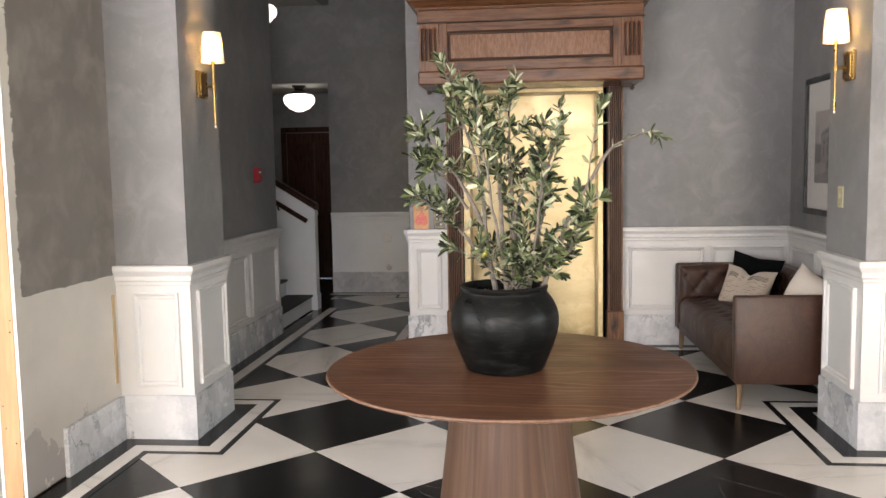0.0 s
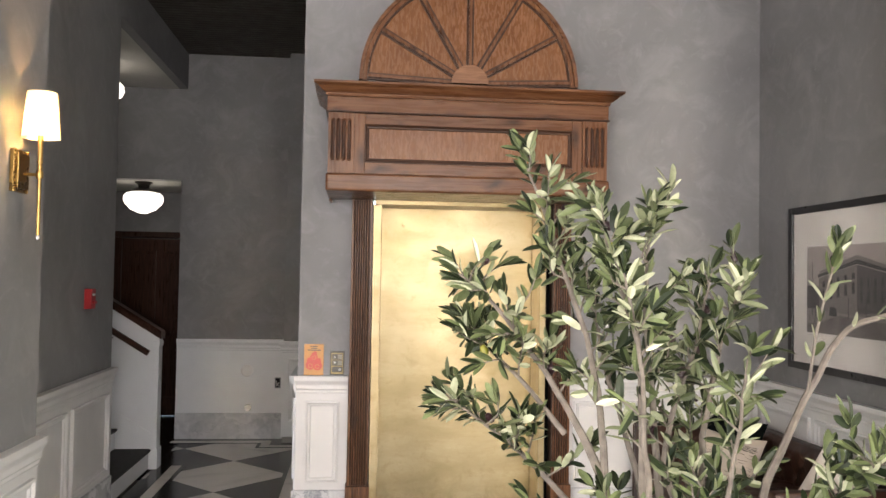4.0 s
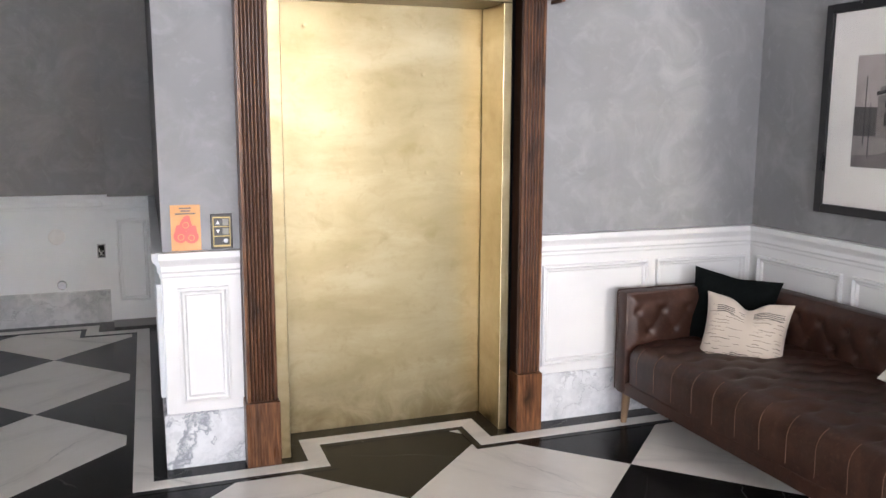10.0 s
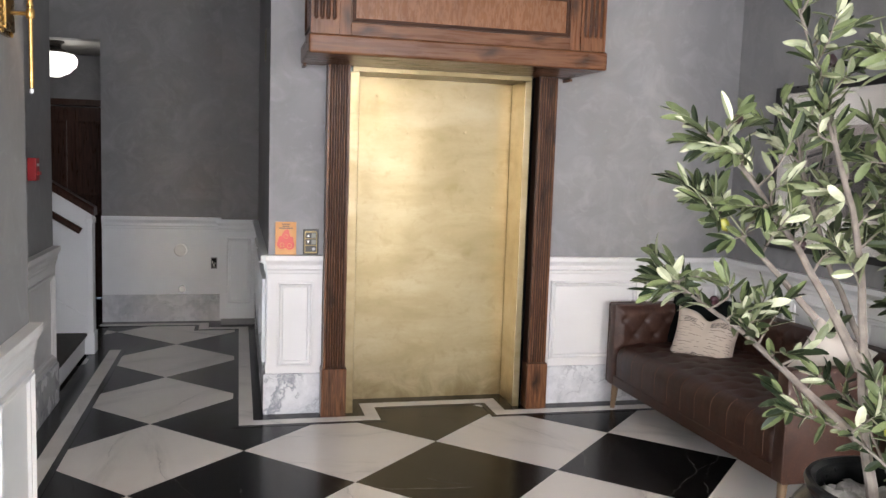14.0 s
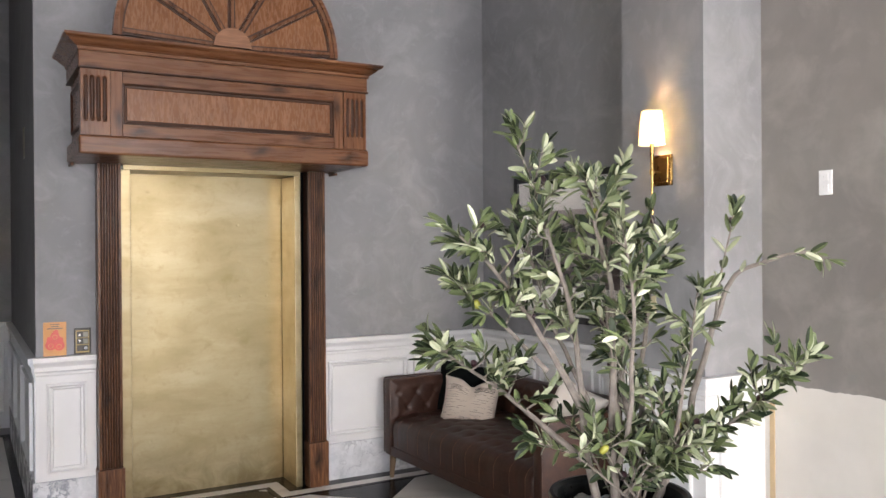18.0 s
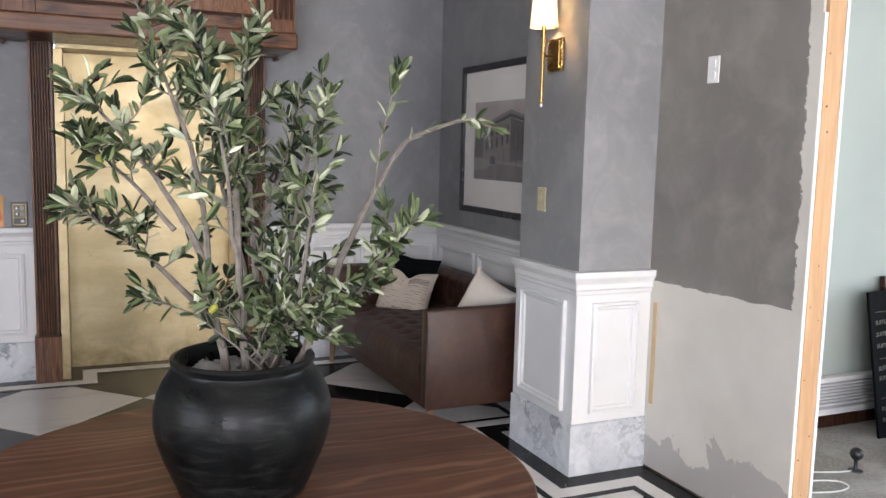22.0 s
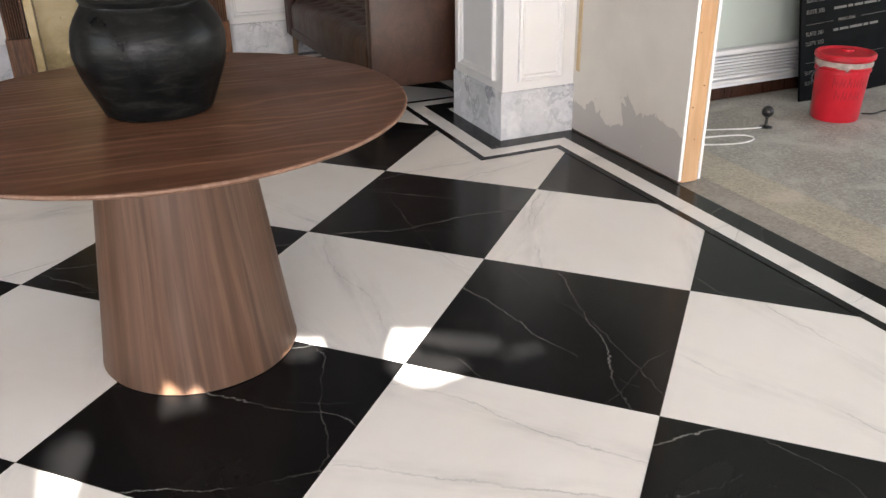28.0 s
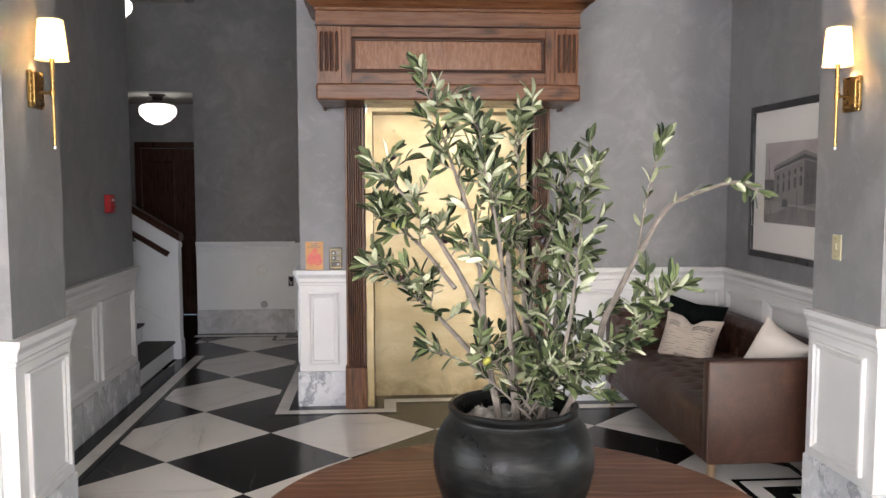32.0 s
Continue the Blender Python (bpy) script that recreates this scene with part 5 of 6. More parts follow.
def sofa():
    s = thing("sofa", "brown waxed leather sofa with buttoned back on pale legs", "sofa", (1.565, 5.90, 0), rz=1.1)
    X0, X1, Y0, Y1 = -0.425, 0.42, -0.90, 0.90
    part("base_rail", box(X0 + 0.008, Y0 + 0.004, 0.165, X1, Y1 - 0.004, 0.232, 0.008), M_LEATHER, s)
    back = part("back", box(X1 - 0.085, Y0, 0.17, X1, Y1, 0.700, 0.016), M_LEATHER, s, smooth=True)
    bm = tufted(bmesh.new(), (X1 - 0.084, Y1 - 0.086, 0.40), (0, -1, 0), (0, 0, 1), (-1, 0, 0), 1.628, 0.292, 0.15, 0.20, 0.034, 150, 30, (0.0, 0.10))
    part("back_tufting", bm, M_LEATHER, back, smooth=True)
    for a in (Y0, Y1 - 0.085):
        arm = part("arm", box(X0, a, 0.17, X1 - 0.086, a + 0.085, 0.700, 0.014), M_LEATHER, s, smooth=True)
        sgn = 1 if a < 0 else -1
        yy = a + 0.0845 if a < 0 else a + 0.0005
        bm = tufted(bmesh.new(), (X0 + 0.012, yy, 0.40), (1, 0, 0), (0, 0, 1), (0, sgn, 0), 0.74, 0.288, 0.15, 0.20, 0.026, 70, 30, (0.03, 0.10))
        part("arm_tufting", bm, M_LEATHER, arm, smooth=True)
        # welt along the outer front edges
        yo = a if a < 0 else a + 0.085
        part("piping", tube([(X0 - 0.001, yo + sgn * 0.004, 0.18), (X0 - 0.001, yo + sgn * 0.004, 0.693), (X0 + 0.008, yo + sgn * 0.004, 0.700), (X1 - 0.09, yo + sgn * 0.004, 0.7005)], 0.004, 6), M_LEATHER, arm, smooth=True)
    # seat: one bench cushion, buttoned on top, with pleats over its front
    y0, y1 = Y0 + 0.088, Y1 - 0.088
    prof = []
    xb, xf, zt, zb, r = X1 - 0.10, X0 + 0.012, 0.432, 0.236, 0.075
    for k in range(22):
        t = k / 21
        prof.append((xb + (xf + r - xb) * t, zt, 0.0, 1.0))
    for k in range(1, 10):
        t = math.pi / 2 * k / 9
        prof.append((xf + r - r * math.sin(t), zt - r + r * math.cos(t), -math.sin(t), math.cos(t)))
    for k in range(1, 8):
        t = k / 7
        prof.append((xf, zt - r + (zb - zt + r) * t, -1.0, 0.0))
    bm = bmesh.new()
    ny = 180
    grid = []
    arc = 0.0
    for j, (x, z, nx, nz) in enumerate(prof):
        if j:
            arc += math.hypot(x - prof[j - 1][0], z - prof[j - 1][1])
        row = []
        for i in range(ny + 1):
            y = y0 + (y1 - y0) * i / ny
            a, b = 0.145, 0.24
            u, v = y - y0, min(arc, 0.60)
            s_ = buttoned(u / a + v / b, u / a - v / b, a, b)
            pleat = abs(math.sin(math.pi * u / (a / 2))) ** 0.12
            f = max(0.0, min(1.0, (arc - 0.58) / 0.06))
            low = 1 - max(0.0, min(1.0, (arc - 0.80) / 0.05))
            d = 0.021 * s_ * (1 - f) + 0.0025 * pleat * f * low + 0.012 * math.sin(math.pi * u / (y1 - y0)) + 0.004 * noise.noise((u * 7, arc * 7, 5))
            e = min(1.0, u / 0.04, (y1 - y0 - u) / 0.04)
            d -= 0.02 * (1 - math.sin(max(0, e) * math.pi / 2))
            row.append(bm.verts.new((x + nx * d, y, z + nz * d)))
        grid.append(row)
    for r0, r1 in zip(grid, grid[1:]):
        for i in range(ny):
            bm.faces.new((r0[i], r0[i + 1], r1[i + 1], r1[i]))
    seat = part("seat", bm, M_LEATHER, s, smooth=True)
    # pale seams running over the rolled front
    k0 = 21
    for i in range(11):
        c = min(ny - 1, max(1, round(ny * (0.145 * i + 0.072) / (y1 - y0))))
        run = [Vector(seat.data.vertices[j * (ny + 1) + c].co) + Vector((prof[j][2], 0.006 * math.sin((j - k0) * 0.3), prof[j][3])) * 0.0022 for j in range(k0 + 2, len(prof) - 1)]
        part("seam", tube(run, 0.0011, 4), M_SEAM, seat, "pale stitched seam")
    # buttons
    for i in range(11):
        for j in range(2):
            y = y1 + 0.002 - (0.15 * i + (0.075 if j else 0.0))
            if y < y0:
                continue
            bm = lathe(((0.0005, 0.0), (0.009, 0.001), (0.007, 0.005), (0.0005, 0.0065)), 10)
            o = part("button", bm, M_LEATHER, back, smooth=True)
            o.matrix_basis = pose(X1 - 0.094, y, 0.50 + 0.10 * j, 0, -90, 0)
    # legs, tapered and slightly splayed
    for x, y in ((X0 + 0.045, Y0 + 0.05), (X0 + 0.045, Y1 - 0.05), (X1 - 0.05, Y0 + 0.05), (X1 - 0.05, Y1 - 0.05)):
        sx, sy = (-0.010 if x < 0 else 0.010), (-0.006 if y < 0 else 0.006)
        rings = []
        for z, rr in ((0.166, 0.024), (0.10, 0.021), (0.0, 0.015)):
            t = 1 - z / 0.166
            rings.append([(x + sx * t + rr * math.cos(6.2832 * k / 10), y + sy * t + rr * math.sin(6.2832 * k / 10), z) for k in range(10)])
        part("leg", quads(bmesh.new(), rings, True, (True, True)), M_OAKLEG, s, "tapered pale wooden leg", smooth=True)
    return s


sofa()


def pillow_mesh(w, h, t, chop=0.0, n=26, seed=1):
    """A plump cushion in its own x (width), z (height) plane; chop: how deep its top edge is pinched."""
    bm = bmesh.new()
    sides = []
    for sgn in (1, -1):
        rows = []
        for j in range(n + 1):
            row = []
            for i in range(n + 1):
                u, v = 2 * i / n - 1, 2 * j / n - 1
                k = (max(0.0, 1 - abs(u) ** 2.2) ** 0.55) * (max(0.0, 1 - abs(v) ** 2.2) ** 0.55)
                pull = 1 - 0.10 * (1 - v * v) * abs(u) ** 3
                pullz = 1 - 0.09 * (1 - u * u) * abs(v) ** 3
                x, z = w / 2 * u * pull, h / 2 * v * pullz
                c = chop * math.exp(-(u / 0.28) ** 2) * max(0.0, (v + 0.25) / 1.25) ** 1.5
                z -= c
                y = sgn * t / 2 * k * (1 - 0.5 * min(1, c / max(chop, 1e-4)) * (1 if chop else 0))
                y += 0.006 * noise.noise((u * 2.2 + seed, v * 2.2, sgn)) * k
                row.append(bm.verts.new((x, y, z)))
            rows.append(row)
        for r0, r1 in zip(rows, rows[1:]):
            for i in range(n):
                f = (r0[i], r0[i + 1], r1[i + 1], r1[i])
                bm.faces.new(f if sgn < 0 else f[::-1])
        sides.append(rows)
    bmesh.ops.remove_doubles(bm, verts=bm.verts, dist=0.0005)
    return bm


def throw_pillow(name, label, mat, w, h, t, m, chop=0.0, seed=1, stripes=None):
    p = new(name)
    p.empty_display_size = 0.05
    p.matrix_basis = m
    tagged(p, label, "pillow", "pillows on the sofa")
    cover = part("cover", pillow_mesh(w, h, t, chop, seed=seed), mat, p, smooth=True)
    if stripes:
        stripes(cover, w, h, t, chop, seed)
    return p


def stitched_rows(cover, w, h, t, chop, seed):
    """Rows of thin stitched lines lying on the pillow's front, with short dense bars."""
    rnd = random.Random(4)

    def surf(u, v):
        k = (max(0.0, 1 - abs(u) ** 2.2) ** 0.55) * (max(0.0, 1 - abs(v) ** 2.2) ** 0.55)
        x, z = w / 2 * u * (1 - 0.10 * (1 - v * v) * abs(u) ** 3), h / 2 * v * (1 - 0.09 * (1 - u * u) * abs(v) ** 3)
        c = chop * math.exp(-(u / 0.28) ** 2) * max(0.0, (v + 0.25) / 1.25) ** 1.5
        y = -t / 2 * k * (1 - 0.5 * min(1, c / max(chop, 1e-4))) + 0.006 * noise.noise((u * 2.2 + seed, v * 2.2, -1)) * k
        return Vector((x, y - 0.0012, z - c))

    def line(u0, u1, v, r):
        pts = [surf(u0 + (u1 - u0) * i / 8, v + 0.01 * math.sin(i + v * 9)) for i in range(9)]
        part("stitching", tube(pts, r, 4), M_BLACKTHREAD, cover)
    for k in range(15):
        v = 0.62 - k * 0.10
        for a, b in ((-0.90, -0.04), (0.10, 0.90)):
            u = a + rnd.uniform(0.0, 0.25)
            while u < b - 0.08:
                e = min(b, u + rnd.uniform(0.12, 0.5))
                line(u, e, v + rnd.uniform(-0.02, 0.02), rnd.choice((0.0006, 0.0009, 0.0013)))
                u = e + rnd.uniform(0.06, 0.35)
    for k in range(4):
        line(-0.70, -0.28, 0.62 - k * 0.055, 0.0020)
        line(0.16, 0.86, 0.62 - k * 0.055, 0.0019)
    for k in range(3):
        line(-0.22, 0.18, -0.62 - k * 0.05, 0.0022)


throw_pillow("throw_pillow", "plump black velvet cushion leaning in the sofa corner", M_BLACKCLOTH, 0.44, 0.40, 0.13, pose(1.675, 6.60, 0.585, -16, 7, -46), 0.008, 3)
throw_pillow("throw_pillow", "cream cotton cushion with black stitched lines, top pinched in", M_CREAMCLOTH, 0.405, 0.365, 0.19, pose(1.560, 6.350, 0.538, -24, 5, -45), 0.048, 5, stitched_rows)
throw_pillow("throw_pillow", "white linen cushion with pointed corner at the sofa's near arm", M_WHITECLOTH, 0.33, 0.33, 0.20, pose(1.705, 5.41, 0.630, -12, 24, -62), 0.0, 8)

# ---- unfinished side walls ----


def drywall_paint():
    """Bare board, plastered grey above a rough line; smears of filler near the floor."""
    k = Mat("half_plastered_drywall", 0.75)
    sep = k.n("ShaderNodeSeparateXYZ", Vector=k.co)
    y, z = sep.outputs["Y"], sep.outputs["Z"]
    wob = k.math("MULTIPLY", k.math("SUBTRACT", k.noise(9, 4, 0.6, 0.5), 0.5), 0.10)
    wob2 = k.math("MULTIPLY", k.math("SUBTRACT", k.noise(14, 7, 0.75, 0.2), 0.5), 0.11)
    low = k.math("GREATER_THAN", k.math("ADD", k.math("ADD", z, k.math("MULTIPLY", y, 0.012)), k.math("MULTIPLY", wob, 0.35)), 0.985)
    edge = k.math("GREATER_THAN", k.math("ADD", y, wob2), k.math("ADD", 3.455, k.math("MULTIPLY", k.math("SUBTRACT", z, 0.9), 0.012)))
    painted = k.math("MULTIPLY", low, edge)
    big, med = k.noise(1.5, 5, 0.6, 0.4), k.noise(4.2, 5, 0.6, 0.35)
    grey = k.mix(k.ramp(big, (0.32, 0.0), (0.68, 1.0)), (0.160, 0.146, 0.134), (0.212, 0.196, 0.180))
    grey = k.mix(k.ramp(med, (0.46, 0.0), (0.74, 0.75)), grey, (0.275, 0.255, 0.235))
    board = k.mix(k.ramp(k.noise(2.2, 4), (0.4, 0.0), (0.7, 1.0)), (0.60, 0.572, 0.525), (0.525, 0.498, 0.455))
    smear = k.math("GREATER_THAN", k.math("ADD", k.noise(3.0, 7, 0.62, 0.3), k.math("MULTIPLY", z, -0.85)), 0.36)
    board = k.mix(k.math("MULTIPLY", smear, 0.75), board, (0.34, 0.315, 0.305))
    k.colour(k.mix(painted, board, grey)).bump(k.math("ADD", k.noise(30, 4), painted), 0.12, 0.004)
    return k.m


M_DRYWALL = drywall_paint()


def side_wall(name, s):
    """s = 1: right side, -1: left side. Two boards on a stud frame, its end open to view."""
    xf = X_R if s > 0 else X_L          # lobby face
    f = (lambda a: xf + s * a)

    def bx(a0, a1, y0, y1, z0, z1, bev=0.0):
        p, q = sorted((f(a0), f(a1)))
        return box(p, y0, z0, q, y1, z1, bev)
    w = solid(name, bx(0.0, 0.013, Y_END + 0.008, Y_COL0, 0.012, 2.0712), M_DRYWALL, "", "wall", kind="structure")
    part("upper_board", bx(0.0, 0.013, Y_END + 0.016, Y_COL0, 2.0714, CEIL), M_DRYWALL, w)
    part("back_board", bx(0.104, 0.117, Y_END + 0.002, Y_COL0, 0.008, CEIL), M_CREAM, w)
    part("end_stud", bx(0.0145, 0.1025, Y_END, Y_END + 0.04, 0.004, CEIL, 0.002), M_PINE, w, "pale pine stud")
    part("inner_stud", bx(0.0145, 0.1025, Y_COL0 - 0.05, Y_COL0 - 0.01, 0.004, CEIL), M_PINE, w)
    part("sole_plate", bx(0.0145, 0.1025, Y_END + 0.041, Y_COL0 - 0.051, 0.002, 0.04), M_PINE, w)
    part("corner_bead", bx(-0.0015, 0.0135, Y_END + 0.003, Y_END + 0.0075, 0.012, 2.069), M_WHITEPLASTIC, w, "white drywall edge bead")
    part("corner_bead", bx(0.104, 0.1175, Y_END - 0.002, Y_END + 0.0015, 0.01, CEIL), M_WHITEPLASTIC, w)
    # knots and nail heads on the stud's end face
    rnd = random.Random(7 if s > 0 else 8)
    for k in range(12):
        r = rnd.uniform(0.003, 0.006)
        o = part("knot", lathe(((0.0003, 0), (r, 0.0), (r * 0.8, 0.0012), (0.0003, 0.0014)), 8), M_MAHOG, w)
        o.matrix_basis = pose(f(rnd.uniform(0.025, 0.09)), Y_END + 0.0005, rnd.uniform(0.1, 2.9), 90)
    # a pale strip of bare wood where the pier's panelling will be scribed
    part("scribe_strip", bx(-0.006, -0.0002, 4.262, 4.292, 0.33, 0.83, 0.002), M_STRIP, w, "thin bare wooden strip")
    return w


side_wall("drywall_right", 1)
drywall_l = side_wall("drywall_left", -1)
part("marble_base", box(X_L, 3.72, 0.0, X_L + 0.024, Y_COL0 - 0.026, 0.25, 0.003), M_BASE, drywall_l, "stained marble slab")

# ---- stairs in the hall ----


def staircase():
    st = thing("staircase", "white-sided stairs with dark carpet treads and mahogany rails", "stairs", (-2.40, 8.0, 0))
    ox, oy = -2.40, 8.0

    def put(name, bm, mat, parent=st, label=""):
        bmesh.ops.translate(bm, verts=bm.verts, vec=(-ox, -oy, 0))
        return part(name, bm, mat, parent, label)
    rise, run = 0.168, 0.275
    for k in range(9):
        x1 = -2.40 - run * k
        put("riser", box(x1 - 0.018, 7.365, 0.003 + rise * k, x1, 8.64, rise * (k + 1) - 0.022), M_WHITE_LIFTED)
        put("tread", box(x1 - run - 0.001, 7.362, rise * (k + 1) - 0.022, x1 + 0.022, 8.642, rise * (k + 1), 0.006), M_TREAD)
    sl = 0.62
    # knee wall, its end post and its wooden cap
    x0, x9 = -2.36, -5.6

    def zt(x):
        return 1.115 + (x0 - x) * sl
    poly = [(x0, 0.0), (x0, zt(x0)), (x9, zt(x9)), (x9, 0.0)]
    bm = bmesh.new()
    quads(bm, [[(x, 8.645, z) for x, z in poly], [(x, 8.745, z) for x, z in poly]], True, (True, True))
    kw = put("knee_wall", bm, M_WHITE_LIFTED)
    put("end_post", box(-2.375, 8.632, 0.0, -2.335, 8.758, 1.115, 0.004), M_WHITE_LIFTED, kw)
    put("post_base", box(-2.395, 8.622, 0.0, -2.325, 8.768, 0.17, 0.004), M_WHITE_LIFTED, kw)
    put("post_neck", box(-2.385, 8.626, 1.02, -2.328, 8.764, 1.06, 0.004), M_WHITE_LIFTED, kw)
    bm = bmesh.new()
    sec = [(8.615, -0.01), (8.775, -0.01), (8.775, 0.035), (8.755, 0.055), (8.635, 0.055), (8.615, 0.035)]
    quads(bm, [[(x, y, zt(x) + z) for y, z in sec] for x in (-2.32, x9)], True, (True, True))
    put("cap_rail", bm, M_MAHOG)
    # grab rail on brackets
    def zr(x):
        return 0.965 + (-2.41 - x) * sl
    put("handrail", tube([(-2.41, 8.585, zr(-2.41)), (-3.0, 8.585, zr(-3.0)), (-5.5, 8.585, zr(-5.5))], 0.026, 10), M_MAHOG)
    for x in (-2.72, -3.7):
        put("rail_bracket", tube([(x, 8.645, zr(x) - 0.07), (x, 8.60, zr(x) - 0.065), (x, 8.585, zr(x) - 0.02)], 0.009, 6), M_BLACKMETAL)
    # skirting that follows the steps
    poly = [(x0 - 0.03, 0.17), (x0 - 0.03, 0.30), (x9, 0.30 + (x0 - x9) * sl), (x9, 0.17 + (x0 - x9) * sl)]
    bm = bmesh.new()
    quads(bm, [[(x, 8.632, z) for x, z in poly], [(x, 8.6445, z) for x, z in poly]], True, (True, True))
    put("skirting", bm, M_WHITE_LIFTED)
    return st


staircase()


def far_door():
    d = thing("door", "closed dark mahogany door at the end of the passage", "door", (-2.95, 11.29, 0), kind="structure")
    part("leaf", box(-0.42, -0.045, 0.01, 0.42, -0.01, 2.02, 0.003), M_MAHOG, d)
    for z0, z1 in ((0.2, 0.95), (1.1, 1.88)):
        for x0 in (-0.33, 0.04):
            part("panel", frame_moulding((x0, -0.045, 0), (1, 0, 0), (0, -1, 0), 0.29, z0, z1, 0.03, 0.008), M_MAHOG, d)
    part("jamb", box(-0.50, -0.06, 0, -0.425, 0.009, 2.03, 0.004), M_MAHOG, d)
    part("jamb", box(0.425, -0.06, 0, 0.50, 0.009, 2.03, 0.004), M_MAHOG, d)
    part("head", box(-0.50, -0.06, 2.031, 0.50, 0.009, 2.10, 0.004), M_MAHOG, d)
    part("knob", lathe(((0.0005, 0.0), (0.02, 0.0), (0.012, 0.02), (0.026, 0.04), (0.02, 0.06), (0.0005, 0.064)), 14), M_BRASS, d, smooth=True).matrix_basis = pose(-0.36, -0.045, 1.0, 90)
    return d


far_door()

# ---- lamps ----


def wall_sconce(x, y, s):
    """s: the way it stands out from the wall, -1 towards -x."""
    w = thing("wall_sconce", "brass wall sconce with long rod and lit tapered shade", "wall lamp", (x, y, 1.75), "sconces on the piers")

    def sx(a0, a1, y0, y1, z0, z1, b=0.0):
        p, q = sorted((s * a0, s * a1))
        return box(p, y0, z0 - 1.75, q, y1, z1 - 1.75, b)
    plate = part("backplate", sx(0.001, 0.016, -0.062, 0.062, 1.918, 2.073, 0.002), M_BRASS, w)
    part("raised_plate", sx(0.016, 0.028, -0.050, 0.050, 1.930, 2.061, 0.003), M_BRASS, plate)
    for i in range(9):
        for yy in (-0.056, 0.056):
            b = part("bead", lathe(((0.0004, 0), (0.0075, 0.001), (0.0060, 0.006), (0.0004, 0.008)), 8), M_BRASS, plate, smooth=True)
            b.matrix_basis = pose(s * 0.015, yy, 0.175 + 0.142 * i / 8, 0, 90 * s, 0)
    part("arm", tube([(s * 0.025, 0, 0.235), (s * 0.083, 0, 0.235)], 0.006, 8), M_BRASS, w, smooth=True)
    part("arm_collar", lathe(((0.0005, 0.22), (0.011, 0.22), (0.013, 0.228), (0.013, 0.242), (0.011, 0.25), (0.0005, 0.25)), 12, s * 0.083), M_BRASS, w, smooth=True)
    part("rod", lathe(((0.0005, 0.012), (0.0066, 0.014), (0.0066, 0.255), (0.0105, 0.256), (0.0105, 0.263), (0.0082, 0.264), (0.0082, 0.276), (0.0105, 0.277), (0.0105, 0.284), (0.0088, 0.286), (0.0102, 0.36), (0.0102, 0.385), (0.0005, 0.385)), 14, s * 0.083), M_BRASS, w, smooth=True)
    part("glass_tip", lathe(((0.0005, -0.004), (0.006, 0.0), (0.0065, 0.006), (0.005, 0.0118), (0.0005, 0.012)), 10, s * 0.083), M_WHITEPLASTIC, w, smooth=True)
    part("shade", lathe(((0.066, 0.369), (0.051, 0.537), (0.0495, 0.537), (0.0645, 0.369)), 40, s * 0.083, 0, (False, False)), M_SHADE, w, "glowing white linen shade", smooth=True)
    part("bulb", lathe(((0.0005, 0.386), (0.010, 0.388), (0.014, 0.405), (0.010, 0.422), (0.0005, 0.426)), 12, s * 0.083), M_BULB, w, smooth=True)
    d = bpy.data.lights.new("sconce_bulb", "POINT")
    d.energy, d.color, d.shadow_soft_size = 0.32, (1.0, 0.60, 0.30), 0.012
    o = new("sconce_bulb", d)
    o.location = (x + s * 0.083, y, 1.75 + 0.445)
    return w


wall_sconce(COL_R, 4.595, -1)
wall_sconce(COL_L, 4.625, 1)


def ceiling_lamp(x, y, z, drop=0.0):
    c = thing("ceiling_lamp", "semi-flush ceiling lamp with bronze holder and lit opal bowl", "ceiling lamp", (x, y, z), "hall ceiling lamps")
    part("holder", lathe(((0.0005, 0.0), (0.085, 0.0), (0.088, -0.012), (0.06, -0.030), (0.052, -0.060 - drop * 0.3), (0.11, -0.084 - drop), (0.116, -0.100 - drop), (0.10, -0.108 - drop), (0.0005, -0.108 - drop)), 32), M_BLACKMETAL, c, smooth=True)
    part("opal_bowl", lathe(tuple((r, h - drop) for r, h in ((0.100, -0.104), (0.165, -0.116), (0.192, -0.146), (0.196, -0.190), (0.180, -0.232), (0.162, -0.244), (0.125, -0.286), (0.105, -0.292), (0.045, -0.322), (0.0005, -0.326))), 40, caps=(False, False)), M_GLOBE, c, "glowing opal glass", smooth=True)
    return c


ceiling_lamp(-2.895, 10.22, 2.56, 0.0)
ceiling_lamp(-2.98, 9.0, 3.47, 0.05)


def downlight(x, y):
    d = thing("downlight", "small round recessed downlight in the brown ceiling", "ceiling lamp", (x, y, CEIL - 0.02))
    part("trim_ring", lathe(((0.045, 0.001), (0.062, 0.0), (0.062, -0.006), (0.045, -0.008)), 24, caps=(False, False)), M_WHITEPLASTIC, d)
    part("lens", lathe(((0.0005, -0.003), (0.046, -0.003), (0.046, -0.001), (0.0005, -0.001)), 24), M_DOWNLIGHT, d)
    return d


downlight(-1.73, 7.95)

# ---- small fixtures ----


def plate_thing(name, label, category, loc, rz, w, h, mat, toggles=(), group=""):
    """A wall plate with bevelled face; local -y faces out."""
    t = thing(name, label, category, loc, group, rz)
    part("plate", box(-w / 2, -0.007, -h / 2, w / 2, -0.0005, h / 2, 0.003), mat, t)
    for kind, x, z, a, b, m in toggles:
        part(kind, box(x - a / 2, -0.012, z - b / 2, x + a / 2, -0.0068, z + b / 2, 0.0012), m, t)
    return t


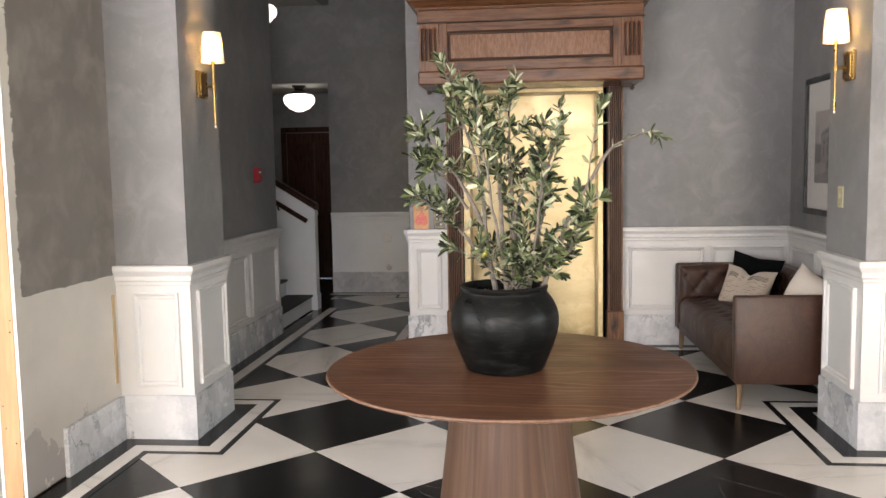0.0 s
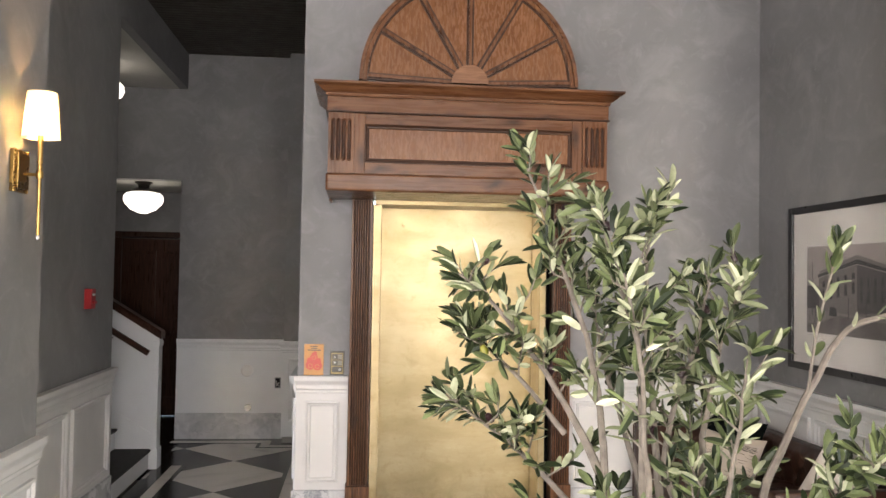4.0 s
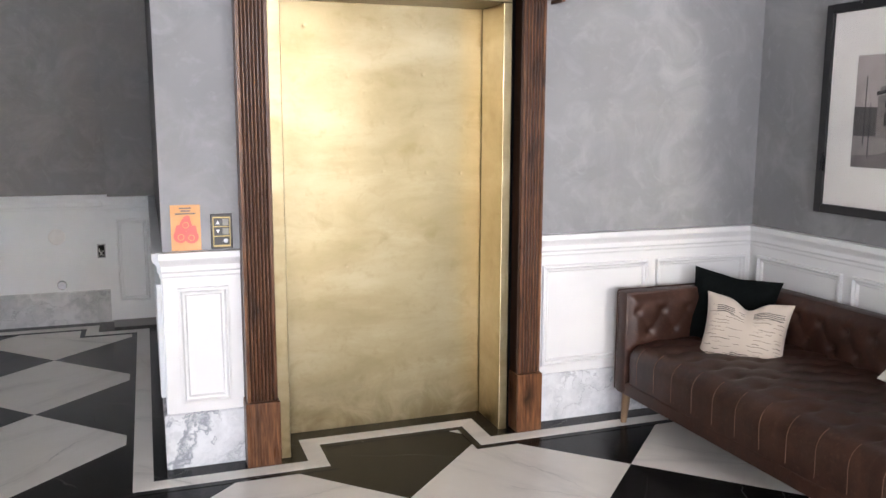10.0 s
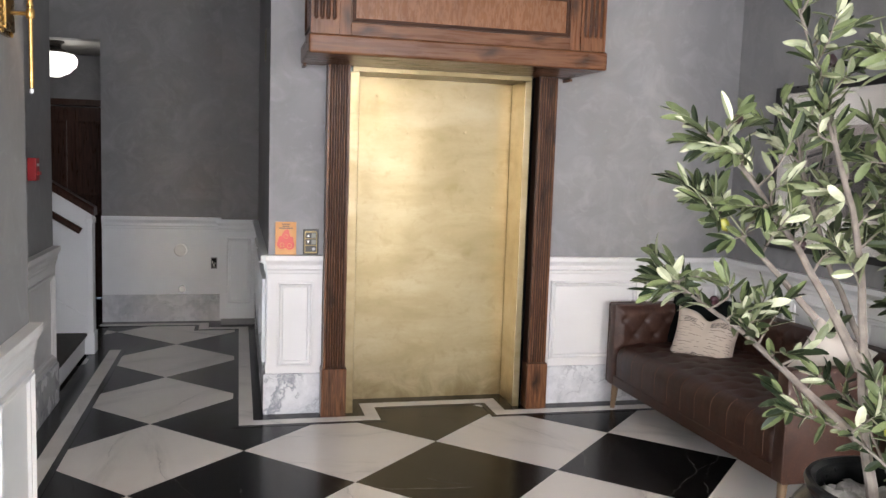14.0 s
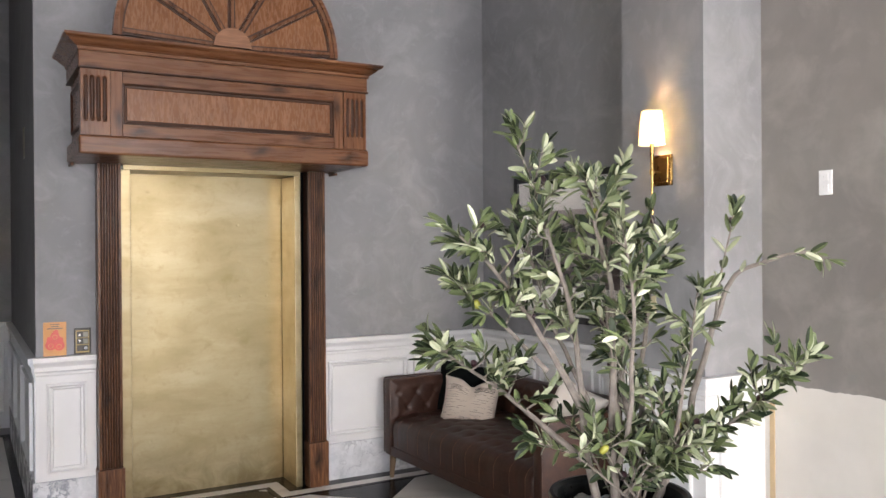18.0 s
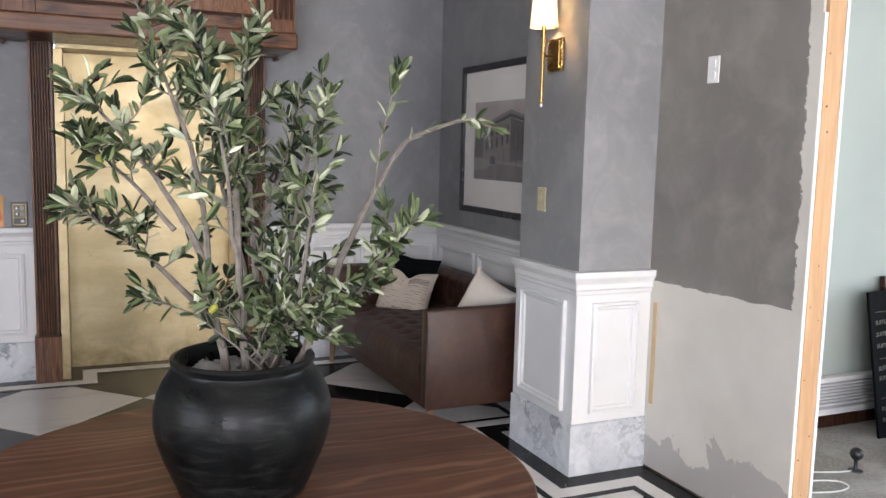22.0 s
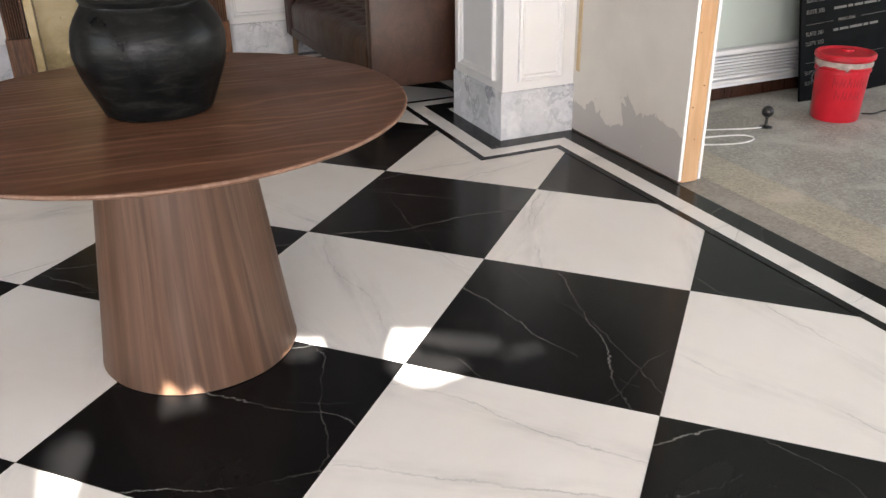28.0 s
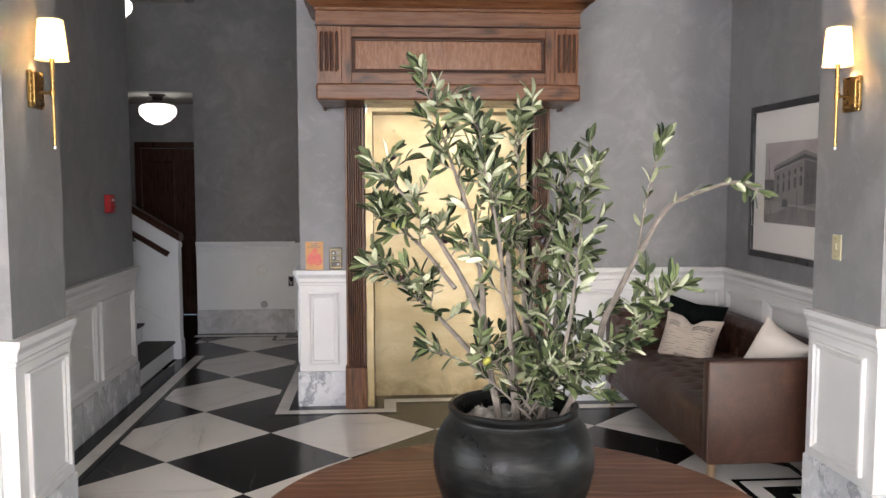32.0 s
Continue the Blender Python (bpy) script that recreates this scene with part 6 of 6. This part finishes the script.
# -90: facing -x on the right-hand walls
plate_thing("light_switch", "ivory toggle light switch on the grey pier", "light switch", (COL_R, 4.69, 1.30), -90, 0.075, 0.118, M_IVORY, (("toggle", 0, 0.004, 0.011, 0.026, M_IVORY), ("screw", 0, 0.042, 0.006, 0.006, M_BRASS), ("screw", 0, -0.042, 0.006, 0.006, M_BRASS)))
plate_thing("wall_outlet", "white duplex outlet high on the plastered wall", "outlet", (X_R, 3.975, 1.905), -90, 0.07, 0.115, M_WHITEPLASTIC, (("socket", 0, 0.025, 0.034, 0.032, M_WHITEPLASTIC), ("socket", 0, -0.025, 0.034, 0.032, M_WHITEPLASTIC), ("slot", -0.006, 0.027, 0.003, 0.010, M_BLACK), ("slot", 0.006, 0.027, 0.003, 0.010, M_BLACK), ("slot", -0.006, -0.023, 0.003, 0.010, M_BLACK), ("slot", 0.006, -0.023, 0.003, 0.010, M_BLACK)))
plate_thing("room_switch", "beige rocker switch on the sage green wall", "light switch", (4.13, 4.45, 1.477), 0, 0.12, 0.118, M_BEIGE, (("rocker", -0.022, 0.0, 0.045, 0.075, M_BEIGE), ("rocker", 0.03, 0.0, 0.04, 0.075, M_IVORY)))
plate_thing("wall_speaker", "pale rectangular plate high on the pier's side", "wall plate", (X_PIER, 7.80, 2.335), -90, 0.12, 0.21, M_BEIGE)


def fire_alarm():
    a = thing("fire_alarm_pull", "red fire alarm pull station on the grey wall", "fire alarm", (X_L, 6.79, 1.466), rz=90)
    part("box", box(-0.042, -0.045, -0.062, 0.042, -0.0005, 0.062, 0.004), M_RED, a)
    part("handle", box(-0.03, -0.058, -0.03, 0.03, -0.0455, -0.012, 0.003), M_RED, a)
    part("label_bar", box(-0.028, -0.0465, 0.018, 0.028, -0.0455, 0.032), M_WHITEPLASTIC, a)
    return a


fire_alarm()


def letters(txt, size, mat, parent, m, name="lettering", align="LEFT"):
    """Flat built-in lettering as a mesh; m places it on its board (text in local x, z)."""
    cu = bpy.data.curves.new("text", "FONT")
    cu.body, cu.size, cu.extrude, cu.align_x, cu.align_y, cu.resolution_u = txt, size, 0.0004, align, "CENTER", 2
    tmp = bpy.data.objects.new("text", cu)
    scene.collection.objects.link(tmp)
    dg = bpy.context.evaluated_depsgraph_get()
    me = bpy.data.meshes.new_from_object(tmp.evaluated_get(dg))
    bpy.data.objects.remove(tmp)
    me.materials.clear()
    me.materials.append(mat)
    ob = new(name, me)
    ob.parent = parent
    ob.matrix_basis = m @ pose(0, 0, 0, 90)
    return ob


def fire_notice():
    s = thing("fire_notice", "orange notice with red flame emblem above the wainscot cap", "sign", (-0.968, Y_N, 1.088))
    part("sheet", box(-0.0625, -0.004, -0.100, 0.0625, -0.0005, 0.100, 0.001), M_ORANGE, s, "glossy laminated sheet")
    # flame of three lobes, each with a badge
    for n, (fx, fz, r, lean) in enumerate(((0.0, 0.010, 0.026, 0.3), (-0.023, -0.036, 0.029, -0.25), (0.023, -0.040, 0.029, 0.35))):
        pts = []
        for i in range(30):
            a = 2 * math.pi * i / 30
            k = 1 + 0.75 * max(0, math.sin(a)) ** 7
            pts.append((fx + r * k * math.cos(a) + lean * r * max(0, math.sin(a)) ** 7, fz + r * k * math.sin(a)))
        bm = bmesh.new()
        y1 = -0.0043 - 0.0002 * n
        quads(bm, [[(x, y1 + 0.0001, z) for x, z in pts], [(x, y1 - 0.0002, z) for x, z in pts]], True, (False, True))
        part("flame", bm, M_REDPRINT, s)
    for x, z in ((0, 0.012), (-0.022, -0.040), (0.022, -0.044)):
        o = part("badge", lathe(((0.011, 0), (0.014, 0), (0.014, 0.0006), (0.011, 0.0006)), 18, caps=(False, False)), M_ORANGE, s)
        o.matrix_basis = pose(x, -0.0051, z, 90)
    for i, w in enumerate((0.05, 0.04, 0.085)):
        part("print_line", box(-w / 2, -0.0046, 0.086 - i * 0.012 - 0.003, w / 2, -0.004, 0.086 - i * 0.012 + 0.003), M_BLACK, s)
    return s


fire_notice()


def call_panel():
    s = thing("elevator_call_panel", "black and gold elevator call button panel", "button panel", (-0.818, Y_N, 1.068))
    part("plate", box(-0.046, -0.009, -0.078, 0.046, -0.0005, 0.078, 0.003), M_BLACK, s)
    part("gold_inlay", box(-0.037, -0.0098, -0.068, 0.037, -0.0088, 0.064), plain("gold_inlay", (0.30, 0.235, 0.10), 0.4, 0.8), s)
    for k, z in enumerate((0.040, 0.000, -0.042)):
        part("button_field", box(-0.033, -0.0115, z - 0.0185, 0.033, -0.0096, z + 0.0185, 0.001), M_BLACK, s)
        part("button", box(0.003, -0.0145, z - 0.014, 0.030, -0.0114, z + 0.014, 0.002), plain("grey_button", (0.20, 0.195, 0.18), 0.4) if k < 2 else M_BLACK, s)
        if k < 2:
            u = 1 if k == 0 else -1
            bm = bmesh.new()
            quads(bm, [[(-0.024, -0.0126, z - 0.008 * u), (-0.008, -0.0126, z - 0.008 * u), (-0.016, -0.0126, z + 0.008 * u)], [(-0.024, -0.0132, z - 0.008 * u), (-0.008, -0.0132, z - 0.008 * u), (-0.016, -0.0132, z + 0.008 * u)]], True, (True, True))
            part("arrow", bm, M_WHITEPLASTIC, s)
    o = part("key_switch", lathe(((0.0005, 0), (0.010, 0), (0.010, 0.004), (0.006, 0.005), (0.0005, 0.005)), 14), M_STEEL, s)
    o.matrix_basis = pose(0.017, -0.0125, -0.042, 90)
    return s


call_panel()


def disc(name, label, category, x, y, z, r, mat, thick=0.008):
    o = solid(name, lathe(((0.0005, 0.0), (r, 0.0), (r, thick * 0.5), (r * 0.85, thick), (0.0005, thick)), 28), mat, label, category, smooth=True)
    o.matrix_basis = pose(x, y, z, 90)
    return o


disc("cover_plate", "round white blank cover on the hall wainscot", "cover plate", -1.772, Y_HALL - 0.0125, 0.675, 0.060, M_WHITEPLASTIC, 0.014)
disc("pipe_cap", "round steel clean-out cap low on the hall wainscot", "pipe cap", -1.757, Y_HALL - 0.0125, 0.309, 0.035, M_STEEL, 0.03)


def open_box():
    b = thing("outlet_box", "open electrical box with loose wires in the hall wainscot", "outlet", (-1.469, Y_HALL - 0.0125, 0.555))
    part("ring", box(-0.03, -0.004, -0.055, 0.03, -0.0003, 0.055, 0.001), M_STEEL, b)
    # flat black slab that paints the dark inside of the box
    part("hollow", box(-0.022, -0.0052, -0.045, 0.022, -0.0040, 0.045), M_VOID, b)
    for k in range(3):
        part("wire", tube([(-0.012 + 0.012 * k, -0.005, 0.02 - 0.01 * k), (-0.015 + 0.014 * k, -0.03, 0.005), (0.01 - 0.01 * k, -0.022, -0.03)], 0.003, 5), (M_CABLE, M_BLACK, M_CABLE)[k], b)
    return b


open_box()


# ---- framed photograph ----
def picture():
    p = thing("framed_photograph", "black-framed sepia photograph of a stone building in a wide mat", "picture", (X_R - 0.022, 5.77, 1.607), rz=-90)
    # local x runs along the wall towards -y in the world, -y faces the room
    W2, H2, F = 0.640, 0.492, 0.042
    for nm, a in (("frame_side", (-W2, -H2, -W2 + F, H2)), ("frame_side", (W2 - F, -H2, W2, H2)), ("frame_rail", (-W2 + F, -H2, W2 - F, -H2 + F)), ("frame_rail", (-W2 + F, H2 - F, W2 - F, H2))):
        part(nm, box(a[0], -0.045, a[1], a[2], 0.020, a[3], 0.003), M_FRAME, p)
    part("mat_board", box(-W2 + 0.02, -0.026, -H2 + 0.02, W2 - 0.02, -0.016, H2 - 0.02), M_MAT, p)

    def tone(name, v, var=0.10, sc=40):
        return plain(name, (v * 1.08, v * 0.94, v * 0.88), 0.6, 0, var, sc)
    sky, road, stone, dark, shade, pave = tone("photo_sky", 0.40, 0.12, 6), tone("photo_road", 0.17, 0.25, 9), tone("photo_stone", 0.19, 0.15, 60), tone("photo_dark", 0.025), tone("photo_shade", 0.070, 0.15, 40), tone("photo_kerb", 0.24)
    L, R, B, T = -0.445, 0.445, -0.262, 0.246
    part("photo", box(L, -0.0275, B, R, -0.0262, T), sky, p)

    def flat(poly, lay, mat, nm):
        bm = bmesh.new()
        y0 = -0.0276 - 0.0003 * lay
        quads(bm, [[(x, y0 + 0.0001, z) for x, z in poly], [(x, y0 - 0.0002, z) for x, z in poly]], True, (True, True))
        part(nm, bm, mat, p)
    flat([(L, B), (R, B), (R, -0.125), (L, -0.118)], 1, road, "photo_street")
    flat([(L, -0.118), (-0.10, -0.135), (R, -0.165), (R, -0.180), (-0.12, -0.150), (-0.30, -0.20), (L, -0.21)], 2, pave, "photo_kerb")
    flat([(L, -0.118), (-0.30, -0.118), (-0.30, 0.01), (L, 0.015)], 2, shade, "photo_house")
    # the building: long front, receding side, cornice, parapet
    flat([(-0.315, -0.125), (0.06, -0.132), (0.06, 0.135), (-0.315, 0.06)], 3, stone, "photo_front")
    flat([(0.06, -0.132), (0.33, -0.12), (0.33, 0.085), (0.06, 0.135)], 3, shade, "photo_side")
    flat([(-0.325, 0.062), (0.06, 0.138), (0.34, 0.088), (0.34, 0.108), (0.06, 0.163), (-0.325, 0.080)], 4, dark, "photo_cornice")
    flat([(-0.305, 0.082), (0.06, 0.163), (0.32, 0.110), (0.32, 0.128), (0.06, 0.188), (-0.305, 0.100)], 5, stone, "photo_parapet")
    for i in range(5):
        x = -0.275 + 0.072 * i
        zt = 0.035 + 0.2 * (x + 0.315) * 0.85
        flat([(x, zt - 0.035), (x + 0.026, zt - 0.033), (x + 0.026, zt), (x, zt - 0.003)], 5, dark, "photo_window")
        flat([(x, zt - 0.115), (x + 0.026, zt - 0.115), (x + 0.026, zt - 0.060), (x + 0.013, zt - 0.048), (x, zt - 0.060)], 5, dark, "photo_window")
    for i in range(4):
        x = 0.09 + 0.06 * i
        flat([(x, 0.02), (x + 0.022, 0.018), (x + 0.022, 0.055), (x, 0.060)], 5, dark, "photo_window")
        flat([(x, -0.07), (x + 0.022, -0.07), (x + 0.022, -0.005), (x, -0.005)], 5, dark, "photo_window")
    for x, z0, z1 in ((-0.385, -0.16, 0.15), (-0.355, -0.215, 0.03), (-0.02, -0.17, -0.05), (0.14, -0.18, -0.04), (0.37, -0.15, 0.10)):
        flat([(x, z0), (x + 0.005, z0), (x + 0.005, z1), (x, z1)], 6, dark, "photo_pole")
    flat([(-0.21, -0.155), (-0.13, -0.158), (-0.135, -0.118), (-0.155, -0.105), (-0.195, -0.105)], 6, dark, "photo_car")
    k = Mat("picture_glass", 0.02)
    k.b.inputs["Transmission Weight"].default_value = 1.0
    k.b.inputs["IOR"].default_value = 1.45
    g = part("glass", box(-W2 + F - 0.004, -0.0335, -H2 + F - 0.004, W2 - F + 0.004, -0.0315, H2 - F + 0.004), k.m, p)
    g.visible_shadow = False
    return p


picture()

# ---- the room beyond the open wall ----


def blind_window():
    w = tagged(thing("window_1", "dark-stained interior window with lowered dark blinds", "window", (4.98, 4.45, 0), kind="structure"))
    X, Z0, Z1 = 0.385, 0.342, 2.118
    for nm, a in (("casing", (-X, Z0 + 0.075, -X + 0.07, Z1 - 0.075)), ("casing", (X - 0.07, Z0 + 0.075, X, Z1 - 0.075)), ("head_casing", (-X, Z1 - 0.0745, X, Z1)), ("sill_casing", (-X, Z0, X, Z0 + 0.0745))):
        part(nm, box(a[0], -0.022, a[1], a[2], 0.15, a[3], 0.004), M_MAHOG, w)
    for x0, x1 in ((-X + 0.0705, -X + 0.10), (X - 0.10, X - 0.0705)):
        part("sash", box(x0, 0.03, Z0 + 0.075, x1, 0.07, Z1 - 0.075, 0.003), M_MAHOG, w)
    part("inner_ledge", box(-X + 0.1005, 0.028, Z0 + 0.075, X - 0.1005, 0.07, Z0 + 0.10, 0.003), M_GREYWOOD, w)
    # black sheet behind the slats, painting the dark beyond the window
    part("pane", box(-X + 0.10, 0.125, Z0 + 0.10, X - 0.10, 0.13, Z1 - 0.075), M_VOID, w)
    n = 62
    for i in range(n):
        z = Z0 + 0.125 + (Z1 - Z0 - 0.24) * i / (n - 1)
        bm = box(-X + 0.102, -0.012, -0.0008, X - 0.102, 0.012, 0.0008)
        o = part("blind_slat", bm, M_SCREEN, w)
        o.matrix_basis = pose(0, 0.092, z, 38)
    part("blind_head", box(-X + 0.102, 0.075, Z1 - 0.105, X - 0.102, 0.11, Z1 - 0.076), M_SCREEN, w)
    part("tilt_wand", tube([(0.16, 0.06, Z1 - 0.11), (0.162, 0.058, 1.05)], 0.004, 6), M_WHITEPLASTIC, w)
    return w


blind_window()

# louvred convector below a chair-height rail, dark base board
conv = thing("baseboard_heater", "white louvred baseboard heater along the green wall", "heater", (3.3, 4.45, 0))
part("top_rail", box(-1.1, -0.06, 0.275, 1.2, -0.001, 0.305, 0.006), M_WHITE, conv)
part("back_panel", box(-1.1, -0.02, 0.125, 1.2, -0.001, 0.274), M_WHITE_LIFTED, conv)
for _i in range(7):
    part("louvre", box(-1.09, -0.048, 0.142 + 0.019 * _i, 1.19, -0.0205, 0.150 + 0.019 * _i, 0.002), M_WHITE, conv)
part("bottom_rail", box(-1.1, -0.062, 0.100, 1.2, -0.001, 0.1245, 0.006), M_WHITE, conv)
part("kick", box(-1.1, -0.03, 0.076, 1.2, -0.001, 0.0995), M_WHITE_LIFTED, conv)
solid("baseboard", box(X_R + 0.125, 4.425, 0.001, 7.19, 4.449, 0.075, 0.004), M_MAHOG, "", "baseboard", kind="structure")


def directory_board():
    d = new("directory_board")
    d.empty_display_size = 0.05
    # leaning back, its foot towards the room
    d.matrix_basis = pose(3.902, 4.184, 0.002, -8, -3, 0)
    tagged(d, "black directory board with pale lettering leaning on the window frame", "sign")
    part("board", box(-0.355, -0.008, 0.0, 0.355, 0.008, 0.83, 0.002), M_SIGN, d)
    part("title_field", box(-0.125, -0.0105, 0.742, 0.125, -0.0085, 0.792), M_SIGNTEXT, d)

    def at(x, z):
        return pose(x, -0.0090, z)
    letters("DIRECTORY", 0.046, M_SIGN, d, pose(0, -0.0112, 0.766), align="CENTER")
    letters("UPPER LEVEL", 0.026, M_SIGNTEXT, d, at(0, 0.715), align="CENTER")
    letters("MAIN LEVEL", 0.026, M_SIGNTEXT, d, at(0, 0.455), align="CENTER")
    letters("LOWER LEVEL", 0.026, M_SIGNTEXT, d, at(0, 0.235), align="CENTER")
    for z in (0.715, 0.455, 0.235):
        for s in (-1, 1):
            part("rule", box(min(s * 0.11, s * 0.315), -0.0094, z - 0.001, max(s * 0.11, s * 0.315), -0.0085, z + 0.001), M_SIGNTEXT, d)
    for txt, z, w in (("SUITE 301", 0.655, 0.09), ("SUITE 302", 0.590, 0.36), ("SUITE 303", 0.525, 0.38), ("SUITE 201", 0.400, 0.38), ("SUITE 202", 0.345, 0.0), ("SUITE 101", 0.175, 0.3), ("SUITE 103", 0.115, 0.26)):
        letters(txt, 0.033, M_SIGNTEXT, d, at(-0.320, z))
        x = -0.105
        while w > 0.02:
            k = min(w, 0.05 + 0.03 * ((int(z * 1000) + int(w * 100)) % 3))
            part("name_bar", box(x, -0.0092, z - 0.007, x + k - 0.012, -0.0085, z + 0.007), M_SIGNTEXT, d)
            x += k
            w -= k
    return d


directory_board()


def empty_frame():
    f = new("notice_frame")
    f.empty_display_size = 0.05
    f.matrix_basis = pose(4.185, 4.292, 0.003, -8, 2, 0)
    tagged(f, "wooden frame with plywood back leaning on the green wall", "frame")
    W2, H = 0.455, 0.86
    part("backing", box(-W2 + 0.05, 0.0, 0.05, W2 - 0.05, 0.012, H - 0.05), M_PINE, f, "raw plywood backing")
    part("frame_top", box(-W2, -0.014, H - 0.058, W2, 0.02, H, 0.003), M_MAHOG, f)
    part("frame_bottom", box(-W2, -0.014, 0.0, W2, 0.02, 0.058, 0.003), M_MAHOG, f)
    part("frame_side", box(-W2, -0.014, 0.0585, -W2 + 0.06, 0.02, H - 0.0585, 0.003), M_MAHOG, f)
    part("frame_side", box(W2 - 0.075, -0.016, 0.0585, W2, 0.02, H - 0.0585, 0.003), M_GREYWOOD, f)
    return f


empty_frame()


def bucket():
    b = thing("paint_bucket", "red plastic bucket with lid, smeared with dried compound", "bucket", (3.485, 3.865, 0))
    part("body", lathe(((0.001, 0.0), (0.122, 0.0), (0.126, 0.006), (0.138, 0.27), (0.145, 0.272), (0.145, 0.285), (0.139, 0.288), (0.140, 0.305), (0.147, 0.307), (0.147, 0.318), (0.141, 0.32), (0.142, 0.335), (0.001, 0.336)), 48), M_BUCKET, b, smooth=True)
    part("lid", lathe(((0.001, 0.3365), (0.150, 0.3365), (0.156, 0.342), (0.156, 0.362), (0.150, 0.368), (0.140, 0.366), (0.132, 0.358), (0.001, 0.357)), 48), M_BUCKET, b, smooth=True)
    part("spout_cap", lathe(((0.001, 0.357), (0.028, 0.358), (0.028, 0.368), (0.02, 0.370), (0.001, 0.370)), 20, 0.05, 0.03), M_BUCKET, b, smooth=True)
    # band of dried compound round the neck with runs
    bm = bmesh.new()
    n = 72
    rings = [[], [], []]
    for i in range(n):
        a = 2 * math.pi * i / n
        low = 0.303 - 0.022 * max(0, noise.noise((math.cos(a) * 2, math.sin(a) * 2, 1))) - 0.05 * max(0, noise.noise((math.cos(a) * 4, math.sin(a) * 4, 7)) - 0.25)
        for rr, z, ring in ((0.1482, 0.331, rings[0]), (0.1486, 0.314, rings[1]), (0.1462, low, rings[2])):
            ring.append((rr * math.cos(a), rr * math.sin(a), z))
    quads(bm, rings, True)
    part("dried_compound", bm, M_DRIP, b, "pale dried compound drips")
    # scrawled marker, unreadable
    for z, segs in ((0.225, 5), (0.155, 4)):
        for k in range(segs):
            a = radians(-118 - 36 + k * 15 + (8 if z < 0.2 else 0))
            r = 0.1262 + 0.0445 * z + 0.0008
            pts = [(r * math.cos(a + radians(dx)), r * math.sin(a + radians(dx)), z + dz) for dx, dz in ((0, -0.026), (1.5 + 2 * (k % 3), 0.026), (5.5, -0.012 * (k % 2)), (8.5, -0.022), (10.0, 0.006 + 0.012 * (k % 2)))]
            part("marker_scrawl", tube(pts, 0.0012, 4), plain("faded_marker", (0.10, 0.012, 0.016), 0.5), b)
    part("handle", tube([(0.147 * math.cos(a), 0.147 * math.sin(a), 0.295 - 0.14 * math.sin((a + 0.2) / (math.pi + 0.0) * math.pi)) for a in [0.0 + math.pi * i / 14 for i in range(15)]], 0.003, 6), M_STEEL, b)
    return b


bucket()


def smooth_line(pts, n=6):
    """A soft curve through plan points."""
    P = [Vector(p) for p in pts]
    P = [P[0] * 2 - P[1]] + P + [P[-1] * 2 - P[-2]]
    out = []
    for a, b, c, d in zip(P, P[1:], P[2:], P[3:]):
        for k in range(n):
            t = k / n
            out.append(0.5 * ((2 * b) + (c - a) * t + (2 * a - 5 * b + 4 * c - d) * t * t + (3 * b - a - 3 * c + d) * t ** 3))
    return out + [P[-2]]


def ball_mount():
    g = thing("ball_mount", "black ball-headed stand with white cord on the concrete", "fixture", (3.01, 3.885, 0))
    part("foot", lathe(((0.0005, 0.0), (0.036, 0.0), (0.034, 0.005), (0.014, 0.010), (0.009, 0.016), (0.008, 0.05), (0.012, 0.056), (0.0005, 0.058)), 20), M_BLACK, g, smooth=True)
    part("ball", lathe([(max(0.0005, 0.032 * math.sin(math.pi * k / 12)), 0.088 - 0.032 * math.cos(math.pi * k / 12)) for k in range(13)], 20, caps=(False, False)), M_BLACK, g, smooth=True)
    return g


ball_mount()
_c = [(2.985, 3.885), (2.90, 3.90), (2.76, 3.95), (2.58, 4.02), (2.40, 4.03), (2.33, 3.95), (2.42, 3.85), (2.56, 3.765), (2.70, 3.725), (2.80, 3.745), (2.815, 3.80), (2.75, 3.845), (2.62, 3.875), (2.50, 3.90)]
solid("power_cord", tube([(x, y, 0.004) for x, y in smooth_line(_c)], 0.004, 6), M_CABLE, "white cord looped on the concrete floor", "cable")
_c = [(3.66, 3.83), (3.72, 3.80), (3.83, 3.815), (4.05, 3.78), (4.4, 3.86)]
solid("extension_cord", tube([(x, y, 0.0055) for x, y in smooth_line(_c)], 0.005, 6), M_BLACK, "black cord on the concrete behind the bucket", "cable")
